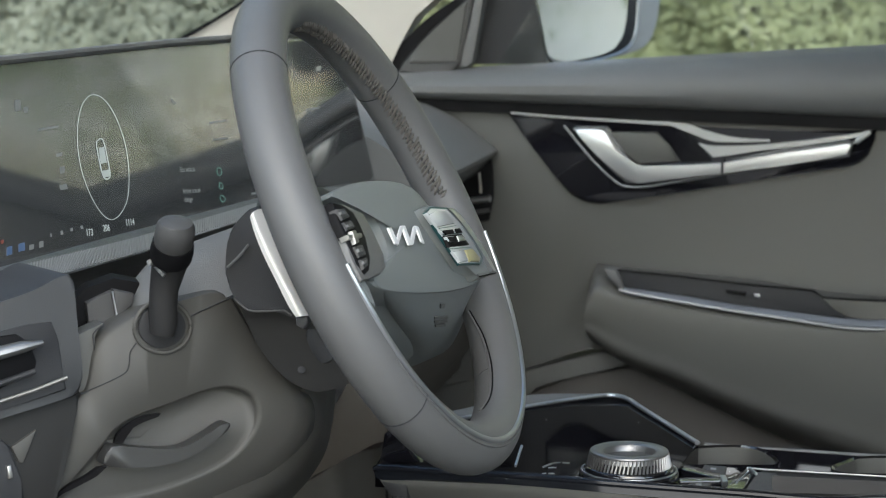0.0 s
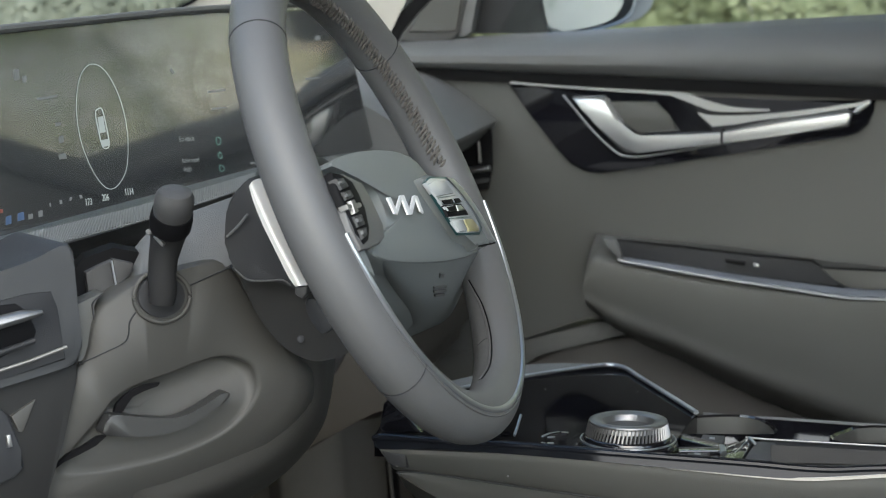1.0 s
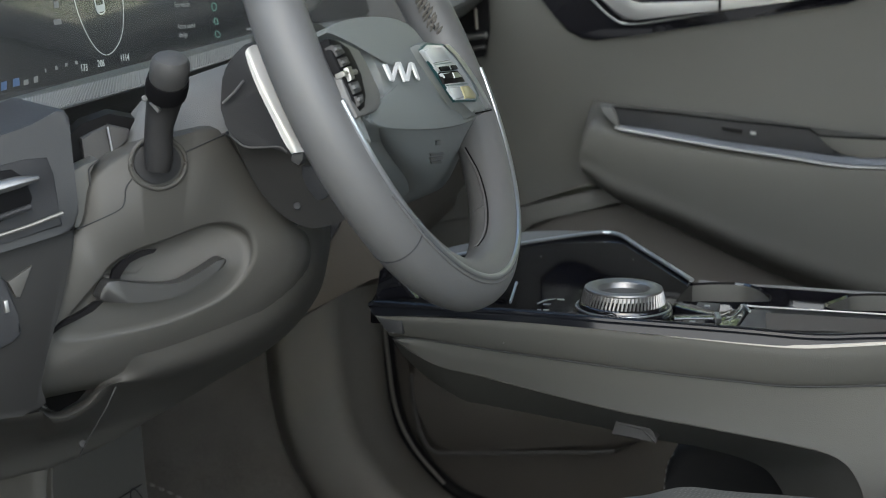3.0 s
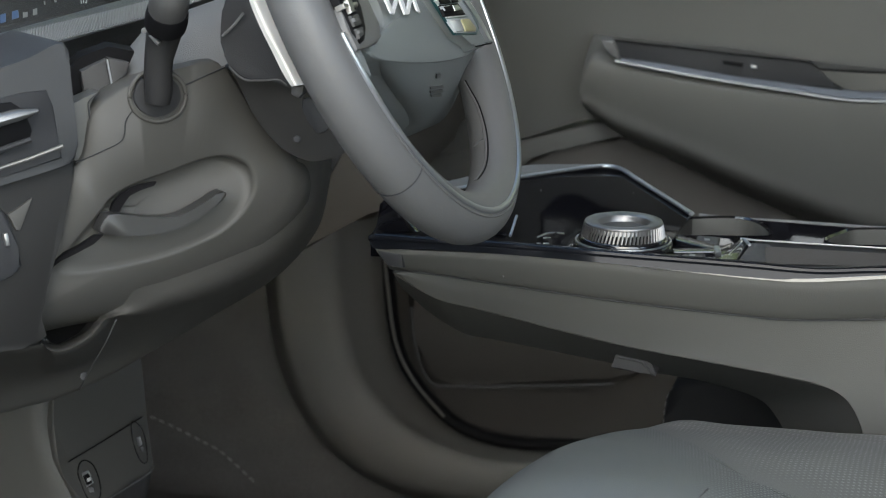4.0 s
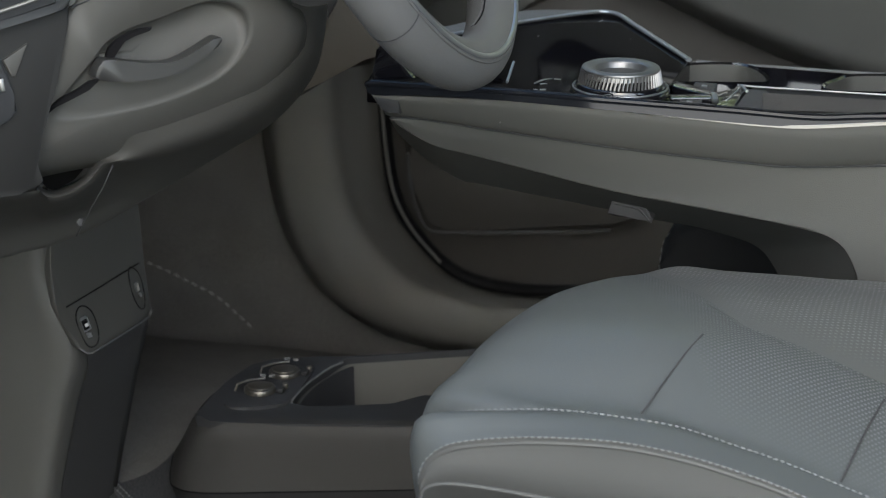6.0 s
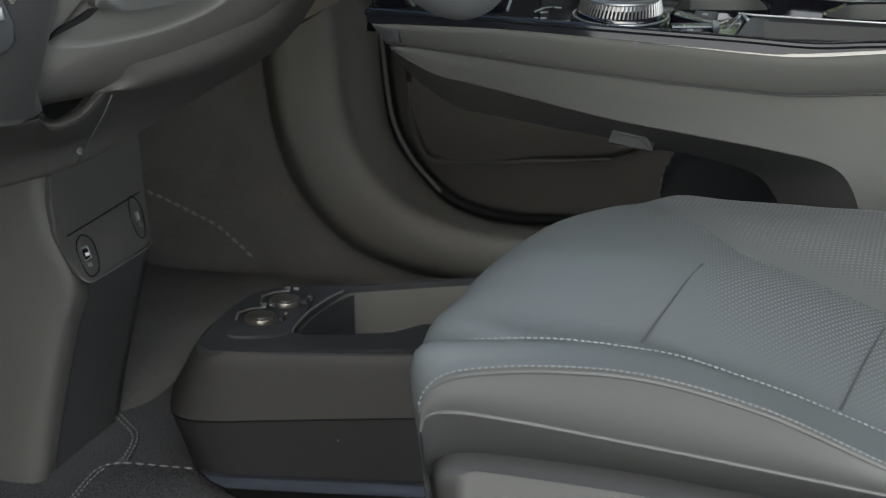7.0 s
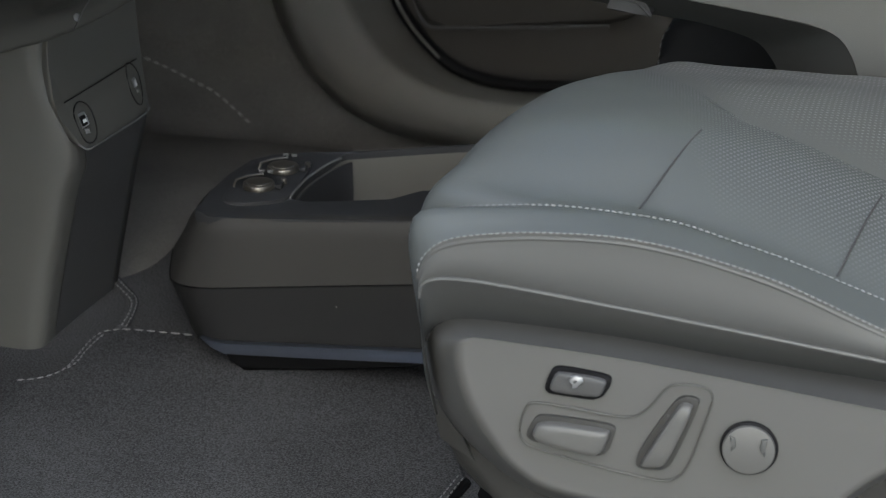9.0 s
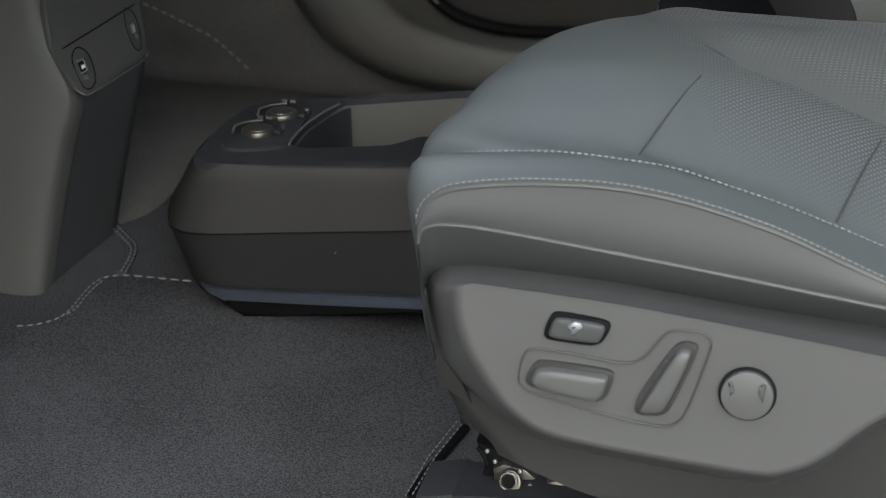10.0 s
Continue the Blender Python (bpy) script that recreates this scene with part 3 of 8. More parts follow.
part("upper_trim", strip([(-0.1288, 0.688, 0.9615), (-0.0665, 0.688, 0.9576), (0.0105, 0.688, 0.9547), (0.055, 0.688, 0.9537)], [(-0.1288, 0.688, 0.959), (-0.0665, 0.688, 0.9551), (0.0106, 0.688, 0.9515), (0.055, 0.688, 0.9493)], 5, (0, 0.006, 0)), DOORTRIM, hp, "satin metal trim line")
part("swoosh", strip([(0.0521, 0.686, 0.9532), (0.071, 0.686, 0.9523), (0.0931, 0.686, 0.9446), (0.1246, 0.686, 0.9377), (0.1632, 0.686, 0.936)], [(0.054, 0.686, 0.9494), (0.0756, 0.686, 0.9417), (0.1009, 0.686, 0.9334), (0.1309, 0.686, 0.9328), (0.1633, 0.686, 0.9342)], 5, (0, 0.008, 0)), DOORTRIM, hp, "satin metal blade")
part("lower_blade", strip([(0.084, 0.686, 0.9305), (0.101, 0.686, 0.9277), (0.1435, 0.686, 0.9293), (0.1868, 0.686, 0.9341), (0.248, 0.686, 0.9435), (0.2722, 0.686, 0.949)], [(0.1012, 0.686, 0.9157), (0.1249, 0.686, 0.9188), (0.156, 0.686, 0.9246), (0.1992, 0.686, 0.9306), (0.2481, 0.686, 0.9392), (0.2729, 0.686, 0.9447)], 5, (0, 0.008, 0)), DOORTRIM, hp, "satin metal blade")
part("lower_trim", tube(curve([(-0.0674, 0.686, 0.9476), (-0.0621, 0.686, 0.9413), (-0.0335, 0.686, 0.9081), (-0.0075, 0.686, 0.8851), (0.0085, 0.686, 0.8797), (0.0372, 0.686, 0.8824), (0.1253, 0.686, 0.8993), (0.1996, 0.686, 0.9131)], 6), 0.0014, 8), DOORTRIM, hp, "satin metal trim line")
grip = [(-0.056, 0.684, 0.9448), (-0.0226, 0.684, 0.9462), (-0.0194, 0.684, 0.9424), (-0.0064, 0.684, 0.9223), (0.0053, 0.684, 0.9092), (0.0143, 0.684, 0.9025), (0.0245, 0.684, 0.9002), (0.111, 0.684, 0.9086), (0.1872, 0.684, 0.9243), (0.2483, 0.684, 0.9375), (0.2545, 0.684, 0.9345), (0.2506, 0.684, 0.9202), (0.1875, 0.684, 0.9105), (0.1236, 0.684, 0.9008), (0.0942, 0.684, 0.8962), (0.0184, 0.684, 0.8847), (0.0056, 0.684, 0.885), (-0.0054, 0.684, 0.8924), (-0.0268, 0.684, 0.9142), (-0.0463, 0.684, 0.9342)]
part("grab_handle", slab(shifted(grip, (0, -0.008, 0)), (0, 0.02, 0), 0.0042, 4), CHROME, hp, "brushed chrome pull handle", smooth=60)
part("handle_tip", slab([(0.2533, 0.683, 0.934), (0.2568, 0.683, 0.9397), (0.2628, 0.683, 0.9448), (0.273, 0.683, 0.9493), (0.2737, 0.683, 0.945), (0.2666, 0.683, 0.9393), (0.2594, 0.683, 0.9335)], (0, 0.008, 0), 0.002), DOORTRIM, hp, "satin tip of the handle")
part("handle_split", slab([(0.1113, 0.6745, 0.9109), (0.1138, 0.6745, 0.9116), (0.114, 0.6745, 0.8984), (0.1115, 0.6745, 0.8983)], (0, 0.006, 0), 0), BLACK, hp)

# armrest
outline_aa = [(-0.0292, 0.7, 0.7895), (-0.0175, 0.7, 0.7881), (0.0019, 0.7, 0.7863), (0.066, 0.7, 0.7824), (0.1295, 0.7, 0.7786), (0.2176, 0.7, 0.7682), (0.297, 0.7, 0.7627), (0.4981, 0.7, 0.7514)]
outline_ab = [(-0.0269, 0.655, 0.7837), (-0.018, 0.655, 0.7872), (0.0055, 0.655, 0.7869), (0.0718, 0.655, 0.7794), (0.1344, 0.655, 0.7707), (0.2211, 0.655, 0.7606), (0.2992, 0.655, 0.7553), (0.4973, 0.655, 0.7408)]
outline_ac = [(-0.0274, 0.622, 0.7668), (-0.0175, 0.622, 0.7785), (0.0109, 0.622, 0.7709), (0.0766, 0.622, 0.7605), (0.1385, 0.622, 0.7527), (0.2241, 0.622, 0.7447), (0.2604, 0.622, 0.7426), (0.3011, 0.622, 0.7432), (0.4956, 0.622, 0.7466)]
outline_ad = [(-0.0296, 0.615, 0.749), (-0.0185, 0.615, 0.7608), (0.0123, 0.615, 0.7558), (0.0779, 0.615, 0.7449), (0.1398, 0.615, 0.7365), (0.2254, 0.615, 0.728), (0.3023, 0.615, 0.7267), (0.4966, 0.615, 0.7298)]
outline_ae = [(-0.0311, 0.618, 0.7358), (-0.0223, 0.618, 0.7362), (0.0128, 0.618, 0.7201), (0.0791, 0.618, 0.698), (0.1418, 0.618, 0.6759), (0.2287, 0.618, 0.654), (0.3072, 0.618, 0.6362), (0.5064, 0.618, 0.6009)]
outline_af = [(-0.0299, 0.628, 0.7214), (-0.017, 0.628, 0.7118), (0.0119, 0.628, 0.6954), (0.0786, 0.628, 0.6719), (0.142, 0.628, 0.6459), (0.2173, 0.628, 0.6195), (0.3093, 0.628, 0.5898), (0.5122, 0.628, 0.5296)]
outline_ag = [(-0.0377, 0.7, 0.7028), (-0.0204, 0.7, 0.6892), (0.0047, 0.7, 0.6734), (0.0704, 0.7, 0.6452), (0.1358, 0.7, 0.6158), (0.2135, 0.7, 0.5866), (0.3086, 0.7, 0.5522), (0.5183, 0.7, 0.4844)]
arm = part("armrest", surface([
    outline_aa,
    outline_ab,
    outline_ac,
    outline_ad,
    outline_ae,
    outline_af,
    outline_ag,
], 60, 6), PLASTIC, door, "padded grey armrest")
part("metal_lip", tube(curve([(0.01, 0.612, 0.7752), (0.0138, 0.612, 0.7728), (0.0737, 0.612, 0.7638), (0.1354, 0.612, 0.7556), (0.1965, 0.612, 0.7487), (0.257, 0.612, 0.7418), (0.3167, 0.612, 0.7418)], 6), 0.0017, 8), DOORTRIM, arm, "thin satin metal lip")
part("switch_plate", slab([(0.0036, 0.6195, 0.7946), (0.0723, 0.6195, 0.7895), (0.1341, 0.6195, 0.7842), (0.2195, 0.6195, 0.7793), (0.2294, 0.6195, 0.771), (0.2411, 0.6195, 0.7591), (0.2564, 0.6195, 0.7516), (0.1958, 0.6195, 0.7567), (0.1346, 0.6195, 0.7624), (0.0726, 0.6195, 0.7707), (0.0114, 0.6195, 0.7766)], (0, 0.01, -0.004), 0.0015), DARK, arm, "dark window switch plate")
part("window_switch", slab([(0.1248, 0.616, 0.7782), (0.1475, 0.616, 0.7759), (0.1464, 0.616, 0.7715), (0.1261, 0.616, 0.7745)], (0, 0.008, 0), 0.0008), BLACK, arm)
part("switch_mark", slab([(0.1555, 0.616, 0.775), (0.1616, 0.616, 0.7746), (0.1623, 0.616, 0.7709), (0.1562, 0.616, 0.7713)], (0, 0.004, 0), 0.0006), SILVER, arm)
part("pocket_floor", slab([(0.23, 0.6195, 0.7723), (0.2559, 0.6195, 0.7714), (0.3156, 0.6195, 0.7712), (0.3162, 0.6195, 0.7522), (0.2744, 0.6195, 0.7505), (0.2576, 0.6195, 0.7523), (0.2423, 0.6195, 0.7597)], (0, 0.006, 0), 0.001), PLASTIC, arm)
# Black tube painted in as shade along the plate and pocket.
part("pocket_shade", tube([(0.0038, 0.6185, 0.7954), (0.0725, 0.6185, 0.7909), (0.1342, 0.6185, 0.7856), (0.1953, 0.6185, 0.7817), (0.2196, 0.6185, 0.7801), (0.2294, 0.6185, 0.773), (0.2559, 0.6185, 0.7722), (0.3156, 0.6185, 0.772)], 0.0012, 8), BLACK, arm, "black strip drawn as shade along the switch plate")
part("front_cap", slab([(-0.0093, 0.6135, 0.7969), (0.0058, 0.6135, 0.7956), (0.0103, 0.6135, 0.7844), (0.0136, 0.6135, 0.7732), (0.0047, 0.6135, 0.7786), (-0.0042, 0.6135, 0.787)], (0, 0.02, 0), 0.002), SOFT, arm, "pale front corner of the armrest")
part("top_ledge", strip([(0.0075, 0.624, 0.7776), (0.0721, 0.624, 0.7706), (0.1341, 0.624, 0.7622), (0.1955, 0.624, 0.7565), (0.2562, 0.624, 0.7508), (0.3161, 0.624, 0.7508)], [(0.0139, 0.611, 0.773), (0.0738, 0.611, 0.7652), (0.1355, 0.611, 0.7576), (0.1966, 0.611, 0.7513), (0.257, 0.611, 0.7451), (0.3166, 0.611, 0.7451)], 6, (0, 0.004, -0.004)), LEDGE, arm, "smooth ledge beside the switch plate")

# window frame, sail panel and glass
part("window_seal", strip([(-0.2817, 0.715, 1.0087), (-0.2769, 0.715, 1.0205), (-0.2567, 0.715, 1.0429), (-0.2299, 0.715, 1.0665), (-0.2033, 0.715, 1.0848), (-0.1835, 0.715, 1.1004), (-0.1572, 0.715, 1.1248)], [(-0.2682, 0.715, 0.9946), (-0.2621, 0.715, 1.0129), (-0.2446, 0.715, 1.034), (-0.2206, 0.715, 1.0576), (-0.1954, 0.715, 1.0784), (-0.1756, 0.715, 1.094), (-0.1506, 0.715, 1.1185)], 6, (0, 0.03, 0)), BLACK, door, "black window seal")
sail = part("sail_panel", slab([(-0.2675, 0.712, 1.0013), (-0.26, 0.712, 1.0132), (-0.2426, 0.712, 1.0342), (-0.2186, 0.712, 1.0577), (-0.1934, 0.712, 1.0798), (-0.1749, 0.712, 1.0954), (-0.1815, 0.712, 1.0735), (-0.188, 0.712, 1.0413), (-0.1933, 0.712, 1.0141), (-0.2013, 0.712, 1.0049), (-0.2292, 0.712, 1.0013)], (0, 0.02, 0), 0.004, 2), CHARCOAL, door, "grey corner panel with speaker cover")
part("speaker_cover", slab([(-0.2523, 0.708, 1.0135), (-0.2496, 0.708, 1.0213), (-0.2349, 0.708, 1.0397), (-0.215, 0.708, 1.0592), (-0.1938, 0.708, 1.0774), (-0.1846, 0.708, 1.0839), (-0.1898, 0.708, 1.0544), (-0.1951, 0.708, 1.0169), (-0.2017, 0.708, 1.0149)], (0, 0.008, 0), 0.003, 2), PLASTIC, sail)
part("frame_bar", slab([(-0.1982, 0.716, 1.0073), (-0.1915, 0.716, 1.0165), (-0.1823, 0.716, 1.0605), (-0.1784, 0.716, 1.0991), (-0.1627, 0.716, 1.1247), (-0.1665, 0.716, 1.0928), (-0.173, 0.716, 1.0542), (-0.1796, 0.716, 1.0141), (-0.1862, 0.716, 1.0088)], (0, 0.025, 0), 0.004, 2), SOFT, door, "upright window frame bar")
part("quarter_cover", slab([(-0.1859, 0.745, 1.0109), (-0.1779, 0.745, 1.0592), (-0.1754, 0.745, 1.1241), (-0.1238, 0.745, 1.1243), (-0.1137, 0.745, 1.0922), (-0.1035, 0.745, 1.0471), (-0.0967, 0.745, 1.0121)], (0, 0.01, 0), 0.002), DARK, door, "dark corner cover by the mirror")
part("upper_frame", box((-0.2, 0.715, 1.42), (0.84, 0.75, 1.46), 0.006), BLACK, door)
pane = part("window_pane", slab([(-0.16, 0.735, 1.0), (0.82, 0.735, 1.03), (0.82, 0.725, 1.44), (0.1, 0.725, 1.44)], (0, 0.004, 0), 0), CLEAR, door, "clear side window glass")
pane.visible_shadow = False

# ---- driver's door, standing open beside the doorway ----
swing = Matrix.Translation((-0.5, -0.8, 0)) @ pose(0, 0, 0, 0, 0, -72)


def swung(bm):
    """Turns a mesh drawn along the closed door to where the open door stands."""
    bmesh.ops.transform(bm, matrix=swing, verts=bm.verts)
    return bm


open_door = thing("driver_door", "open grey car door with dark inner trim", "car door", swing @ Vector((0.5, 0, 0.3)), kind="structure")
part("outer_panel", swung(box((0, -0.07, 0.3), (1.12, -0.01, 1.0), 0.03)), PAINT, open_door, "grey painted outer panel")
part("inner_trim", swung(box((0.03, -0.005, 0.32), (1.09, 0.03, 1.0), 0.012)), PLASTIC, open_door, "moulded warm grey trim")
part("armrest", swung(box((0.3, 0.032, 0.66), (1.06, 0.1, 0.76), 0.03)), PLASTIC, open_door)
part("pocket", swung(box((0.2, 0.032, 0.36), (1.0, 0.07, 0.5), 0.02)), LOWDOOR, open_door)
frame_line = curve([(0.02, -0.03, 1.0), (0.3, -0.03, 1.22), (0.62, -0.02, 1.42), (0.9, -0.02, 1.45), (1.05, -0.02, 1.4), (1.1, -0.03, 1.0)], 6)
part("window_frame", swung(tube(frame_line, 0.02, 10, up=(0, 1, 0))), BLACK, open_door, "black window frame")
open_pane = part("window_pane", swung(slab(shifted(frame_line[::3], (0, -0.004, 0)), (0, 0.004, 0), 0)), CLEAR, open_door, "clear side window glass")
open_pane.visible_shadow = False

# ---- door mirror ----
mir = thing("door_mirror", "grey painted door mirror outside the passenger window", "mirror", (-0.05, 0.95, 1.0))
outer = [(-0.1699, 0.8932, 1.1278), (-0.1619, 0.8999, 1.0799), (-0.1534, 0.9079, 1.0398), (-0.1428, 0.9199, 1.0158), (-0.1312, 0.9342, 1.0012), (-0.1139, 0.9569, 0.9965), (-0.0789, 1.004, 1.0011), (-0.0418, 1.0541, 1.0094), (-0.0249, 1.0778, 1.0228), (-0.018, 1.0889, 1.0455), (-0.0148, 1.0955, 1.0742), (-0.0116, 1.104, 1.1246), (-0.0582, 1.0449, 1.161), (-0.1284, 0.9513, 1.1615)]
part("housing", rounded([shrunk(outer, 0.7, (-0.1, 0.04, 0)), shrunk(outer, 0.92, (-0.05, 0.02, 0)), outer, shrunk(outer, 0.97, (0.003, -0.003, 0))], 5), PAINT, mir)
part("bezel", slab([(-0.1644, 0.8905, 1.1279), (-0.157, 0.8964, 1.0801), (-0.148, 0.9053, 1.042), (-0.1374, 0.9174, 1.0188), (-0.1241, 0.9338, 1.002), (-0.1056, 0.9582, 1), (-0.0741, 1.0007, 1.0049), (-0.0516, 1.0315, 1.0149), (-0.0411, 1.0471, 1.0328), (-0.0383, 1.0543, 1.0755), (-0.0369, 1.0603, 1.1253), (-0.1098, 0.9661, 1.16)], (-0.006, 0.004, 0), 0.001, round_n=4), DARK, mir, "dark mirror surround")
part("reflecting_glass", slab([(-0.1585, 0.8884, 1.128), (-0.1521, 0.8929, 1.0802), (-0.1437, 0.9012, 1.0444), (-0.1337, 0.9126, 1.0218), (-0.1204, 0.929, 1.0051), (-0.1055, 0.9487, 1.0034), (-0.0764, 0.9879, 1.0085), (-0.0576, 1.0138, 1.0186), (-0.0497, 1.0262, 1.0408), (-0.0468, 1.033, 1.0762), (-0.0466, 1.0374, 1.1257), (-0.1083, 0.9577, 1.156)], (-0.004, 0.003, 0), 0.0006, round_n=4), MIRROR, mir, "mirror glass reflecting foliage")
part("glass_edge", tube(curve([(-0.1531, 0.8982, 1.08), (-0.1447, 0.9064, 1.0427), (-0.1353, 0.9171, 1.0202), (-0.1213, 0.9342, 1.002), (-0.1052, 0.9555, 0.9995), (-0.0737, 0.9979, 1.0044), (-0.0488, 1.032, 1.0149), (-0.0394, 1.0459, 1.0329), (-0.0367, 1.0531, 1.0755)], 5), 0.0016, 8), SILVER, mir, "bright edge of the mirror glass")
part("foot", slab([(-0.165, 0.76, 1.0), (-0.125, 0.76, 1.0), (-0.125, 0.76, 0.985), (-0.165, 0.76, 0.985)], (0, 0.2, 0), 0.004), DARK, mir)

# ---- footwell side trim and door seal ----
kick = thing("kick_panel", "warm grey moulded sill and kick trim", "trim", (-0.3, 0.6, 0.3), kind="structure")
outline_ah = [(-0.4303, 0.692, 0.7705), (-0.4284, 0.692, 0.6167), (-0.4198, 0.692, 0.4649), (-0.4057, 0.692, 0.3736), (-0.3749, 0.692, 0.3077), (-0.3288, 0.692, 0.2563), (-0.2708, 0.692, 0.2237), (-0.1999, 0.692, 0.2093), (-0.0743, 0.692, 0.2046), (0.1558, 0.692, 0.2183)]
outline_ai = [(-0.4021, 0.628, 0.781), (-0.4002, 0.628, 0.6311), (-0.3919, 0.628, 0.4831), (-0.3782, 0.628, 0.3942), (-0.3512, 0.628, 0.3329), (-0.3098, 0.628, 0.2866), (-0.2544, 0.628, 0.2558), (-0.1854, 0.628, 0.2418), (-0.063, 0.628, 0.2372), (0.1614, 0.628, 0.2505)]
outline_aj = [(-0.3868, 0.611, 0.7842), (-0.3786, 0.611, 0.6357), (-0.3702, 0.611, 0.4891), (-0.3536, 0.611, 0.401), (-0.3225, 0.611, 0.3477), (-0.2774, 0.611, 0.3057), (-0.2226, 0.611, 0.2786), (-0.1546, 0.611, 0.267), (-0.0472, 0.611, 0.2659), (0.1619, 0.611, 0.2774)]
outline_ak = [(-0.3299, 0.62, 0.7851), (-0.3262, 0.62, 0.6367), (-0.3183, 0.62, 0.4901), (-0.3033, 0.62, 0.409), (-0.2761, 0.62, 0.3625), (-0.2386, 0.62, 0.327), (-0.184, 0.62, 0.3035), (-0.1297, 0.62, 0.294), (-0.0493, 0.62, 0.296), (0.1597, 0.62, 0.3083)]
outline_al = [(-0.3027, 0.69, 0.7757), (-0.2968, 0.69, 0.6237), (-0.2871, 0.69, 0.4737), (-0.2727, 0.69, 0.3976), (-0.249, 0.69, 0.3568), (-0.2106, 0.69, 0.317), (-0.1652, 0.69, 0.2956), (-0.1167, 0.69, 0.2889), (-0.0617, 0.69, 0.2878), (0.1527, 0.69, 0.303)]
outline_am = [(-0.2904, 0.72, 0.7717), (-0.2854, 0.72, 0.6181), (-0.2747, 0.72, 0.4666), (-0.2593, 0.72, 0.3898), (-0.2339, 0.72, 0.3487), (-0.1964, 0.72, 0.312), (-0.1577, 0.72, 0.2956), (-0.1227, 0.72, 0.2912), (-0.0672, 0.72, 0.2915), (0.1494, 0.72, 0.3066)]
part("cover", surface([
    outline_ah,
    outline_ai,
    outline_aj,
    outline_ak,
    [(-0.317, 0.648, 0.7814), (-0.3123, 0.648, 0.6316), (-0.3036, 0.648, 0.4837), (-0.2889, 0.648, 0.405), (-0.2632, 0.648, 0.361), (-0.2254, 0.648, 0.3236), (-0.1749, 0.648, 0.3011), (-0.1233, 0.648, 0.2929), (-0.0543, 0.648, 0.2934), (0.1568, 0.648, 0.307)],
    outline_al,
    outline_am,
], 50, 6, (-0.004, 0.01, -0.004)), KICKTRIM, kick)
part("seal", tube(curve([(-0.2747, 0.68, 0.7783), (-0.2724, 0.68, 0.6271), (-0.2645, 0.68, 0.4779), (-0.2521, 0.68, 0.402), (-0.2257, 0.68, 0.3582), (-0.1874, 0.68, 0.3207), (-0.1493, 0.68, 0.3053), (-0.108, 0.68, 0.3001), (-0.0602, 0.68, 0.3012), (0.1531, 0.68, 0.3162)], 6), 0.0075, 10), BLACK, kick, "black rubber door seal")
part("seal_lip", tube(curve([(-0.2765, 0.67, 0.6423), (-0.2714, 0.67, 0.562), (-0.264, 0.67, 0.4805), (-0.2538, 0.67, 0.4153), (-0.2317, 0.67, 0.37), (-0.1956, 0.67, 0.329)], 6), 0.0022, 8), SILLTRIM, kick)

# ---- dashboard ----
dash = thing("dashboard", "grey soft dashboard with ribbed trim below the display", "dashboard", (-0.4, 0, 0.9))
low = [(-0.2913, -0.5217, 0.918), (-0.2805, -0.3725, 0.918), (-0.272, -0.3228, 0.918), (-0.2712, -0.2609, 0.918), (-0.2554, -0.1605, 0.918), (-0.2362, 0.0543, 0.918), (-0.1746, 0.2481, 0.918)]
rings = []
for p in even(curve(low, 6), 14):
    rings.append([p + Vector(d) for d in ((-0.01, 0, 0.006), (0, 0, 0), (-0.003, 0, -0.008), (-0.022, 0, -0.024), (-0.06, 0, -0.03), (-0.3, 0, -0.03), (-0.5, 0, -0.03), (-0.4, 0, 0.02))])
part("driver_shelf", skin(bmesh.new(), rings), SOFT, dash)
part("dash_top", box((-1.0, -0.69, 0.83), (-0.34, 0.69, 0.885), 0.02), CHARCOAL, dash, "dark dashboard top below the windshield")
part("passenger_pad", rounded([shifted([(-0.3228, 0.66, 0.9814), (-0.2696, 0.66, 0.9779), (-0.2268, 0.66, 0.9684), (-0.1908, 0.66, 0.9512), (-0.1477, 0.66, 0.9202), (-0.1464, 0.66, 0.9138), (-0.1503, 0.66, 0.9073), (-0.1809, 0.66, 0.8822), (-0.2302, 0.66, 0.877), (-0.2967, 0.66, 0.8804)], (0, dy, 0)) for dy in (0.03, 0.0, -0.1, -0.3)], 4), SOFT, dash)
# Brown tint paints warm light into the lower dash colour.
BROWN = material("warm_lit_glovebox_plastic", (0.06, 0.054, 0.046), 0.6, grain=0.4, grain_scale=1500, stain=0.1)
part("glovebox", slab([(-0.3213, 0.22, 0.8161), (-0.1421, 0.22, 0.8233), (-0.1423, 0.22, 0.7141), (-0.1602, 0.22, 0.6883), (-0.1625, 0.22, 0.6765), (-0.2002, 0.22, 0.6699), (-0.2673, 0.22, 0.6175), (-0.3254, 0.22, 0.6025)], (-0.01, 0.4, 0), 0.006), BROWN, dash, "dark grey glovebox and lower dash")
part("glovebox_gap", slab([(-0.2191, 0.215, 0.7278), (-0.1966, 0.215, 0.74), (-0.1944, 0.215, 0.7379), (-0.2541, 0.215, 0.6309), (-0.2576, 0.215, 0.6307)], (0, 0.02, 0), 0), DARK, dash)
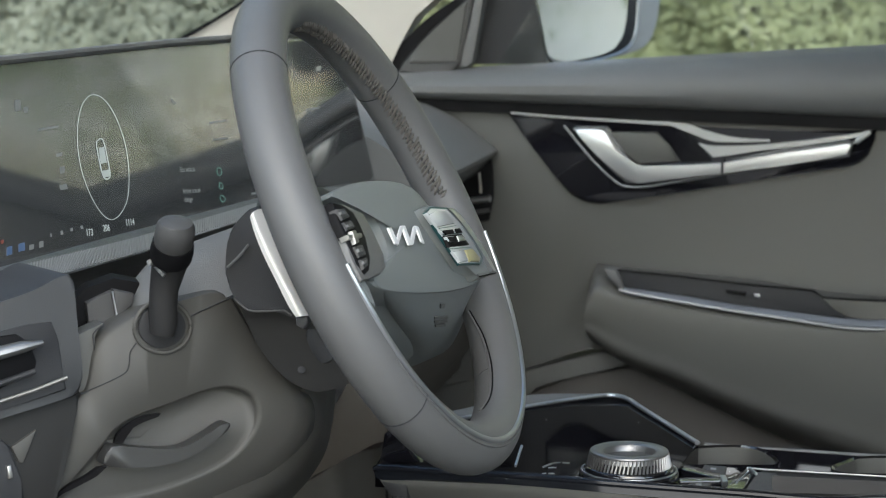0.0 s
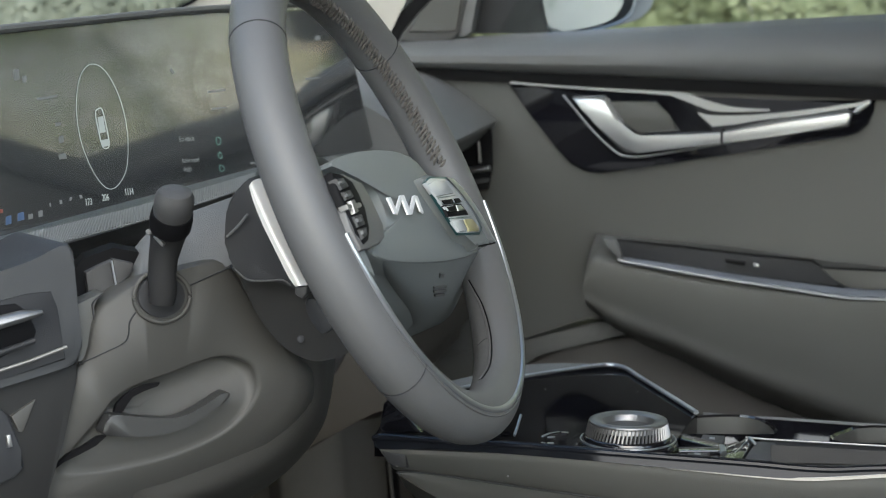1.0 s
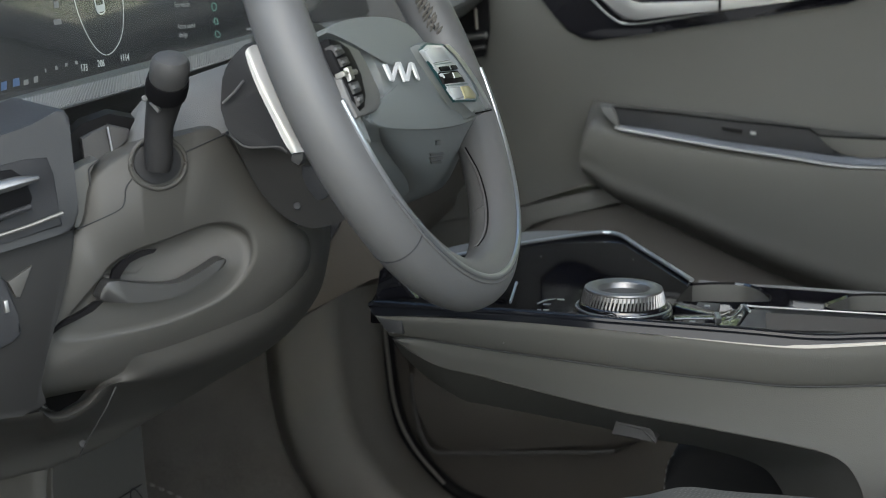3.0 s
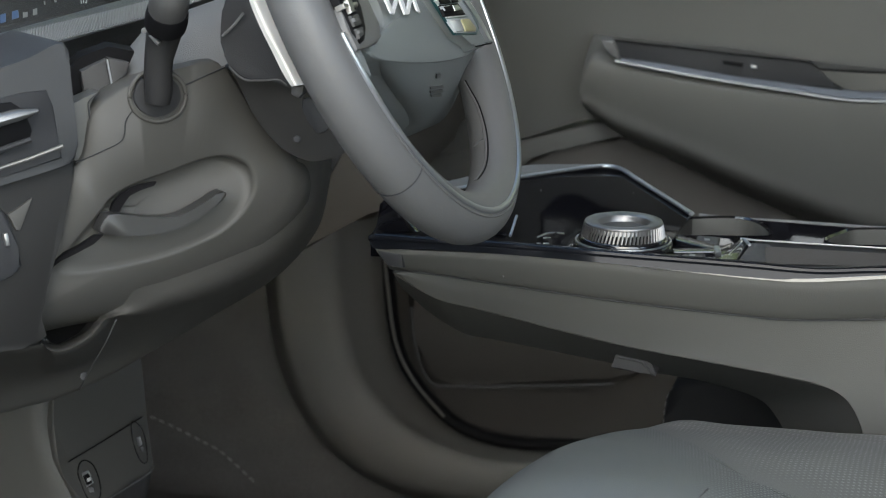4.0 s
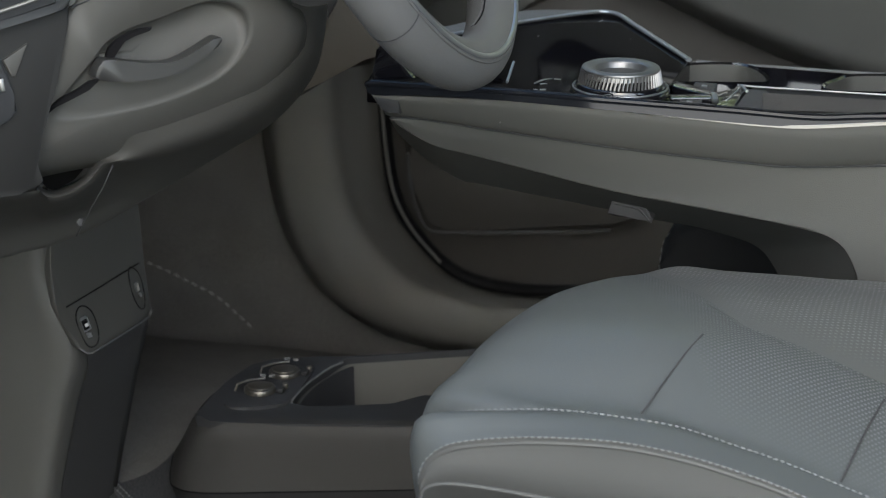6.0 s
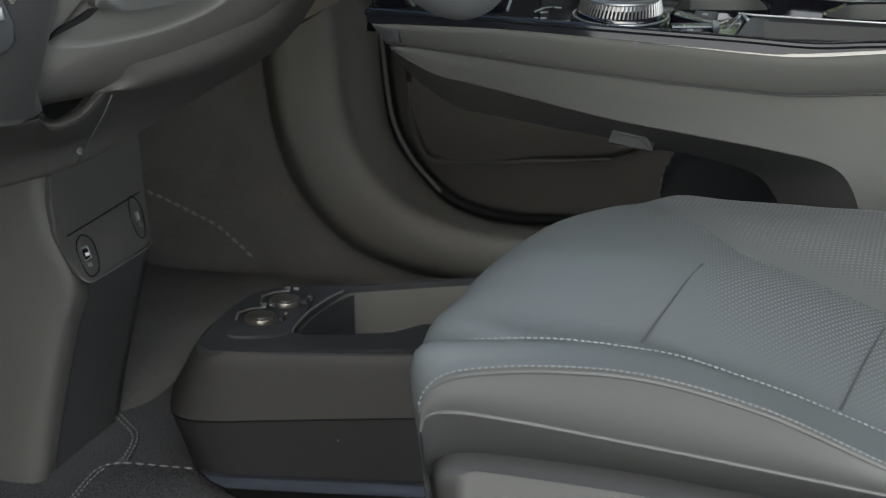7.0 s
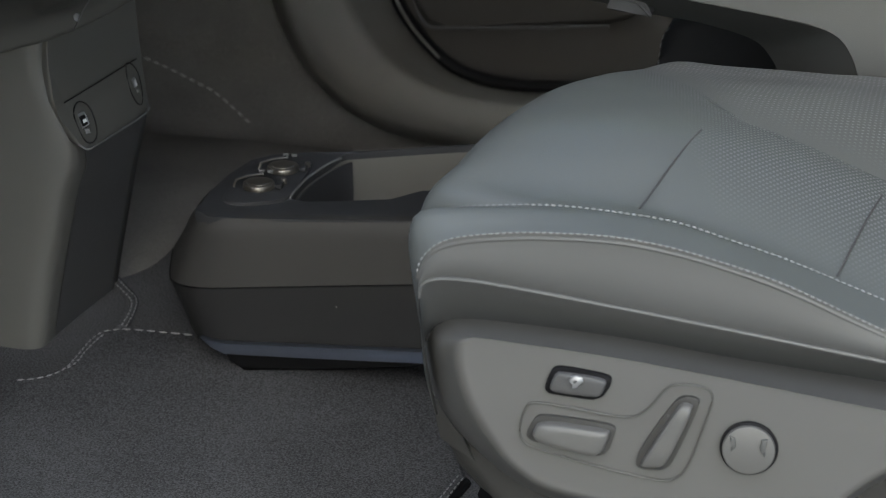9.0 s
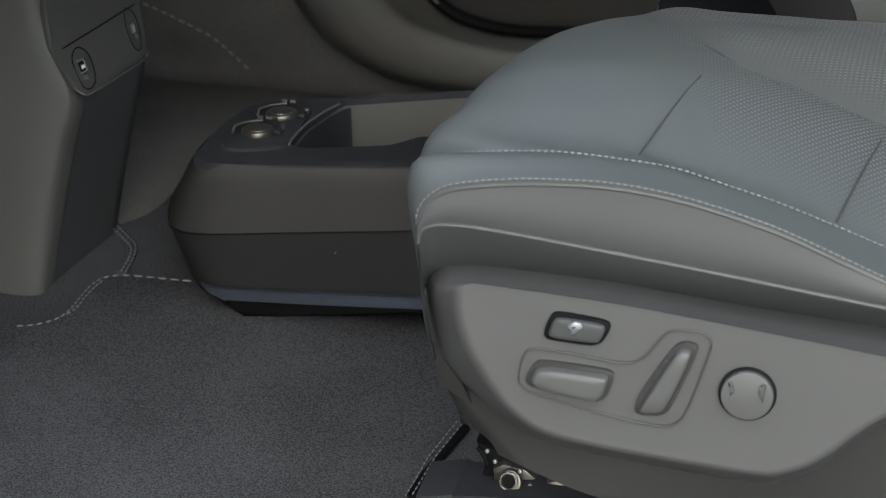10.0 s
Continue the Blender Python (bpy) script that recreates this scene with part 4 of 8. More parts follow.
top, bot = even(curve([(-0.28, -0.4274, 0.9386), (-0.275, -0.3833, 0.9382), (-0.2631, -0.2798, 0.9355), (-0.2508, -0.1718, 0.9336), (-0.2395, -0.0707, 0.9332), (-0.2267, 0.0447, 0.9334)], 6), 110), even(curve([(-0.2578, -0.4761, 0.928), (-0.2584, -0.4213, 0.928), (-0.2504, -0.3731, 0.928), (-0.2497, -0.3131, 0.928), (-0.2335, -0.2184, 0.928), (-0.2128, -0.0024, 0.928)], 6), 110)
part("trim_band", strip([top[0], top[36], top[72], top[109]], [bot[0], bot[36], bot[72], bot[109]], 8, (-0.006, 0, -0.002)), RIB, dash)
bms = [tube([a.lerp(c, 0.04) + Vector((0.0008, -0.0008, 0.0006)), a.lerp(c, 0.96) + Vector((0.0008, -0.0008, 0.0006))], 0.0008, 5) for a, c in zip(top, bot)]
part("trim_ribs", merge(*bms), RIB, dash, "fine ribbed trim band")
part("open_cubby", slab([(-0.1942, -0.4594, 0.9285), (-0.1847, -0.4507, 0.9394), (-0.1698, -0.4383, 0.9448), (-0.1561, -0.4279, 0.9406), (-0.1559, -0.4293, 0.9257), (-0.1665, -0.4387, 0.9155), (-0.1814, -0.4515, 0.9058), (-0.1915, -0.4602, 0.8995)], (-0.01, 0.02, 0), 0), BLACK, dash, "dark open recess")
part("recess_panel", slab([(-0.182, -0.4572, 0.9308), (-0.1749, -0.4511, 0.9346), (-0.1683, -0.4456, 0.9377), (-0.1655, -0.445, 0.9212), (-0.172, -0.4507, 0.9166), (-0.1797, -0.4573, 0.9122)], (-0.004, 0.006, 0), 0.001), CHARCOAL, dash)
part("recess_panel", slab([(-0.167, -0.447, 0.9387), (-0.1558, -0.4385, 0.9348), (-0.1569, -0.4401, 0.9275), (-0.1644, -0.4467, 0.9208)], (-0.004, 0.006, 0), 0.001), CHARCOAL, dash)
part("recess_ledge", slab([(-0.1808, -0.4836, 0.9132), (-0.172, -0.4762, 0.9174), (-0.165, -0.4703, 0.9207), (-0.1679, -0.473, 0.9163), (-0.1702, -0.4753, 0.9121), (-0.1689, -0.4755, 0.9007), (-0.1662, -0.4742, 0.892), (-0.1643, -0.4735, 0.8842), (-0.174, -0.4818, 0.8783), (-0.1804, -0.4872, 0.8754)], (-0.01, 0.01, 0), 0.0008), PLASTIC, dash)
part("recess_edge", tube([(-0.1676, -0.4475, 0.9377), (-0.165, -0.4471, 0.9216)], 0.0007, 6), SILVER, dash)

# passenger end vent
vent = thing("air_vent", "passenger side air vent with chrome bar", "air vent", (-0.17, 0.66, 0.87))
part("duct", slab([(-0.1919, 0.665, 0.8968), (-0.1474, 0.665, 0.912), (-0.1448, 0.665, 0.898), (-0.1434, 0.665, 0.8691), (-0.1485, 0.665, 0.8399), (-0.1655, 0.665, 0.8362), (-0.1918, 0.665, 0.8451)], (-0.01, 0.05, 0), 0.003), BLACK, vent)
part("bar", tube([(-0.1765, 0.655, 0.8617), (-0.1452, 0.655, 0.8657)], 0.006, 10, flat=0.6), CHROME, vent, "chrome bar")
part("slat", tube([(-0.1583, 0.655, 0.8955), (-0.1563, 0.655, 0.8719)], 0.0018, 8), EDGE, vent)
part("slat", tube([(-0.1699, 0.655, 0.8483), (-0.1464, 0.655, 0.8529)], 0.0025, 8), CHARCOAL, vent)

VENTFRAME = material("vent_frame_plastic", (0.033, 0.035, 0.038), 0.48, grain=0.3, grain_scale=1600, stain=0.08)
# driver end vent
vent = thing("air_vent", "driver side air vent with chrome slats in a grey frame", "air vent", (-0.18, -0.5, 0.9))
fr = [(-0.2556, -0.5621, 0.9268), (-0.2116, -0.5257, 0.9418), (-0.1947, -0.5117, 0.9473), (-0.182, -0.5008, 0.9551), (-0.1766, -0.4963, 0.9567), (-0.1745, -0.4951, 0.9523), (-0.1728, -0.4961, 0.9293), (-0.1681, -0.4972, 0.8822), (-0.1767, -0.5045, 0.8778), (-0.2108, -0.5325, 0.8686), (-0.2549, -0.5688, 0.8572)]
part("frame", slab(eased(fr), (-0.05, 0.04, 0), 0.012, 5), VENTFRAME, vent, smooth=80)
part("duct", slab([(-0.2547, -0.5655, 0.9063), (-0.2108, -0.5288, 0.9234), (-0.1967, -0.5173, 0.9266), (-0.1848, -0.5078, 0.9272), (-0.1812, -0.5061, 0.9161), (-0.1786, -0.5064, 0.8927), (-0.1768, -0.5059, 0.8835), (-0.2102, -0.5335, 0.8739), (-0.2543, -0.5694, 0.8646)], (-0.004, 0.003, 0), 0.001), DARK, vent)
part("opening", slab([(-0.254, -0.5672, 0.9031), (-0.2101, -0.5305, 0.9208), (-0.2017, -0.5237, 0.9214), (-0.1954, -0.5193, 0.9158), (-0.1913, -0.5173, 0.9033), (-0.1924, -0.5187, 0.8981), (-0.2097, -0.5336, 0.8877), (-0.2537, -0.5698, 0.8753)], (-0.004, 0.003, 0), 0.001), BLACK, vent)
part("slat", tube([(-0.2508, -0.5739, 0.9003), (-0.2071, -0.5379, 0.912), (-0.1959, -0.5288, 0.9147), (-0.1858, -0.5206, 0.9164)], [0.006, 0.006, 0.0055, 0.002], 12, flat=0.7), DULL, vent, "chrome slat")
part("slat", tube([(-0.2515, -0.5741, 0.8781), (-0.2077, -0.5379, 0.8926), (-0.1903, -0.5235, 0.8984)], 0.002, 8), DARK, vent)
part("slat", tube([(-0.2514, -0.575, 0.8688), (-0.2076, -0.5389, 0.8813), (-0.1908, -0.525, 0.8864), (-0.174, -0.5111, 0.8927)], 0.0013, 8), EDGE, vent, "thin metal trim line")

# ---- display ----
disp = thing("display", "wide curved glossy display showing a dim car view", "display", (-0.3, 0, 0.92))
out = [(-0.3204, -0.4905, 1.0799), (-0.3005, -0.3165, 1.0762), (-0.2702, -0.0464, 1.0742), (-0.2407, 0.2115, 1.0689), (-0.2282, 0.3194, 1.0657), (-0.2265, 0.3297, 1.0619), (-0.2025, 0.3582, 0.9229), (-0.2034, 0.3462, 0.9202), (-0.2361, 0.0708, 0.934), (-0.2658, -0.1934, 0.9361), (-0.2846, -0.3619, 0.9366), (-0.3037, -0.5343, 0.9361)]
part("glass", slab(out, (-0.02, 0, 0), 0.001), SCREEN, disp)
part("upper_edge", tube([(-0.3198, -0.4915, 1.0822), (-0.3, -0.3176, 1.0787), (-0.2697, -0.0475, 1.0771), (-0.2402, 0.2101, 1.0716), (-0.2278, 0.3179, 1.0685)], 0.0034, 8), SOFT, disp, "grey upper edge of the display housing")
SU = (Vector((-0.2201, 0.2926, 0.9916)) - Vector((-0.2966, -0.3276, 1.0421))).normalized()
SN = Vector((SU.y, -SU.x, 0.15)).normalized()
SV = SN.cross(SU).normalized()


def mark(points, width, mat, closed=False, name="mark"):
    """A thin luminous line on the display."""
    return part(name, tube([Vector(p) for p in points], width, 5, closed), mat, disp)


def words(text, at, size, mat, slant=0.0):
    """Lettering on the display, as a flat mesh."""
    cu = bpy.data.curves.new("lettering", "FONT")
    cu.body, cu.size, cu.extrude = text, size, 0.0001
    tmp = new("lettering", cu)
    me = bpy.data.meshes.new_from_object(tmp.evaluated_get(bpy.context.evaluated_depsgraph_get()))
    bpy.data.objects.remove(tmp)
    m = Matrix((SU, SV, SN)).transposed().to_4x4()
    m.translation = Vector(at) + SN * 0.0003
    me.transform(m)
    me.materials.clear()
    me.materials.append(mat)
    ob = new("lettering", me)
    ob.parent = disp
    ob.matrix_parent_inverse = disp.matrix_world.inverted()
    return ob


mark(curve([(-0.2811, -0.1881, 1.0446), (-0.2784, -0.1717, 1.039), (-0.2748, -0.1588, 1.0248), (-0.2711, -0.1513, 1.0055), (-0.2678, -0.1514, 0.9833), (-0.2656, -0.1607, 0.9621), (-0.2657, -0.1758, 0.9515), (-0.2671, -0.1917, 0.9486), (-0.2696, -0.206, 0.9552), (-0.2734, -0.2186, 0.971), (-0.2773, -0.226, 0.9911), (-0.2803, -0.225, 1.0124), (-0.2821, -0.2161, 1.0309), (-0.2823, -0.2036, 1.0415)], 6, True), 0.00028, GLOW, True, "oval_line")
mark(curve([(-0.2765, -0.1936, 1.0099), (-0.2755, -0.1855, 1.0096), (-0.2731, -0.183, 0.9954), (-0.271, -0.1832, 0.9814), (-0.2721, -0.1934, 0.9812), (-0.2744, -0.1962, 0.9945), (-0.2763, -0.1967, 1.0063)], 4, True), 0.0005, GLOW, True, "car_outline")
part("car_shape", slab([(-0.2756, -0.1937, 1.0043), (-0.2747, -0.1854, 1.0044), (-0.2728, -0.1851, 0.9921), (-0.2739, -0.1942, 0.9921)], SN * -0.0003, 0), GLOW, disp)
part("car_shape", slab([(-0.2733, -0.1961, 0.9867), (-0.2718, -0.1832, 0.9866), (-0.271, -0.1832, 0.9814), (-0.2721, -0.1934, 0.9812)], SN * -0.0003, 0), GLOW, disp)
words("Eco vehicle", (-0.2568, -0.0642, 0.9718), 0.0062, GLOW_DIM)
words("Active sound", (-0.2542, -0.0653, 0.9542), 0.0062, GLOW_DIM)
words("design", (-0.2531, -0.0647, 0.9471), 0.0062, GLOW_DIM)
words("173", (-0.2712, -0.235, 0.9416), 0.0075, GLOW)
words("206", (-0.2682, -0.208, 0.9415), 0.0075, GLOW)
words("1114", (-0.264, -0.171, 0.9411), 0.0075, GLOW)
for pts in ([(-0.2779, -0.287, 0.9503), (-0.2777, -0.2852, 0.9504), (-0.2773, -0.2854, 0.9475), (-0.2775, -0.287, 0.9478)], [(-0.2762, -0.2718, 0.9503), (-0.2759, -0.2684, 0.9503), (-0.2754, -0.2685, 0.9474), (-0.2758, -0.2719, 0.9474)], [(-0.2745, -0.2564, 0.9504), (-0.2741, -0.2529, 0.9504), (-0.2739, -0.2537, 0.948), (-0.2743, -0.2572, 0.948)], [(-0.2729, -0.2417, 0.9502), (-0.2725, -0.2381, 0.9502), (-0.272, -0.2373, 0.9475), (-0.2724, -0.2408, 0.9476)]):
    part("tick", slab(pts, SN * -0.0003, 0), GLOW_DIM, disp)
outline_an = [(-0.2948, -0.3056, 1.0492), (-0.294, -0.2975, 1.0494), (-0.293, -0.2994, 1.0414), (-0.2938, -0.3074, 1.0412)]
outline_ao = [(-0.2927, -0.2947, 1.0435), (-0.2922, -0.2889, 1.0438), (-0.2916, -0.2904, 1.039), (-0.2922, -0.2953, 1.039)]
outline_ap = [(-0.2885, -0.279, 1.0265), (-0.2852, -0.2497, 1.0265), (-0.285, -0.2502, 1.0249), (-0.2883, -0.2796, 1.0249)]
outline_aq = [(-0.2832, -0.259, 1.0063), (-0.2823, -0.2505, 1.0064), (-0.282, -0.2513, 1.0039), (-0.2829, -0.2598, 1.0039)]
outline_ar = [(-0.2815, -0.2573, 0.9961), (-0.2807, -0.2504, 0.9962), (-0.2801, -0.2512, 0.9913), (-0.2808, -0.2581, 0.9911)]
outline_as = [(-0.2801, -0.2625, 0.9832), (-0.2789, -0.2514, 0.9832), (-0.2782, -0.2511, 0.979), (-0.2795, -0.2621, 0.9794)]
outline_at = [(-0.2541, 0.0042, 1.0074), (-0.2501, 0.039, 1.0064), (-0.2499, 0.0385, 1.005), (-0.2539, 0.0037, 1.006)]
outline_au = [(-0.2518, 0.0056, 0.9928), (-0.2481, 0.0369, 0.9914), (-0.2479, 0.0364, 0.99), (-0.2516, 0.005, 0.9914)]
outline_av = [(-0.2299, 0.2139, 1.0017), (-0.2261, 0.2466, 1.0007), (-0.226, 0.246, 0.9992), (-0.2298, 0.2133, 1.0002)]
outline_aw = [(-0.2311, 0.2533, 1.0389), (-0.2299, 0.2645, 1.0388), (-0.2294, 0.2628, 1.0346), (-0.2307, 0.2517, 1.0347)]
outline_ax = [(-0.2371, 0.0661, 0.94), (-0.2355, 0.0791, 0.939), (-0.2353, 0.0783, 0.9371), (-0.2369, 0.0654, 0.9381)]
outline_ay = [(-0.2647, -0.0581, 1.0322), (-0.2634, -0.0524, 1.0276), (-0.2635, -0.0549, 1.0264), (-0.2647, -0.0597, 1.0305)]
outline_az = [(-0.2808, -0.3186, 0.9463), (-0.2801, -0.3122, 0.9462), (-0.2797, -0.3133, 0.9427), (-0.2804, -0.3198, 0.9427)]
outline_ba = [(-0.2793, -0.3039, 0.9467), (-0.2786, -0.2981, 0.9468), (-0.2781, -0.2995, 0.9424), (-0.2788, -0.3053, 0.9424)]
for pts in (outline_an, outline_ao, outline_ap, outline_aq,
            outline_ar, outline_as, outline_at, outline_au,
            outline_av, outline_aw, outline_ax, outline_ay,
            outline_az, outline_ba):
    part("symbol", slab(pts, SN * -0.0003, 0), GLOW_DIM, disp)
for pts in ([(-0.2479, 0.0064, 0.9677), (-0.247, 0.0128, 0.9665), (-0.2464, 0.0124, 0.9622), (-0.247, 0.0064, 0.9614), (-0.2477, 0.0043, 0.965)], [(-0.246, 0.0063, 0.9551), (-0.2452, 0.0113, 0.9531), (-0.2448, 0.0101, 0.9498), (-0.2456, 0.0048, 0.9509)], [(-0.2445, 0.0058, 0.9445), (-0.2432, 0.0124, 0.9408), (-0.2435, 0.007, 0.9386), (-0.2444, 0.0024, 0.9415)]):
    mark(curve(pts, 3, True), 0.0004, GLOW_GREEN, True, "symbol")
for pts, m in (([(-0.2846, -0.3494, 0.9489), (-0.2838, -0.3415, 0.949), (-0.2831, -0.3434, 0.9432), (-0.284, -0.3513, 0.9431)], GLOW_BLUE), ([(-0.2828, -0.3329, 0.949), (-0.2819, -0.3241, 0.9491), (-0.2811, -0.3251, 0.9435), (-0.2822, -0.3347, 0.9436)], GLOW_BLUE), ([(-0.2862, -0.3552, 0.9549), (-0.2857, -0.3513, 0.9548), (-0.2854, -0.3522, 0.9521), (-0.2859, -0.356, 0.9522)], GLOW_RED)):
    part("symbol", slab(pts, SN * -0.0003, 0.0006), m, disp)

# ---- steering wheel ----
WC, TILT = Vector((0, -0.37, 0.97)), 25.76
WHEEL = Matrix.Translation(WC) @ Matrix(((0, -math.sin(radians(TILT)), math.cos(radians(TILT)), 0), (1, 0, 0, 0), (0, math.cos(radians(TILT)), math.sin(radians(TILT)), 0), (0, 0, 0, 1)))


def rim_point(deg, grow=0.0, lift=0.0):
    """A point of the rim's centre line: the lower half is flattened and the wheel is turned slightly."""
    a = radians(deg)
    u, v = (0.168 + grow) * math.cos(a), (0.168 + grow) * math.sin(a)
    if v < 0:
        v *= 0.9135
    c, s = math.cos(-0.0845), math.sin(-0.0845)
    return WHEEL @ Vector((u * c - v * s, u * s + v * c, lift))


def on_rim(deg, q, r):
    """A point on the rim's skin: q runs round the section from the inner side, r is the distance from its centre line."""
    c = rim_point(deg)
    along = (rim_point(deg + 0.5) - rim_point(deg - 0.5)).normalized()
    face_way = WHEEL.to_3x3() @ Vector((0, 0, 1))
    out = along.cross(face_way).normalized()
    return c - out * (r * math.cos(q)) + face_way * (r * math.sin(q))


def rim_ring(deg, r, wire):
    """A thin ring round the rim's section."""
    return tube([on_rim(deg, q, r) for q in [2 * math.pi * i / 48 for i in range(48)]], wire, 6, True, up=rim_point(deg + 1) - rim_point(deg))


STITCH = material("brown_thread", (0.098, 0.092, 0.084), 0.6, stain=0.15)
wheel = thing("steering_wheel", "grey leather steering wheel with stitched rim and airbag hub", "steering wheel", WC)
axis = WHEEL.to_3x3() @ Vector((0, 0, 1))
rim = part("rim", tube([rim_point(360 * i / 128) for i in range(128)], 0.0178, 24, True, up=axis), LEATHER, wheel)
for deg in (135.7, 41.7, -137.0):
    part("leather_seam", rim_ring(deg, 0.0178, 0.0005), DARK, rim)
part("lacing_bed", tube([on_rim(97 - i, 0.2, 0.0168) for i in range(2, 90)], 0.0014, 8, up=axis), DARK, rim, "dark lacing groove")
bms = []
laced = random.Random(3)
for i in range(62):
    a = 94 - i * 1.4 + laced.uniform(-0.3, 0.3)
    for sgn in (-1, 1):
        q0, q1 = 0.2 + sgn * laced.uniform(0.24, 0.34), 0.2 - sgn * 0.03
        turn = 1.5 * sgn + laced.uniform(-0.4, 0.4)
        bms.append(tube([on_rim(a, q0, 0.0174), on_rim(a - turn * 0.35, (q0 * 2 + q1) / 3, 0.0184), on_rim(a - turn * 0.7, (q0 + 2 * q1) / 3, 0.0184), on_rim(a - turn, q1, 0.0176)], [0.0005, 0.0012, 0.0013, 0.0008], 5))
part("lacing", merge(*bms), STITCH, rim, "grey brown baseball stitching")
seam_line = [(v.x, v.y) for v in curve([(-29, -0.4, 0), (-34, -0.22, 0), (-40, -0.02, 0), (-50, 0.14, 0), (-60, 0.21, 0), (-70, 0.2, 0), (-78, 0.05, 0)], 5)]
part("inner_seam", tube([on_rim(d, q, 0.0178) for d, q in seam_line], 0.0006, 6), BLACK, rim, "dark seam inside the rim")
part("seam_roll", tube([on_rim(d, q - 0.1, 0.0174) for d, q in seam_line], 0.0012, 8), LEATHER, rim)
part("joint", tube([on_rim(-54, q, 0.0178) for q in (-0.5, -0.3, -0.1, 0.1)], 0.0005, 6), SOFT, rim)
part("metal_trim", tube([on_rim(-174 + i, 1.66, 0.0177) for i in range(0, 170, 2)], 0.0021, 10), SILVER, wheel, "satin metal trim round the lower rim")
part("trim_seam", tube([on_rim(-200 + i, 1.9, 0.0178) for i in range(50, 196, 2)], 0.0008, 6), LEATHER, wheel)

upper = [(-0.0044, -0.507, 1.0125), (-0.0051, -0.4713, 1.0139), (-0.0037, -0.4137, 1.011), (-0.0001, -0.3535, 1.0035), (0.0044, -0.3203, 0.9943), (0.0104, -0.307, 0.9819), (0.017, -0.3008, 0.9682), (0.0255, -0.2941, 0.9504), (0.0334, -0.2744, 0.9341), (0.0373, -0.2581, 0.9261), (0.0388, -0.2592, 0.923), (0.0384, -0.2972, 0.9238), (0.0356, -0.3557, 0.9296), (0.0313, -0.4187, 0.9385), (0.0265, -0.4737, 0.9484), (0.0235, -0.4954, 0.9546), (0.021, -0.498, 0.9598), (0.0194, -0.4879, 0.9631), (0.0189, -0.4666, 0.9641), (0.0181, -0.4491, 0.9658), (0.014, -0.4388, 0.9744), (0.0092, -0.4375, 0.9842), (0.0055, -0.4416, 0.9919), (0.0024, -0.4534, 0.9984), (-0.0005, -0.4801, 1.0045)]
face = eased(upper, 1)
hub = skin(bmesh.new(), [shifted(face, axis * -0.02), face, shrunk(face, 0.99, axis * 0.0012), shrunk(face, 0.93, axis * 0.0022), shrunk(face, 0.7, axis * 0.004), shrunk(face, 0.3, axis * 0.005)])
pad = part("airbag_cover", hub, PAD, wheel, "soft grey airbag cover")
chin = surface([
    [(0.0184, -0.5109, 0.9652), (0.0233, -0.496, 0.955), (0.0264, -0.4732, 0.9486), (0.0312, -0.4181, 0.9388), (0.0356, -0.3557, 0.9296), (0.0383, -0.2966, 0.9241), (0.0381, -0.2558, 0.9245)],
    [(0.0003, -0.4156, 0.9372), (0.0054, -0.4064, 0.9265), (0.0111, -0.3913, 0.9147), (0.0171, -0.3523, 0.9023), (0.0207, -0.2994, 0.8949), (0.0212, -0.2469, 0.8939), (0.0181, -0.1845, 0.9002)],
    [(-0.0186, -0.2817, 0.882), (-0.013, -0.2673, 0.8705), (-0.0093, -0.248, 0.8628), (-0.0069, -0.2227, 0.8577), (-0.0054, -0.1863, 0.8547), (-0.006, -0.1508, 0.8559), (-0.0097, -0.0939, 0.8635)],
], 40, 6, axis * -0.02)
part("cover_chin", chin, PAD, pad, "shaded lower face of the airbag cover", smooth=70)
for pts in ([(0.021, -0.4456, 0.9864), (0.0213, -0.438, 0.9857), (0.0261, -0.4382, 0.9757), (0.0258, -0.4457, 0.9764)], [(0.0258, -0.4446, 0.9763), (0.0265, -0.4398, 0.9749), (0.0228, -0.4112, 0.9826), (0.0221, -0.4162, 0.984)], [(0.0222, -0.4149, 0.9838), (0.0227, -0.4077, 0.9829), (0.0285, -0.41, 0.9708), (0.0279, -0.4185, 0.9719)], [(0.0281, -0.4161, 0.9716), (0.0286, -0.4088, 0.9706), (0.0245, -0.3809, 0.979), (0.024, -0.3885, 0.98)], [(0.0241, -0.3854, 0.98), (0.0248, -0.379, 0.9784), (0.0299, -0.3828, 0.9678), (0.0289, -0.388, 0.97)]):
    part("emblem_bar", slab(shifted(pts, axis * -0.003), axis * -0.0012, 0.0002), WHITE, pad, "light metal emblem bar")
for pts in ([(0.0258, -0.3504, 0.912), (0.0268, -0.3155, 0.9068), (0.0259, -0.3116, 0.9045), (0.0249, -0.3467, 0.9098)], [(0.0242, -0.3439, 0.9081), (0.0252, -0.3103, 0.9031), (0.0243, -0.3064, 0.9007), (0.0234, -0.3402, 0.9058)], [(0.0227, -0.3342, 0.9036), (0.0236, -0.3085, 0.8999), (0.0227, -0.3045, 0.8975), (0.0219, -0.3304, 0.9013)], [(0.031, -0.3543, 0.9218), (0.0314, -0.3443, 0.9205), (0.0297, -0.3384, 0.9164), (0.0293, -0.3486, 0.9177)]):
    part("airbag_mark", slab(shifted(pts, (0.001, -0.0006, -0.0006)), (-0.003, 0, 0.002), 0), SOFT, pad)
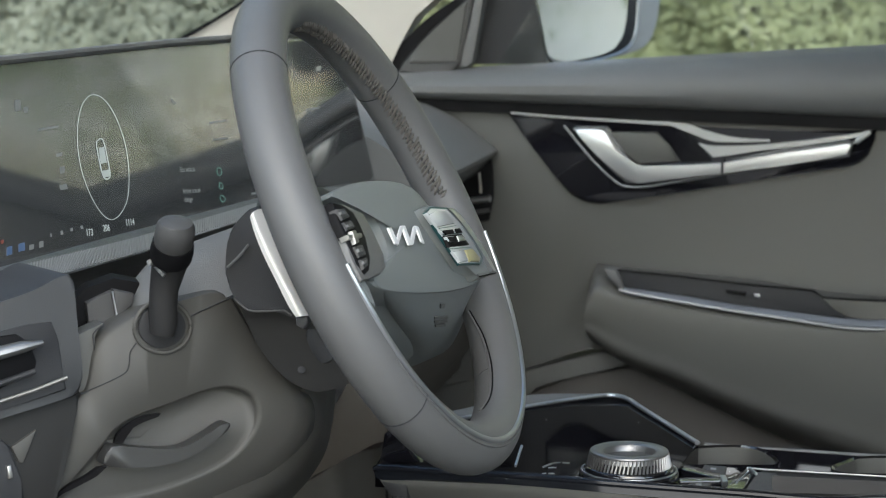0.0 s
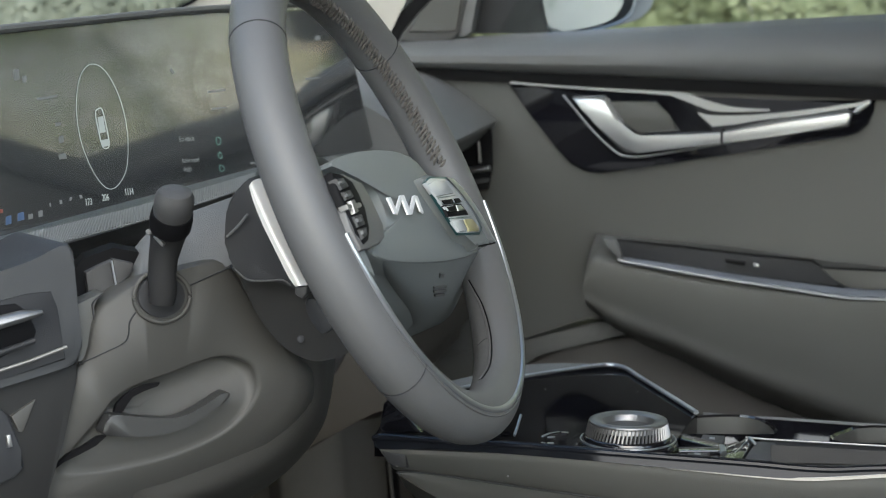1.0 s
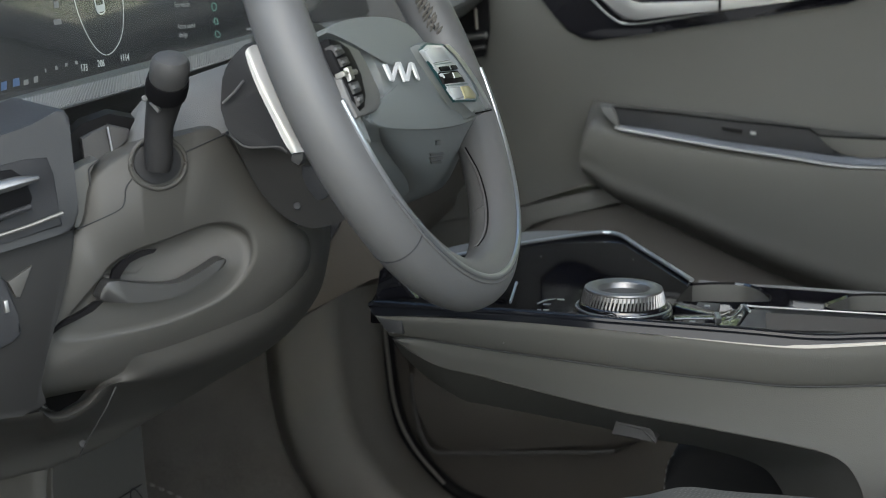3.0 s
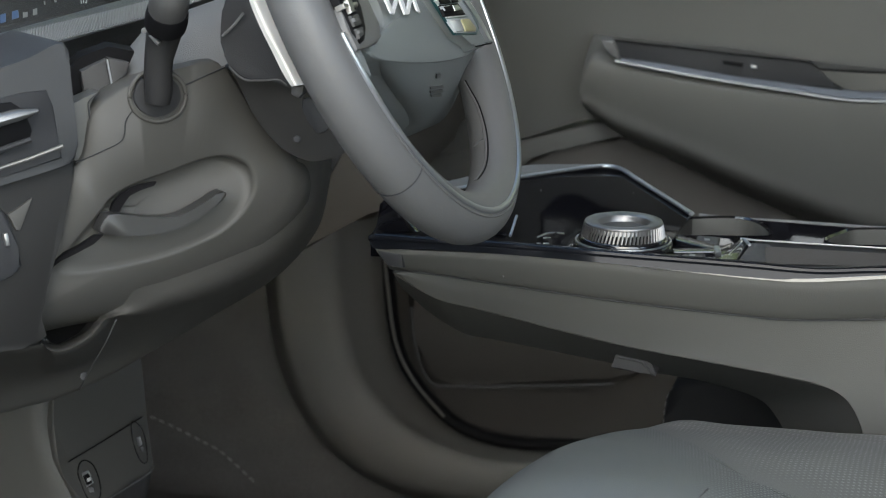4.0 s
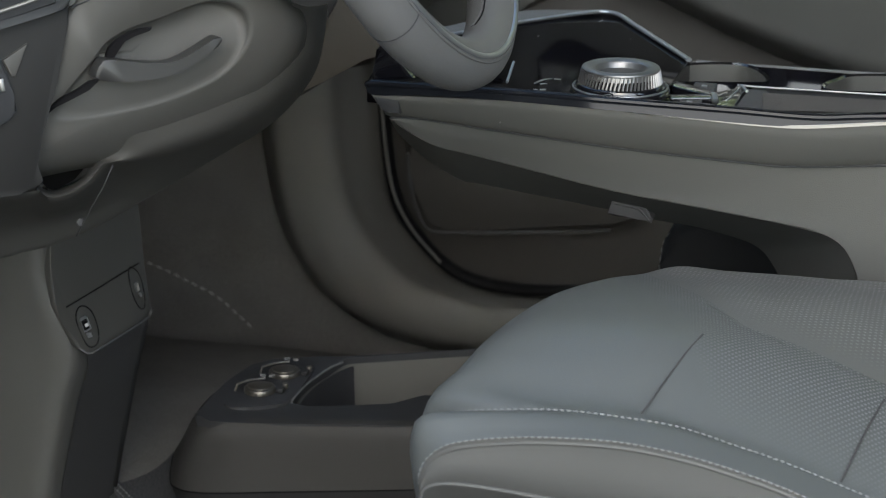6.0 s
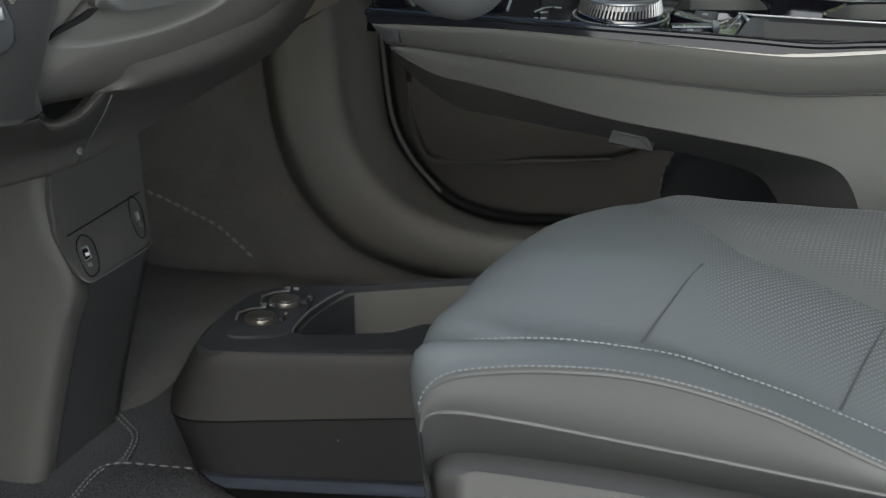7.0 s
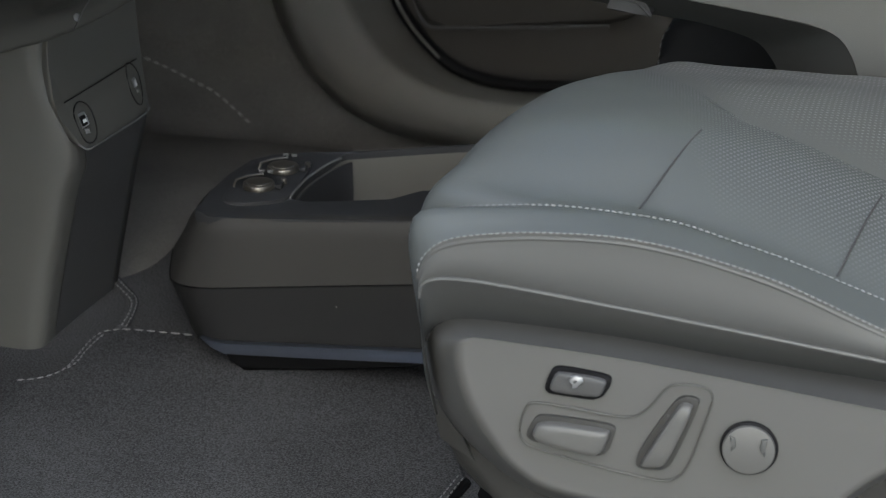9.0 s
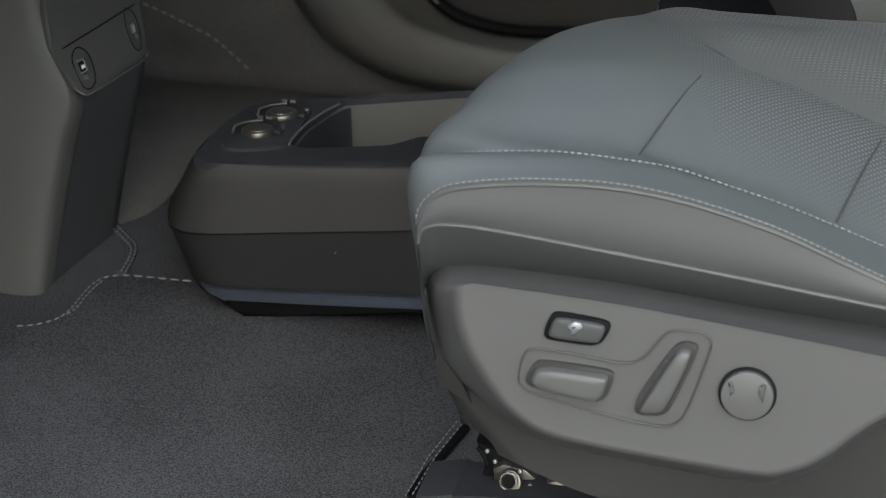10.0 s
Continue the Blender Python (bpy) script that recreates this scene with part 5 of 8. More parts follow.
left_pod = part("button_pod", slab([(0.0047, -0.5273, 1.011), (0.0061, -0.5048, 1.0079), (0.0105, -0.4762, 0.9989), (0.0161, -0.4729, 0.9873), (0.0227, -0.4791, 0.9736), (0.0266, -0.4805, 0.9654), (0.0275, -0.4921, 0.9637), (0.0267, -0.5245, 0.9652), (0.0265, -0.5367, 0.9657), (0.0199, -0.5379, 0.9793), (0.0106, -0.5312, 0.9987)], axis * -0.03, 0.003), LEATHER, wheel)
part("button_well", slab([(0.0056, -0.5279, 1.0114), (0.0072, -0.5112, 1.008), (0.0099, -0.4981, 1.0023), (0.0137, -0.4962, 0.9946), (0.0182, -0.4974, 0.9851), (0.0235, -0.5069, 0.9742), (0.026, -0.5189, 0.9691), (0.0264, -0.531, 0.9683), (0.0228, -0.5357, 0.9757), (0.0162, -0.534, 0.9895), (0.01, -0.5342, 1.0022)], axis * -0.01, 0.002), BLACK, left_pod)
for pts in ([(0.0094, -0.5319, 1.008), (0.0101, -0.518, 1.0066), (0.0127, -0.5149, 1.0011), (0.0127, -0.5313, 1.0012)], [(0.0134, -0.5312, 0.9998), (0.0137, -0.5157, 0.9992), (0.0158, -0.5148, 0.9947), (0.0156, -0.5307, 0.9951)], [(0.0202, -0.5324, 0.9856), (0.0207, -0.5159, 0.9847), (0.0235, -0.5174, 0.9788), (0.0233, -0.5323, 0.9793)], [(0.0239, -0.5332, 0.978), (0.0243, -0.5178, 0.9772), (0.0262, -0.5225, 0.9731), (0.0266, -0.5331, 0.9724)]):
    part("button", slab(pts, axis * -0.006, 0.0012), CHARCOAL, left_pod)
for pts in ([(0.0171, -0.5372, 0.9933), (0.0182, -0.5092, 0.9909), (0.0195, -0.51, 0.9883), (0.0184, -0.5369, 0.9906)], [(0.0173, -0.5279, 0.9944), (0.0175, -0.5196, 0.994), (0.0209, -0.5231, 0.9871), (0.0208, -0.5307, 0.9871)]):
    part("button", slab(pts, axis * -0.006, 0.0012), DULL, left_pod, "bright metal rocker")
for pts in ([(0.0118, -0.533, 1.0065), (0.0121, -0.5253, 1.0058), (0.0128, -0.5252, 1.0045), (0.0125, -0.5329, 1.0051)], [(0.0156, -0.5318, 0.9986), (0.0157, -0.5246, 0.9984), (0.0164, -0.5245, 0.997), (0.0163, -0.5316, 0.9973)], [(0.0225, -0.533, 0.9844), (0.0226, -0.5258, 0.9841), (0.0236, -0.5256, 0.982), (0.0234, -0.5338, 0.9825)], [(0.0259, -0.5343, 0.9773), (0.026, -0.5282, 0.977), (0.0268, -0.5285, 0.9754), (0.0267, -0.5347, 0.9756)]):
    part("button_symbol", slab(pts, axis * -0.002, 0), SOFT, left_pod)
part("pod_edge", slab([(0.0071, -0.5189, 0.9967), (0.0076, -0.5157, 0.9956), (0.0092, -0.5165, 0.9923), (0.0166, -0.5232, 0.977), (0.0231, -0.5239, 0.9636), (0.025, -0.518, 0.9596), (0.0308, -0.5215, 0.9477), (0.0285, -0.5289, 0.9523), (0.0183, -0.5319, 0.9736), (0.0108, -0.5273, 0.989)], axis * -0.012, 0.002), PAD, wheel, "grey spoke edge")
right_pod = part("button_pod", slab([(0.0206, -0.3596, 0.9875), (0.0205, -0.3428, 0.9877), (0.0241, -0.3038, 0.9803), (0.0299, -0.2863, 0.9683), (0.0384, -0.2728, 0.9507), (0.0491, -0.2571, 0.9285), (0.0473, -0.3027, 0.9322), (0.0451, -0.3073, 0.9368), (0.042, -0.3296, 0.9432), (0.0372, -0.3401, 0.9532), (0.0307, -0.3495, 0.9666), (0.0248, -0.3573, 0.979)], axis * -0.03, 0.003), PAD, wheel)
part("pod_outline", slab([(0.0233, -0.3659, 0.985), (0.0226, -0.3468, 0.9863), (0.0252, -0.3067, 0.981), (0.0309, -0.2907, 0.9693), (0.0393, -0.2772, 0.9517), (0.0443, -0.2773, 0.9415), (0.0453, -0.2897, 0.9393), (0.0418, -0.3427, 0.9467), (0.0371, -0.3484, 0.9563), (0.0304, -0.3565, 0.9702)], axis * -0.002, 0.0004), TEAL, right_pod, "dark teal outline of the buttons")
part("pod_plate", slab([(0.0246, -0.3663, 0.9847), (0.024, -0.351, 0.9858), (0.0264, -0.3138, 0.9808), (0.0317, -0.298, 0.9699), (0.0401, -0.2846, 0.9524), (0.0447, -0.2848, 0.943), (0.0455, -0.2944, 0.9412), (0.0424, -0.3419, 0.9478), (0.0381, -0.3475, 0.9566), (0.0314, -0.3557, 0.9705)], axis * -0.003, 0.0004), BUTTON, right_pod, "pale satin button plate")
for pts in ([(0.0338, -0.3568, 0.9718), (0.0349, -0.3328, 0.9694), (0.0362, -0.3332, 0.9668), (0.0352, -0.3546, 0.9689)], [(0.0352, -0.3254, 0.9688), (0.0357, -0.3151, 0.9678), (0.0372, -0.3126, 0.9648), (0.0365, -0.3257, 0.9661)], [(0.0361, -0.355, 0.967), (0.0372, -0.3323, 0.9647), (0.0386, -0.3333, 0.9618), (0.0377, -0.352, 0.9636)]):
    part("button_symbol", slab(pts, axis * -0.001, 0), BLACK, right_pod)
for pts, m in (([(0.0265, -0.3697, 0.984), (0.0267, -0.349, 0.9837), (0.028, -0.3241, 0.981), (0.0326, -0.3162, 0.9715), (0.0309, -0.3603, 0.975)], BUTTON), ([(0.0322, -0.3594, 0.9722), (0.0342, -0.3165, 0.9681), (0.0358, -0.3127, 0.9649), (0.0335, -0.3565, 0.9696)], BUTTON), ([(0.0342, -0.3544, 0.9682), (0.0364, -0.3118, 0.9636), (0.0404, -0.3046, 0.9552), (0.0377, -0.3561, 0.9609)], BLACK), ([(0.0355, -0.3567, 0.9678), (0.0364, -0.3367, 0.9658), (0.0378, -0.3377, 0.9629), (0.0372, -0.3536, 0.9643)], BUTTON), ([(0.037, -0.3286, 0.9647), (0.0375, -0.3169, 0.9635), (0.0396, -0.3116, 0.9593), (0.0388, -0.3295, 0.961)], CHROME),
               ([(0.0394, -0.3531, 0.9574), (0.0408, -0.3243, 0.9545), (0.0444, -0.3261, 0.9471), (0.0433, -0.3462, 0.9493)], BUTTON), ([(0.0411, -0.3202, 0.9539), (0.0422, -0.3014, 0.9517), (0.0457, -0.2935, 0.9443), (0.0465, -0.2989, 0.9427), (0.0448, -0.3226, 0.9462)], AMBER)):
    part("button", slab(pts, axis * -0.0022, 0.0005), m, right_pod)
for pts in ([(0.0309, -0.3569, 0.9732), (0.0327, -0.3133, 0.9694)], [(0.0331, -0.3532, 0.9685), (0.0354, -0.3091, 0.9638)], [(0.0377, -0.3543, 0.9591), (0.0408, -0.2988, 0.9527)], [(0.0265, -0.338, 0.9823), (0.031, -0.3356, 0.9728)]):
    part("button_joint", tube(pts, 0.0003, 5), TEAL, right_pod)
part("pod_edge", strip([(0.0267, -0.3116, 0.9813), (0.0322, -0.2964, 0.9701), (0.0409, -0.2808, 0.9519), (0.0504, -0.2712, 0.9323)], [(0.0264, -0.2925, 0.9785), (0.0319, -0.277, 0.9671), (0.0405, -0.2633, 0.9494), (0.0501, -0.2578, 0.9294)], 6, axis * -0.006), SILVER, right_pod, "satin metal edge")
part("spoke_gap", tube([(0.0474, -0.3032, 0.9327), (0.0495, -0.2589, 0.9284)], 0.0006, 5), BLACK, right_pod)
part("spoke", slab(shrunk([(-0.0135, -0.2952, 0.9888), (-0.0021, -0.1854, 0.9651), (0.0127, -0.1328, 0.9345), (0.0255, -0.1293, 0.908), (0.0307, -0.2165, 0.8971), (0.018, -0.4209, 0.9235), (0.0019, -0.4723, 0.9569), (-0.0124, -0.4572, 0.9865), (-0.0189, -0.4227, 1)], 0.66, axis * -0.045), axis * -0.03, 0.008), DARK, wheel, "dark spoke plate behind the hub")

# ---- steering column ----
col = thing("steering_column", "grey plastic steering column with stalk and metal paddle", "steering column", (-0.1, -0.37, 0.9))
sh = [(-0.0934, -0.43, 0.9694), (-0.0824, -0.43, 0.9846), (-0.0669, -0.43, 0.9954), (-0.0179, -0.43, 0.9535), (-0.003, -0.43, 0.9021), (-0.0046, -0.43, 0.8849), (-0.01, -0.43, 0.8809), (-0.0211, -0.43, 0.8758), (-0.0326, -0.43, 0.873), (-0.0407, -0.43, 0.8741), (-0.0537, -0.43, 0.8795), (-0.0659, -0.43, 0.8911), (-0.0765, -0.43, 0.9064), (-0.0833, -0.43, 0.9227), (-0.0938, -0.43, 0.9433)]
part("shroud", slab(eased(sh), (0, 0.13, 0), 0.01, 4), SHROUD, col, "dark column shroud", smooth=80)
sp = [(-0.0866, -0.448, 0.9785), (-0.078, -0.448, 0.9897), (-0.0711, -0.448, 0.995), (-0.0637, -0.448, 0.988), (-0.0527, -0.448, 0.9602), (-0.035, -0.448, 0.926), (-0.0388, -0.448, 0.9222), (-0.0509, -0.448, 0.9291), (-0.0744, -0.448, 0.9285), (-0.082, -0.448, 0.9345), (-0.0887, -0.448, 0.9479), (-0.0892, -0.448, 0.9608)]
part("switch_housing", slab(sp, (0, 0.03, 0), 0.006, 3, round_n=3), DARK, col, "dark stalk switch housing")
# Light grey tube paints the highlight line on the dark housing.
part("housing_highlight", tube(curve([(-0.0868, -0.452, 0.957), (-0.0787, -0.452, 0.9647), (-0.0725, -0.452, 0.9722)], 4), 0.0009, 6), SOFT, col)
part("lower_line", tube(curve([(-0.0829, -0.452, 0.9373), (-0.0731, -0.452, 0.9296), (-0.0602, -0.452, 0.9294), (-0.0496, -0.452, 0.9302), (-0.0444, -0.452, 0.9271)], 4), 0.0007, 6), CHARCOAL, col)
part("paddle", surface([[(-0.0668, -0.466, 0.9922), (-0.0639, -0.466, 0.9822), (-0.0581, -0.466, 0.9679), (-0.0493, -0.466, 0.9505), (-0.042, -0.466, 0.9362), (-0.0369, -0.466, 0.9288)], [(-0.0647, -0.4665, 0.9952), (-0.0615, -0.4665, 0.9859), (-0.0553, -0.4665, 0.9717), (-0.0469, -0.4665, 0.9553), (-0.0392, -0.4665, 0.9415), (-0.0333, -0.4665, 0.9297)], [(-0.0631, -0.462, 0.9965), (-0.0599, -0.462, 0.9901), (-0.0533, -0.462, 0.9751), (-0.046, -0.462, 0.9608), (-0.0383, -0.462, 0.9462), (-0.0298, -0.462, 0.9295)]], 24, 6, (0.003, 0.006, 0)), PADDLE, col, "bright metal shift paddle", smooth=80)
part("paddle_tip", slab([(-0.0384, -0.462, 0.928), (-0.0298, -0.462, 0.9295), (-0.0306, -0.462, 0.9236), (-0.0337, -0.462, 0.9202), (-0.0389, -0.462, 0.9229)], (0, 0.008, 0), 0.002), CHARCOAL, col)
# Slightly lighter plate stands in for a grey reflection on the shroud.
part("shroud_reflection", slab(eased([(-0.0413, -0.4315, 0.9149), (-0.0329, -0.4315, 0.916), (-0.0201, -0.4315, 0.8964), (-0.0309, -0.4315, 0.8903), (-0.0399, -0.4315, 0.9053)]), (0, 0.004, 0), 0.0015, 2), DARK, col)
part("screw_cover", disc((-0.0441, -0.431, 0.8877), (0.3, -1, 0.3), 0.0026, 0.001, 14, 0.0006), DARK, col)

# indicator stalk
stalk = part("stalk", tube([(-0.129, -0.46, 0.9131), (-0.128, -0.46, 0.9206), (-0.1282, -0.46, 0.9317), (-0.1272, -0.46, 0.9428), (-0.1246, -0.46, 0.9539), (-0.1229, -0.46, 0.9614), (-0.1216, -0.46, 0.9669)], [0.008, 0.0092, 0.0092, 0.0094, 0.0108, 0.012, 0.0124], 20, up=(1, 0, 0)), TRAYLOW, col, "black indicator stalk")
part("stalk_grip", tube([(-0.117, -0.474, 0.9665), (-0.1147, -0.478, 0.9715), (-0.1127, -0.481, 0.9764)], [0.0134, 0.0138, 0.0132], 24, up=(1, 0, 0)), BLACK, stalk)
part("stalk_knob", tube([(-0.1139, -0.479, 0.9746), (-0.1116, -0.483, 0.9788), (-0.1093, -0.487, 0.9838), (-0.1081, -0.489, 0.9876), (-0.1073, -0.49, 0.9906), (-0.1071, -0.4905, 0.9925)], [0.0121, 0.0126, 0.0126, 0.0122, 0.0104, 0.004], 28, up=(1, 0, 0)), CHARCOAL, stalk, "rounded dark end knob of the stalk")
part("stalk_mark", slab([(-0.1206, -0.481, 0.9645), (-0.1142, -0.481, 0.9626), (-0.1059, -0.481, 0.9643), (-0.1074, -0.481, 0.9614), (-0.115, -0.481, 0.9608)], (0, 0.003, 0), 0.0005), SOFT, stalk)
part("stalk_mark", slab([(-0.1267, -0.48, 0.9598), (-0.1237, -0.48, 0.9599), (-0.1192, -0.48, 0.9557), (-0.1208, -0.48, 0.9535)], (0, 0.003, 0), 0.0005), SOFT, stalk)
part("stalk_tab", disc((-0.1296, -0.478, 0.9627), (0.2, -1, 0.1), 0.002, 0.003, 12, 0.0006), SOFT, stalk)
part("stalk_ring", tube(curve([(-0.132, -0.4494, 0.9338), (-0.1207, -0.4412, 0.9258), (-0.1169, -0.4394, 0.9144), (-0.1211, -0.4438, 0.9034), (-0.1316, -0.4526, 0.8993), (-0.1422, -0.4604, 0.9051), (-0.1468, -0.4629, 0.9166), (-0.143, -0.4587, 0.9286)], 5, True), 0.0016, 10, True), KNEE, col, "collar round the stalk")
part("stalk_boot", slab([(-0.1319, -0.4499, 0.9313), (-0.1224, -0.4431, 0.9246), (-0.119, -0.4414, 0.9147), (-0.1225, -0.4451, 0.9058), (-0.1315, -0.4527, 0.9019), (-0.1403, -0.4591, 0.9069), (-0.1443, -0.4613, 0.9164), (-0.1411, -0.4577, 0.9267)], (-0.006, 0.004, 0), 0.001, round_n=3), DARK, col)

part("upper_cover", strip([(-0.1767, -0.4469, 0.915), (-0.1677, -0.4391, 0.9208), (-0.1599, -0.4319, 0.9305), (-0.1534, -0.4253, 0.9448), (-0.1419, -0.4148, 0.9581), (-0.121, -0.3972, 0.9669), (-0.0943, -0.3751, 0.9763)], [(-0.1638, -0.474, 0.91), (-0.1537, -0.4663, 0.9075), (-0.1436, -0.4576, 0.9138), (-0.1329, -0.4486, 0.9179), (-0.1184, -0.4367, 0.922), (-0.1043, -0.4249, 0.9285), (-0.0896, -0.4124, 0.9361)], 6, (-0.012, 0.015, -0.004)), SOFT, col, "smooth grey column cover", smooth=80)

# ---- lower dash ----
LEVER = material("satin_lever", (0.03, 0.03, 0.03), 0.33, grain=0.1, grain_scale=1500, stain=0.1)
knee = thing("knee_panel", "moulded warm grey lower dash panel with release lever", "dash panel", (-0.2, -0.45, 0.75))
KN = Vector((0.62, -0.78, 0.08)).normalized()
# outer edge, face edge, dished pocket edge and pocket floor run point by point
o = [(-0.1821, -0.4947, 0.8659), (-0.1723, -0.4852, 0.8822), (-0.1684, -0.4794, 0.908), (-0.1579, -0.4699, 0.9196), (-0.1434, -0.4523, 0.9284), (-0.123, -0.4328, 0.9353), (-0.0996, -0.4142, 0.9363), (-0.0814, -0.4065, 0.9076), (-0.0604, -0.3968, 0.8767), (-0.044, -0.386, 0.8551), (-0.0487, -0.3814, 0.8264), (-0.0722, -0.39, 0.7971), (-0.1054, -0.4103, 0.7772), (-0.1482, -0.4419, 0.7648), (-0.184, -0.4716, 0.7607), (-0.2091, -0.4967, 0.7622), (-0.2029, -0.5029, 0.7955), (-0.1925, -0.4994, 0.8216)]
f = [(-0.1792, -0.4924, 0.8648), (-0.1705, -0.484, 0.8798), (-0.166, -0.4778, 0.9048), (-0.1555, -0.4682, 0.9169), (-0.1407, -0.4555, 0.9261), (-0.1202, -0.4386, 0.9326), (-0.1, -0.4225, 0.9331), (-0.0842, -0.4126, 0.9063), (-0.0667, -0.4019, 0.8759), (-0.0594, -0.3983, 0.8539), (-0.0652, -0.3982, 0.8337), (-0.0874, -0.4098, 0.8136), (-0.1156, -0.4283, 0.7986), (-0.1518, -0.4547, 0.786), (-0.1816, -0.4781, 0.7788), (-0.2026, -0.4996, 0.7787), (-0.1994, -0.5001, 0.795), (-0.189, -0.4966, 0.8211)]
p = [(-0.1639, -0.4803, 0.8412), (-0.1606, -0.4784, 0.8455), (-0.1561, -0.4754, 0.8518), (-0.1484, -0.4687, 0.8575), (-0.1376, -0.4597, 0.8618), (-0.1262, -0.4502, 0.8653), (-0.114, -0.4401, 0.8699), (-0.103, -0.4311, 0.8724), (-0.093, -0.4233, 0.8716), (-0.083, -0.4159, 0.8649), (-0.0797, -0.4144, 0.8539), (-0.0819, -0.4154, 0.8424), (-0.0902, -0.4198, 0.8294), (-0.1033, -0.4284, 0.8187), (-0.1287, -0.4468, 0.8086), (-0.1535, -0.4655, 0.8041), (-0.1775, -0.4842, 0.8028), (-0.1877, -0.4933, 0.8091)]
mid = [Vector(a).lerp(Vector(b), 0.5) + KN * -0.0035 for a, b in zip(o, f)]
drop = [0.005, 0.008, 0.010, 0.011, 0.012, 0.012, 0.012, 0.012, 0.011, 0.009, 0.006, 0.003, 0.0015, 0.001, 0.001, 0.001, 0.001, 0.002]
heart = sum((Vector(v) for v in p), Vector()) / len(p)


def sunk(inset, share):
    return [Vector(v).lerp(heart, inset) - KN * (d * share) for v, d in zip(p, drop)]


part("panel", rounded([shifted(o, KN * -0.06), shifted(o, KN * -0.03), shifted(o, KN * -0.014), mid, f, sunk(-0.06, 0.0), sunk(-0.012, 0.08), sunk(0.004, 0.45), sunk(0.03, 0.9), sunk(0.12, 1.0), sunk(0.55, 1.0)], 4), KNEE, knee, smooth=75)
part("lever_gap", slab([(-0.1576, -0.4745, 0.8425), (-0.1559, -0.4745, 0.8482), (-0.15, -0.4745, 0.8542), (-0.1429, -0.4745, 0.859), (-0.1343, -0.4745, 0.8624), (-0.1255, -0.4745, 0.864), (-0.1274, -0.4745, 0.8616), (-0.1371, -0.4745, 0.8578), (-0.1445, -0.4745, 0.8537), (-0.1485, -0.4745, 0.8482), (-0.1521, -0.4745, 0.8428)], KN * -0.004, 0), BLACK, knee, "dark gap behind the lever")
part("lever_gap", slab([(-0.1901, -0.497, 0.8121), (-0.1814, -0.497, 0.8182), (-0.1696, -0.497, 0.8248), (-0.1598, -0.497, 0.8317), (-0.1541, -0.497, 0.8328), (-0.1611, -0.497, 0.8261), (-0.1736, -0.497, 0.819), (-0.1846, -0.497, 0.8132), (-0.1894, -0.497, 0.8092)], KN * -0.006, 0), BLACK, knee)
lev = [(-0.1607, -0.4868, 0.8386), (-0.1577, -0.4839, 0.8441), (-0.1512, -0.4788, 0.8429), (-0.1375, -0.4683, 0.8394), (-0.1248, -0.4584, 0.8375), (-0.1175, -0.4525, 0.8388), (-0.1083, -0.4447, 0.844), (-0.0973, -0.4351, 0.8517), (-0.0942, -0.4328, 0.8506), (-0.0948, -0.4336, 0.8469), (-0.1034, -0.4412, 0.8397), (-0.1126, -0.4491, 0.8334), (-0.1205, -0.4558, 0.8292), (-0.135, -0.4676, 0.8273), (-0.1512, -0.4803, 0.8286), (-0.163, -0.4894, 0.8316)]
part("lever", slab(eased(shifted(lev, KN * 0.006)), KN * -0.014, 0.005, 4), LEVER, knee, "grey column adjustment lever", smooth=80)
part("seam", tube(curve([(-0.1753, -0.4883, 0.877), (-0.1636, -0.4785, 0.8819), (-0.1524, -0.469, 0.8876), (-0.1497, -0.4664, 0.8928), (-0.1492, -0.4652, 0.9011), (-0.146, -0.462, 0.907)], 5), 0.0005, 6), DARK, knee)
part("seam_edge", tube(curve([(-0.1646, -0.4713, 0.9205), (-0.1696, -0.4758, 0.9152), (-0.1698, -0.4765, 0.9101), (-0.1685, -0.4764, 0.9009), (-0.1658, -0.4751, 0.8922), (-0.1639, -0.4744, 0.8844), (-0.1736, -0.4827, 0.8793)], 5), 0.0005, 6), DARK, knee)
part("column_seam", tube([(-0.1197, -0.44, 0.9204), (-0.1094, -0.4313, 0.9253), (-0.0956, -0.4197, 0.9315)], 0.0006, 6), DARK, knee)
outline_ba = [(-0.282, -0.5285, 0.7696), (-0.2357, -0.493, 0.7648), (-0.2238, -0.4839, 0.7645), (-0.2111, -0.4776, 0.7533), (-0.2087, -0.476, 0.7499), (-0.2047, -0.4733, 0.7471), (-0.1948, -0.4654, 0.7485), (-0.1843, -0.4565, 0.7553), (-0.1727, -0.4536, 0.7685), (-0.1545, -0.4545, 0.7835), (-0.1385, -0.443, 0.7895), (-0.1035, -0.4175, 0.8055), (-0.082, -0.4035, 0.8205), (-0.0665, -0.3955, 0.837), (-0.0612, -0.3955, 0.8539), (-0.062, -0.396, 0.866)]
outline_bb = [(-0.272, -0.5405, 0.7576), (-0.2257, -0.505, 0.7528), (-0.2138, -0.4959, 0.7525), (-0.2031, -0.4876, 0.7523), (-0.2007, -0.486, 0.7489), (-0.1967, -0.4833, 0.7461), (-0.1868, -0.4754, 0.7475), (-0.1763, -0.4665, 0.7543), (-0.1687, -0.4596, 0.7645), (-0.1635, -0.4554, 0.766), (-0.1478, -0.443, 0.7675), (-0.1057, -0.4091, 0.7793), (-0.0743, -0.3829, 0.7975), (-0.0551, -0.3652, 0.8239), (-0.0512, -0.3598, 0.8469), (-0.0511, -0.3583, 0.8612)]
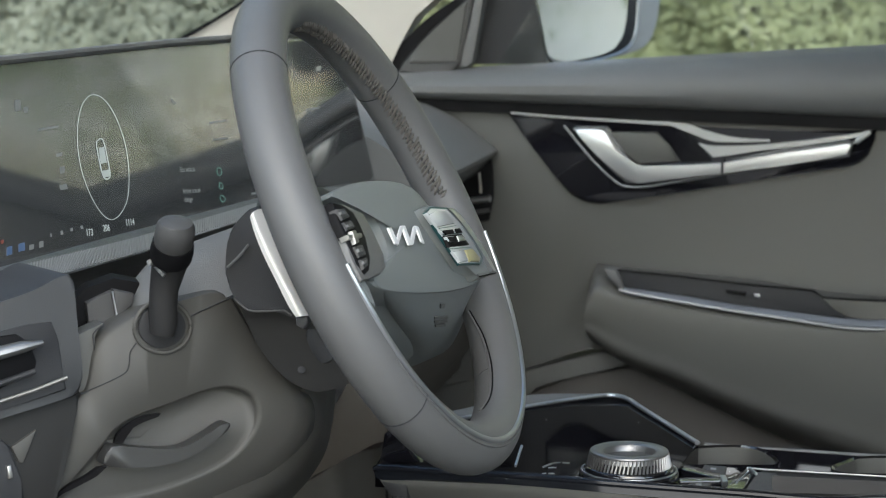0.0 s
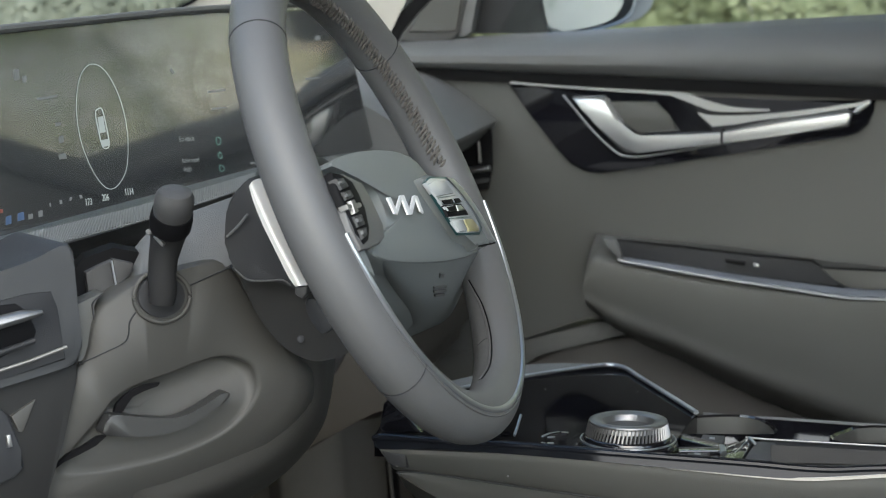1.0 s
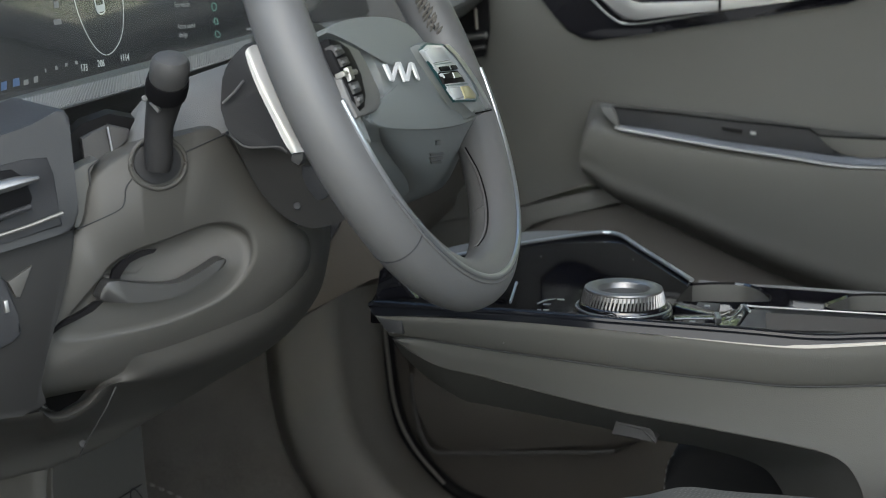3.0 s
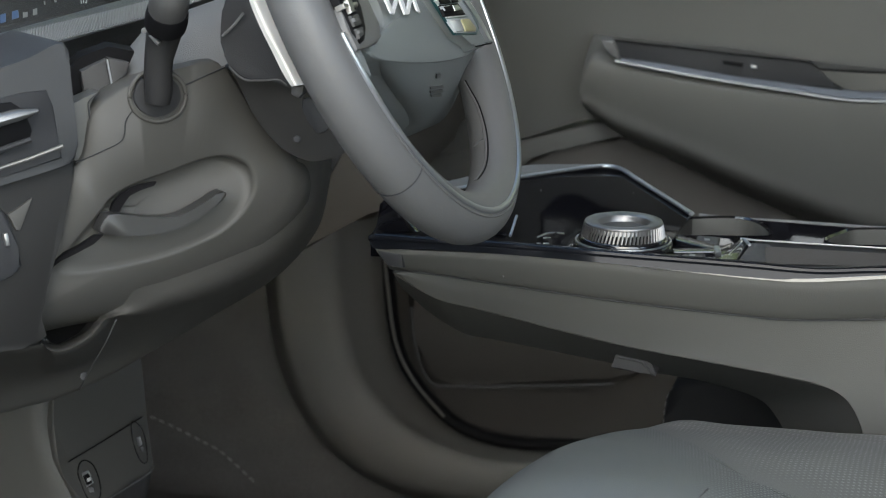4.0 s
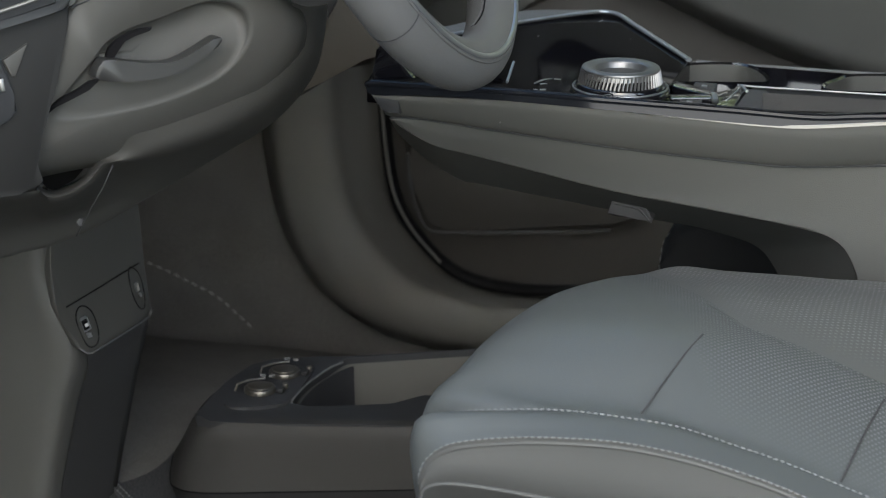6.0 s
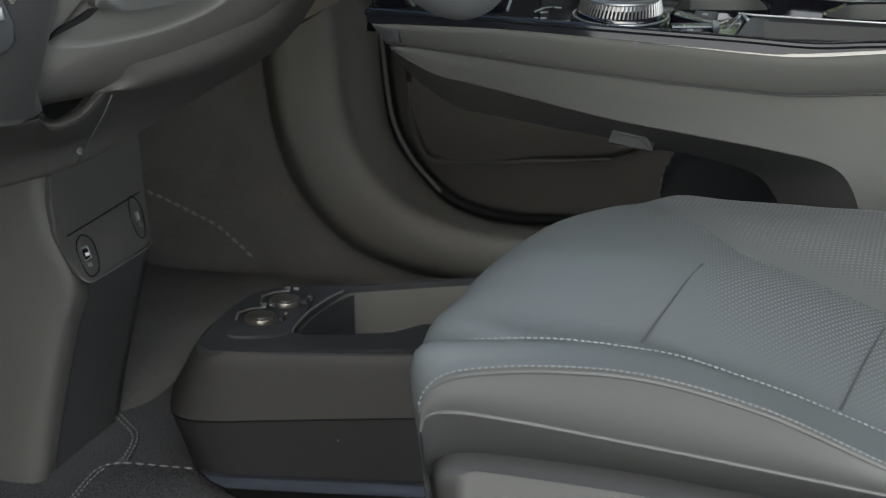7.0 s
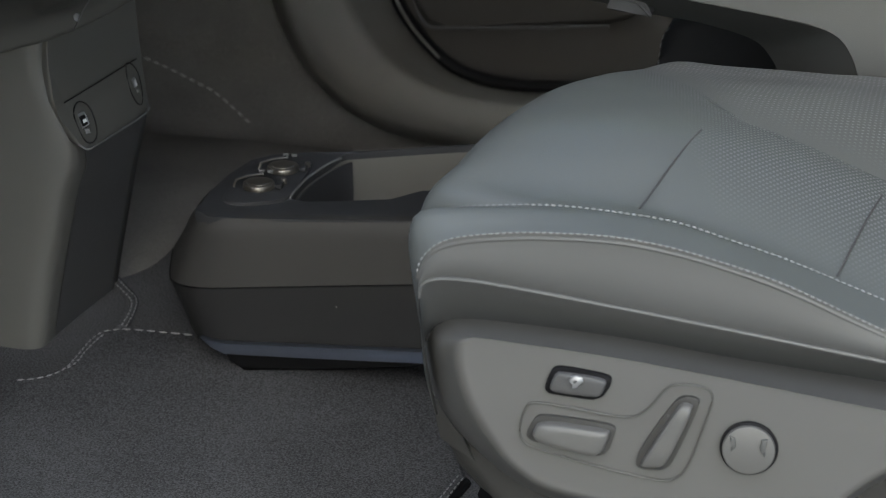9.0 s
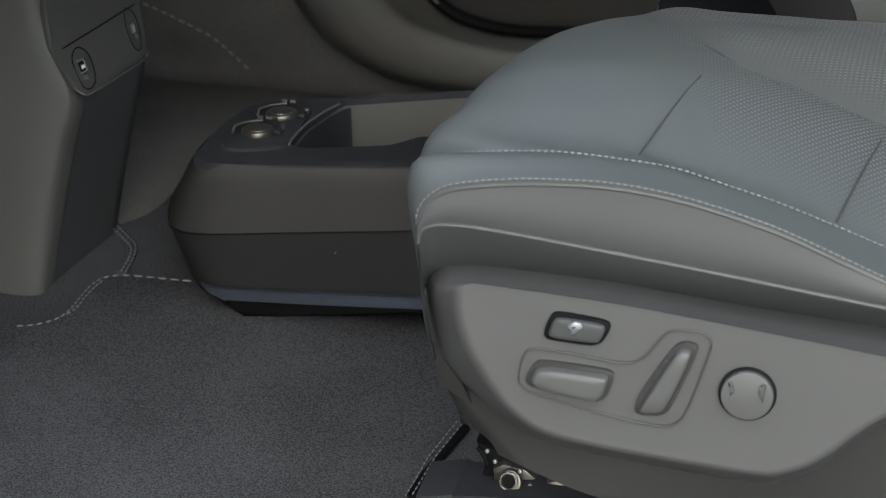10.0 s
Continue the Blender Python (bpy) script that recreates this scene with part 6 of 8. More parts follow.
outline_bc = [(-0.2915, -0.5029, 0.7335), (-0.2433, -0.4671, 0.7287), (-0.2311, -0.4579, 0.7282), (-0.22, -0.4496, 0.7274), (-0.2174, -0.4479, 0.7254), (-0.2124, -0.4443, 0.7239), (-0.2018, -0.436, 0.7262), (-0.19, -0.4262, 0.7338), (-0.1811, -0.4188, 0.7418), (-0.1741, -0.4132, 0.7447), (-0.16, -0.4023, 0.7467), (-0.1158, -0.3675, 0.7595), (-0.0826, -0.3404, 0.7791), (-0.0627, -0.3224, 0.8079), (-0.0584, -0.3165, 0.834), (-0.058, -0.3144, 0.8519)]
outline_bd = [(-0.3078, -0.4723, 0.7056), (-0.2585, -0.4351, 0.7025), (-0.246, -0.4255, 0.7037), (-0.2352, -0.4171, 0.706), (-0.2301, -0.4131, 0.7067), (-0.2237, -0.4081, 0.7081), (-0.2109, -0.398, 0.7118), (-0.2012, -0.3904, 0.7143), (-0.1915, -0.3826, 0.7176), (-0.1843, -0.3769, 0.7202), (-0.1733, -0.368, 0.7237), (-0.1314, -0.3344, 0.7397), (-0.0961, -0.3053, 0.761), (-0.0735, -0.2852, 0.7903), (-0.067, -0.2774, 0.8188), (-0.0661, -0.2742, 0.8434)]
outline_be = [(-0.3146, -0.4606, 0.6812), (-0.2652, -0.422, 0.6798), (-0.2526, -0.4119, 0.6817), (-0.2418, -0.4033, 0.683), (-0.2366, -0.3992, 0.6838), (-0.2303, -0.394, 0.6859), (-0.2174, -0.3834, 0.6902), (-0.2077, -0.3754, 0.6943), (-0.1979, -0.3672, 0.6992), (-0.1927, -0.3628, 0.7021), (-0.1875, -0.3584, 0.7049), (-0.1476, -0.3247, 0.7275), (-0.1124, -0.2945, 0.7521), (-0.0863, -0.2712, 0.7803), (-0.0735, -0.2578, 0.8121), (-0.0711, -0.2532, 0.8388)]
part("lower_cover", surface([outline_ba, outline_bb, outline_bc, outline_bd, outline_be], 90, 6, (-0.008, 0.028, -0.006)), UNDERSIDE, knee, "underside of the dash, shade put into its colour", smooth=70)
part("end_cover", slab([(-0.0993, -0.3894, 0.875), (-0.0672, -0.3631, 0.8831), (-0.0512, -0.3521, 0.8659), (-0.0495, -0.3532, 0.8423), (-0.0544, -0.3594, 0.8194), (-0.0724, -0.3759, 0.7983), (-0.0986, -0.394, 0.825)], (-0.06, 0.06, 0), 0.01, 3), KNEE, knee)
# Side cover coloured near black for the shadow it lies in.
part("left_cover", slab([(-0.2574, -0.5597, 0.8652), (-0.2128, -0.5235, 0.8723), (-0.1731, -0.4912, 0.8797), (-0.1753, -0.4943, 0.8662), (-0.1809, -0.5024, 0.8305), (-0.1883, -0.5116, 0.7987), (-0.1911, -0.5158, 0.7791), (-0.1916, -0.5173, 0.7682), (-0.1904, -0.517, 0.7618), (-0.2008, -0.5254, 0.7612), (-0.2123, -0.5345, 0.7612), (-0.2573, -0.5699, 0.7651)], (-0.03, 0.03, 0), 0.004, 4), SHROUD, knee, "side of the lower dash, darkened for its shadow")
part("slot", slab([(-0.2238, -0.4661, 0.7556), (-0.2084, -0.4537, 0.7607), (-0.1874, -0.4375, 0.7661), (-0.185, -0.4361, 0.7634), (-0.1952, -0.4451, 0.7496), (-0.2083, -0.4555, 0.7419), (-0.2172, -0.4631, 0.7368), (-0.2229, -0.4668, 0.7412)], (-0.008, 0.02, 0), 0), SLOTDARK, knee, "black slot under the panel")
part("fastener", disc((-0.2004, -0.4284, 0.7135), (0.8, -0.6, 0.1), 0.003, 0.002, 14, 0.001), CHARCOAL, knee)
part("cover_seam", tube([(-0.1641, -0.455, 0.7635), (-0.1719, -0.4524, 0.7482), (-0.1974, -0.4298, 0.7134), (-0.2124, -0.4051, 0.6953)], 0.0006, 6), CHARCOAL, knee)
sw = part("release_switch", slab([(-0.2223, -0.538, 0.8542), (-0.211, -0.5291, 0.8543), (-0.207, -0.5264, 0.8495), (-0.2012, -0.5241, 0.8272), (-0.1994, -0.5238, 0.8161), (-0.2034, -0.5276, 0.8102), (-0.2108, -0.5338, 0.8069), (-0.2221, -0.543, 0.8049)], (-0.01, 0.01, 0), 0.002), DARK, knee, "dark hood release handle")
part("switch_mark", slab([(-0.2078, -0.5308, 0.838), (-0.2056, -0.5289, 0.8384), (-0.2044, -0.5288, 0.8304), (-0.2067, -0.5307, 0.8299)], (-0.004, 0.003, 0), 0.0006), DULL, sw)
part("plate", slab([(-0.2073, -0.5241, 0.8489), (-0.1947, -0.5132, 0.8582), (-0.2009, -0.5202, 0.8381), (-0.2032, -0.5219, 0.8384)], (-0.004, 0.003, 0), 0.001), KNEE, knee)

# ---- centre console ----
console = thing("centre_console", "floating grey centre console with gloss black top", "console", (0.2, 0, 0.6))
# touch panel, rising towards its far edge
pad_line = [(-0.0853, -0.0872, 0.739), (-0.0727, -0.0883, 0.739), (0.0079, -0.0928, 0.739), (0.0722, -0.0931, 0.739), (0.1537, -0.0965, 0.739), (0.1614, 0.0516, 0.739), (0.1191, 0.131, 0.739), (0.0917, 0.1822, 0.739), (0.0774, 0.2088, 0.739), (0.0628, 0.2182, 0.739), (0.0453, 0.2116, 0.739), (-0.0076, 0.1543, 0.739), (-0.0535, 0.1005, 0.739), (-0.1002, 0.0393, 0.739)]
part("touch_panel", slab(pad_line, (0, 0, -0.018), 0.0012), TOUCH, console, "gloss black touch panel")
part("far_frame", tube(curve([(-0.0598, 0.0829, 0.7405), (-0.0072, 0.1523, 0.7405), (0.0456, 0.2096, 0.7405), (0.0627, 0.2187, 0.7405), (0.0777, 0.2068, 0.7405), (0.0936, 0.1756, 0.7405), (0.1266, 0.1121, 0.7405), (0.1612, 0.045, 0.7405)], 6), 0.0026, 8, flat=0.7), SILVER, console, "satin edge of the touch panel")
part("far_deck", strip([(-0.0672, 0.0927, 0.739), (-0.0094, 0.1638, 0.739), (0.0445, 0.2165, 0.739), (0.0613, 0.2281, 0.739), (0.077, 0.2189, 0.739)], [(-0.0695, 0.1255, 0.739), (-0.0178, 0.2073, 0.739), (0.0425, 0.229, 0.739), (0.0601, 0.2356, 0.739), (0.0734, 0.2283, 0.739)], 6, (0, 0, -0.01)), SOFT, console, "grey deck behind the touch panel")
part("panel_joint", tube([*[(0.0306, -0.06, 0.7551)], *[(0.0334, -0.1, 0.7483)]], 0.0012, 6), SILVER, console)
part("front_tip", slab([(-0.0703, -0.118, 0.7721), (-0.0656, -0.118, 0.777), (-0.0573, -0.118, 0.7705), (-0.0387, -0.118, 0.7507), (-0.075, -0.118, 0.7449), (-0.0722, -0.118, 0.7558)], (0, 0.015, 0), 0.003), GLOSS, console)
# painted rim along the near edge
part("gloss_rim", strip([(-0.0733, -0.137, 0.7479), (-0.0677, -0.137, 0.7505), (-0.0218, -0.137, 0.7501), (0.0417, -0.137, 0.7499), (0.1307, -0.137, 0.7478), (0.218, -0.137, 0.7461), (0.278, -0.137, 0.7446), (0.3318, -0.137, 0.7489), (0.468, -0.137, 0.7559)], [(-0.0716, -0.14, 0.7441), (-0.0633, -0.14, 0.741), (-0.0211, -0.14, 0.7436), (0.0424, -0.14, 0.743), (0.1314, -0.14, 0.7404), (0.2187, -0.14, 0.7371), (0.2786, -0.14, 0.7365), (0.3323, -0.14, 0.7418), (0.4685, -0.14, 0.7481)], 6, (0, 0.012, 0)), RIMGLOSS, console, "gloss black rim")
# Two strips paint in what the gloss black rim reflects of the sky.
part("rim_sky_reflection", strip([(0.1188, -0.128, 0.7442), (0.1498, -0.128, 0.7434), (0.1937, -0.128, 0.7425), (0.2371, -0.128, 0.7421), (0.2758, -0.128, 0.7423), (0.3299, -0.128, 0.7466), (0.3849, -0.128, 0.7514)], [(0.1418, -0.1395, 0.7394), (0.1646, -0.1395, 0.7395), (0.1951, -0.1395, 0.7387), (0.2384, -0.1395, 0.7375), (0.2725, -0.1395, 0.7383), (0.3305, -0.1395, 0.7447), (0.385, -0.1395, 0.7508)], 6, (0, 0.004, -0.002)), RIMSKY, console, "lilac grey strip painting sky reflected in the rim")
part("rim_glint", strip([(0.1418, -0.1395, 0.7394), (0.1646, -0.1395, 0.7395), (0.1951, -0.1395, 0.7387), (0.2384, -0.1395, 0.7375), (0.2725, -0.1395, 0.7383), (0.3305, -0.1395, 0.7447), (0.385, -0.1395, 0.7508)], [(0.1473, -0.1405, 0.7391), (0.1692, -0.1405, 0.7383), (0.1953, -0.1405, 0.7372), (0.2385, -0.1405, 0.7355), (0.2727, -0.1405, 0.7359), (0.3307, -0.1405, 0.7423), (0.3852, -0.1405, 0.7484)], 6, (0, 0.004, 0)), EDGE, console, "bright strip painting a reflection along the rim")
part("rim_roll", tube(curve([(-0.0721, -0.138, 0.7473), (-0.0665, -0.138, 0.7504), (-0.0216, -0.138, 0.7499), (0.0419, -0.138, 0.7497), (0.1309, -0.138, 0.7476), (0.2181, -0.138, 0.7459), (0.2781, -0.138, 0.7444), (0.3318, -0.138, 0.7487), (0.4679, -0.138, 0.7562)], 6), 0.0026, 8), RIMGLOSS, console)
outline_bf = [(-0.0692, -0.1385, 0.743), (-0.0489, -0.1385, 0.7415), (0.0421, -0.1385, 0.7426), (0.1312, -0.1385, 0.7401), (0.2185, -0.1385, 0.7367), (0.2786, -0.1385, 0.7361), (0.3323, -0.1385, 0.7414), (0.4686, -0.1385, 0.7477)]
outline_bg = [(-0.0665, -0.1382, 0.7384), (-0.049, -0.1382, 0.7368), (0.0421, -0.1382, 0.7361), (0.1314, -0.1382, 0.7327), (0.2189, -0.1382, 0.7285), (0.279, -0.1382, 0.7272), (0.3328, -0.1382, 0.7325), (0.4693, -0.1382, 0.7398)]
outline_bh = [(-0.063, -0.134, 0.7312), (-0.0454, -0.134, 0.7295), (0.0415, -0.134, 0.7245), (0.1311, -0.134, 0.719), (0.2191, -0.134, 0.7144), (0.2751, -0.134, 0.7133), (0.3335, -0.134, 0.7191), (0.4705, -0.134, 0.7283)]
outline_bi = [(-0.0609, -0.128, 0.7252), (-0.0422, -0.128, 0.7217), (0.0403, -0.128, 0.7151), (0.1306, -0.128, 0.7077), (0.2189, -0.128, 0.7033), (0.271, -0.128, 0.7023), (0.334, -0.128, 0.7085), (0.4716, -0.128, 0.7181)]
outline_bj = [(-0.061, -0.12, 0.7203), (-0.0433, -0.12, 0.7168), (0.0388, -0.12, 0.7101), (0.1295, -0.12, 0.7027), (0.2183, -0.12, 0.6987), (0.2707, -0.12, 0.6978), (0.3339, -0.12, 0.704), (0.4722, -0.12, 0.7137)]
part("upper_side", surface([
    outline_bf,
    outline_bg,
    outline_bh,
    outline_bi,
    outline_bj,
], 60, 5, (0, 0.02, 0)), PLASTIC, console, "soft grey side band")
part("end_cap", slab([(-0.0672, -0.139, 0.7405), (-0.046, -0.139, 0.7381), (-0.0451, -0.139, 0.7262), (-0.058, -0.139, 0.7272), (-0.0636, -0.139, 0.7333)], (0, 0.01, 0), 0.002), DARK, console)
side_top = [(-0.0557, -0.1298, 0.7199), (-0.0371, -0.1298, 0.7211), (0.0409, -0.1299, 0.7145), (0.1308, -0.13, 0.7076), (0.2191, -0.1301, 0.7031), (0.2712, -0.1301, 0.7026), (0.3893, -0.1299, 0.7128), (0.47, -0.13, 0.702), (0.49, -0.132, 0.62), (0.49, -0.1336, 0.527)]
side_edge = [(-0.0557, -0.1297, 0.7199), (-0.0203, -0.1231, 0.6985), (0.0162, -0.12, 0.6912), (0.1216, -0.1215, 0.6716), (0.194, -0.1256, 0.6636), (0.2649, -0.1292, 0.6553), (0.2877, -0.1304, 0.6511), (0.3011, -0.1313, 0.6453), (0.3093, -0.1319, 0.6371), (0.3157, -0.1324, 0.6257), (0.32, -0.1327, 0.6123), (0.3232, -0.1329, 0.595), (0.3246, -0.133, 0.5767), (0.3283, -0.1333, 0.5393)]
part("lower_side", surface([side_top, [Vector(a).lerp(Vector(b), 0.5) + Vector((0, -0.001, 0)) for a, b in zip(even(curve(side_top, 8), 40), even(curve(side_edge, 8), 40))], side_edge], 90, 6, (0, 0.02, 0)), PLASTIC, console, "warm grey lower side", smooth=60)
part("side_seam", tube(shifted(curve(side_top[:7], 6), (0, -0.001, 0.0004)), 0.0007, 6), DARK, console, "dark seam between the side bands")
part("under_face", strip([(-0.0554, -0.1277, 0.718), (-0.0384, -0.1246, 0.707), (-0.0185, -0.1208, 0.6971), (0.0158, -0.1181, 0.6898), (0.1213, -0.1195, 0.6701), (0.1938, -0.1236, 0.6621), (0.2649, -0.1272, 0.6537), (0.2993, -0.1292, 0.6455), (0.3152, -0.1303, 0.6251), (0.3222, -0.1308, 0.5943), (0.3264, -0.1311, 0.5383)], [(-0.0731, -0.03, 0.6799), (-0.0505, -0.03, 0.6607), (-0.0195, -0.03, 0.6434), (0.0025, -0.03, 0.6405), (0.1087, -0.03, 0.6265), (0.1468, -0.03, 0.6205), (0.1846, -0.03, 0.6164), (0.2271, -0.03, 0.606), (0.2446, -0.03, 0.5906), (0.2546, -0.03, 0.5662), (0.2653, -0.03, 0.4945)], 6, (0, 0.01, 0.01)), PLASTIC, console, "shaded underside facet")
part("far_side", slab([(-0.0794, 0.11, 0.6723), (0.3258, 0.11, 0.6877), (0.39, 0.11, 0.6717), (0.3943, 0.11, 0.611), (0.1997, 0.11, 0.5862), (0.0976, 0.11, 0.6104), (-0.0267, 0.11, 0.6229)], (0, 0.01, 0), 0.003), CHARCOAL, console)
part("rear_support", box((0.31, -0.115, 0.3), (0.6, 0.11, 0.68), 0.02), CHARCOAL, console)
hook = part("bag_hook", slab([(0.113, -0.075, 0.6373), (0.1178, -0.075, 0.6511), (0.1419, -0.075, 0.6486), (0.1458, -0.075, 0.6398), (0.1511, -0.075, 0.6354), (0.1494, -0.075, 0.6309), (0.1432, -0.075, 0.6348), (0.1154, -0.075, 0.6356)], (0, 0.012, 0), 0.0015), CHARCOAL, console, "small dark bag hook")
part("hook_rib", tube([(0.1191, -0.077, 0.6466), (0.1386, -0.077, 0.6437), (0.1481, -0.077, 0.6343)], 0.001, 6), CHARCOAL, hook)

# rotary gear dial
DC = Vector((0.1208, -0.0762, 0.739))
dial = thing("gear_dial", "knurled metal rotary gear dial on the console", "gear dial", DC)
part("base_ring", disc(DC, (0, 0, 1), 0.0405, 0.005, 48, 0.0015, 0.039), GLOSS, dial, "gloss black base ring")
part("collar", disc(DC + Vector((0, 0, 0.005)), (0, 0, 1), 0.0368, 0.0045, 48, 0.0012, 0.0352), GLOSS, dial)
part("drum", skin(bmesh.new(), [[DC + Vector((r * math.cos(2 * math.pi * j / 64), r * math.sin(2 * math.pi * j / 64), z)) for j in range(64)] for r, z in ((0.0329, 0.0085), (0.0312, 0.0156))], caps=False), BLACK, dial)
for i in range(64):
    a = 2 * math.pi * i / 64
    p0, p1 = Vector((math.cos(a), math.sin(a), 0)), Vector((math.cos(a + 0.06), math.sin(a + 0.06), 0))
    part("knurl_rib", tube([DC + p0 * 0.0332 + Vector((0, 0, 0.0088)), DC + p1 * 0.031 + Vector((0, 0, 0.0192))], 0.0009, 5), DIALMETAL, dial)
prof = [(0.0315, 0.0153), (0.0308, 0.0188), (0.0314, 0.02), (0.0311, 0.0212), (0.0298, 0.0219), (0.024, 0.0217), (0.0212, 0.0205), (0.0198, 0.0182), (0.0192, 0.0155), (0.0192, 0.0155)]
rings = [[DC + Vector((r * math.cos(2 * math.pi * j / 56), r * math.sin(2 * math.pi * j / 56), z)) for j in range(56)] for r, z in prof[:-1]]
part("top_ring", skin(bmesh.new(), rings), DIALMETAL, dial, "satin metal top ring")

# Silver ring added in place of reflections on the gloss base.
part("base_glint", tube([DC + Vector((0.0378 * math.cos(2 * math.pi * j / 48), 0.0378 * math.sin(2 * math.pi * j / 48), 0.0056)) for j in range(48)], 0.0008, 6, True), SILVER, dial, "thin ring painting a glint round the base")
part("recess_floor", disc(DC + Vector((0, 0, 0.0152)), (0, 0, 1), 0.019, 0.0008, 40, 0.0002), CHARCOAL, dial)

# deck behind the dial: cup holders, buttons and tray
deck = part("rear_deck", slab([(0.151, 0.0078, 0.708), (0.3866, -0.0016, 0.708), (0.3853, 0.1536, 0.708), (0.3212, 0.1526, 0.708), (0.1559, 0.1688, 0.708), (0.1377, 0.1507, 0.708)], (0, 0, -0.006), 0.001), GLOSS, console, "gloss black rear deck")
part("deck_edge", tube(curve([(0.1594, 0.118, 0.722), (0.1912, 0.118, 0.7207), (0.2404, 0.118, 0.7206), (0.2891, 0.118, 0.7199), (0.3219, 0.118, 0.7198), (0.4319, 0.118, 0.7218)], 4), 0.002, 8), SOFT, console)
part("far_wall", strip([(0.1419, 0.115, 0.7176), (0.1617, 0.115, 0.7218), (0.2406, 0.115, 0.7208), (0.322, 0.115, 0.7195), (0.4319, 0.115, 0.721)], [(0.1427, 0.115, 0.695), (0.1626, 0.115, 0.6962), (0.2417, 0.115, 0.6949), (0.3234, 0.115, 0.6939), (0.4337, 0.115, 0.6957)], 4, (0, 0.006, 0)), GLOSS, deck)
part("near_wall", slab([(0.1641, -0.1, 0.734), (0.1604, -0.0713, 0.734), (0.2106, -0.0775, 0.734), (0.2731, -0.0839, 0.734), (0.3281, -0.063, 0.734), (0.4285, -0.0561, 0.734), (0.428, -0.0913, 0.734), (0.3293, -0.0949, 0.734)], (0, 0, -0.02), 0.001), GLOSS, deck)
part("button_plate", slab([(0.1516, -0.0729, 0.732), (0.1529, 0.0055, 0.732), (0.1981, 0.0007, 0.732), (0.2042, -0.0137, 0.732), (0.1968, -0.0729, 0.732)], (0, 0, -0.02), 0.002), GLOSS, deck)
for px in ([(0.1442, 0.0364, 0.733), (0.1566, 0.0522, 0.733), (0.1817, 0.0649, 0.733), (0.2058, 0.0645, 0.733), (0.2221, 0.0433, 0.733), (0.2304, 0.0126, 0.733), (0.2164, 0.0031, 0.733), (0.1844, -0.0029, 0.733), (0.1544, -0.0064, 0.733)], [(0.277, 0.0082, 0.733), (0.2883, 0.0351, 0.733), (0.2991, 0.0501, 0.733), (0.3383, 0.0599, 0.733), (0.3754, 0.0568, 0.733), (0.3804, 0.0143, 0.733), (0.3401, 0.0004, 0.733), (0.2907, -0.008, 0.733)]):
    c = sum((Vector(v) for v in px), Vector()) / len(px)
    well = part("cup_holder", rounded([shrunk(px, 1.06, (0, 0, -0.004)), shrunk(px, 1.04, (0, 0, 0.002)), px, shrunk(px, 0.97, (0, 0, -0.002))], 5, caps=False), GLOSS, console, "gloss black cup holder rim")
    part("cup_wall", rounded([shrunk(px, 0.97, (0, 0, 0.0005)), shrunk(px, 0.95, (0, 0, -0.03)), shrunk(px, 0.05, (0, 0, -0.031))], 5, caps=False), PLASTIC, well)
for key, sym in (([(0.1728, -0.0081, 0.735), (0.1916, -0.0095, 0.735), (0.1916, -0.0389, 0.735), (0.1735, -0.0415, 0.735)], [(0.1797, -0.0197, 0.7358), (0.1844, -0.0205, 0.7358), (0.1844, -0.0245, 0.7358), (0.1802, -0.0236, 0.7358)]), ([(0.1681, -0.064, 0.735), (0.1861, -0.0633, 0.735), (0.1838, -0.0826, 0.735), (0.1684, -0.0846, 0.735)], [(0.1741, -0.0733, 0.7358), (0.1787, -0.074, 0.7358), (0.1787, -0.0777, 0.7358), (0.1742, -0.077, 0.7358)])):
    b_ = part("button", slab(key, (0, 0, -0.004), 0.0008), CHARCOAL, deck, "dark grey key")
    part("symbol_bar", slab(sym, (0, 0, -0.002), 0), SILVER, b_)
part("key_bar", slab([(0.1526, -0.0147, 0.7368), (0.1587, -0.0152, 0.7368), (0.1954, -0.0454, 0.7368), (0.1937, -0.0592, 0.7368), (0.1889, -0.0566, 0.7368), (0.1575, -0.0353, 0.7368)], (0, 0, -0.005), 0.0014, 2), GLOSS, deck)
part("key_bar", slab([(0.1587, -0.0622, 0.7368), (0.1931, -0.0536, 0.7368), (0.193, -0.0651, 0.7368), (0.1617, -0.0748, 0.7368)], (0, 0, -0.005), 0.0012, 2), GLOSS, deck)
part("key_hinge", slab([(0.1908, -0.0495, 0.738), (0.1954, -0.0503, 0.738), (0.1988, -0.0685, 0.738), (0.1948, -0.0733, 0.738)], (0, 0, -0.005), 0.001), CHROME, deck)
tray_part = part("ridged_tray", slab([(0.2129, -0.0922, 0.736), (0.217, -0.0615, 0.736), (0.221, -0.0182, 0.736), (0.3264, -0.0229, 0.736), (0.4288, -0.0238, 0.736), (0.4281, -0.0711, 0.736), (0.3284, -0.0744, 0.736), (0.2738, -0.0952, 0.736)], (0, 0, -0.005), 0.0015), TRAYLOW, deck, "ridged rubber tray")
part("tray_corner", slab([(0.1987, -0.0929, 0.7385), (0.2081, -0.0278, 0.7385), (0.2174, -0.0294, 0.7385), (0.2135, -0.0984, 0.7385)], (0, 0, -0.007), 0.002, 2), GLOSS, deck)
part("corner_line", tube([(0.2062, -0.0801, 0.739), (0.2121, -0.0406, 0.739)], 0.0005, 6), SILVER, deck)
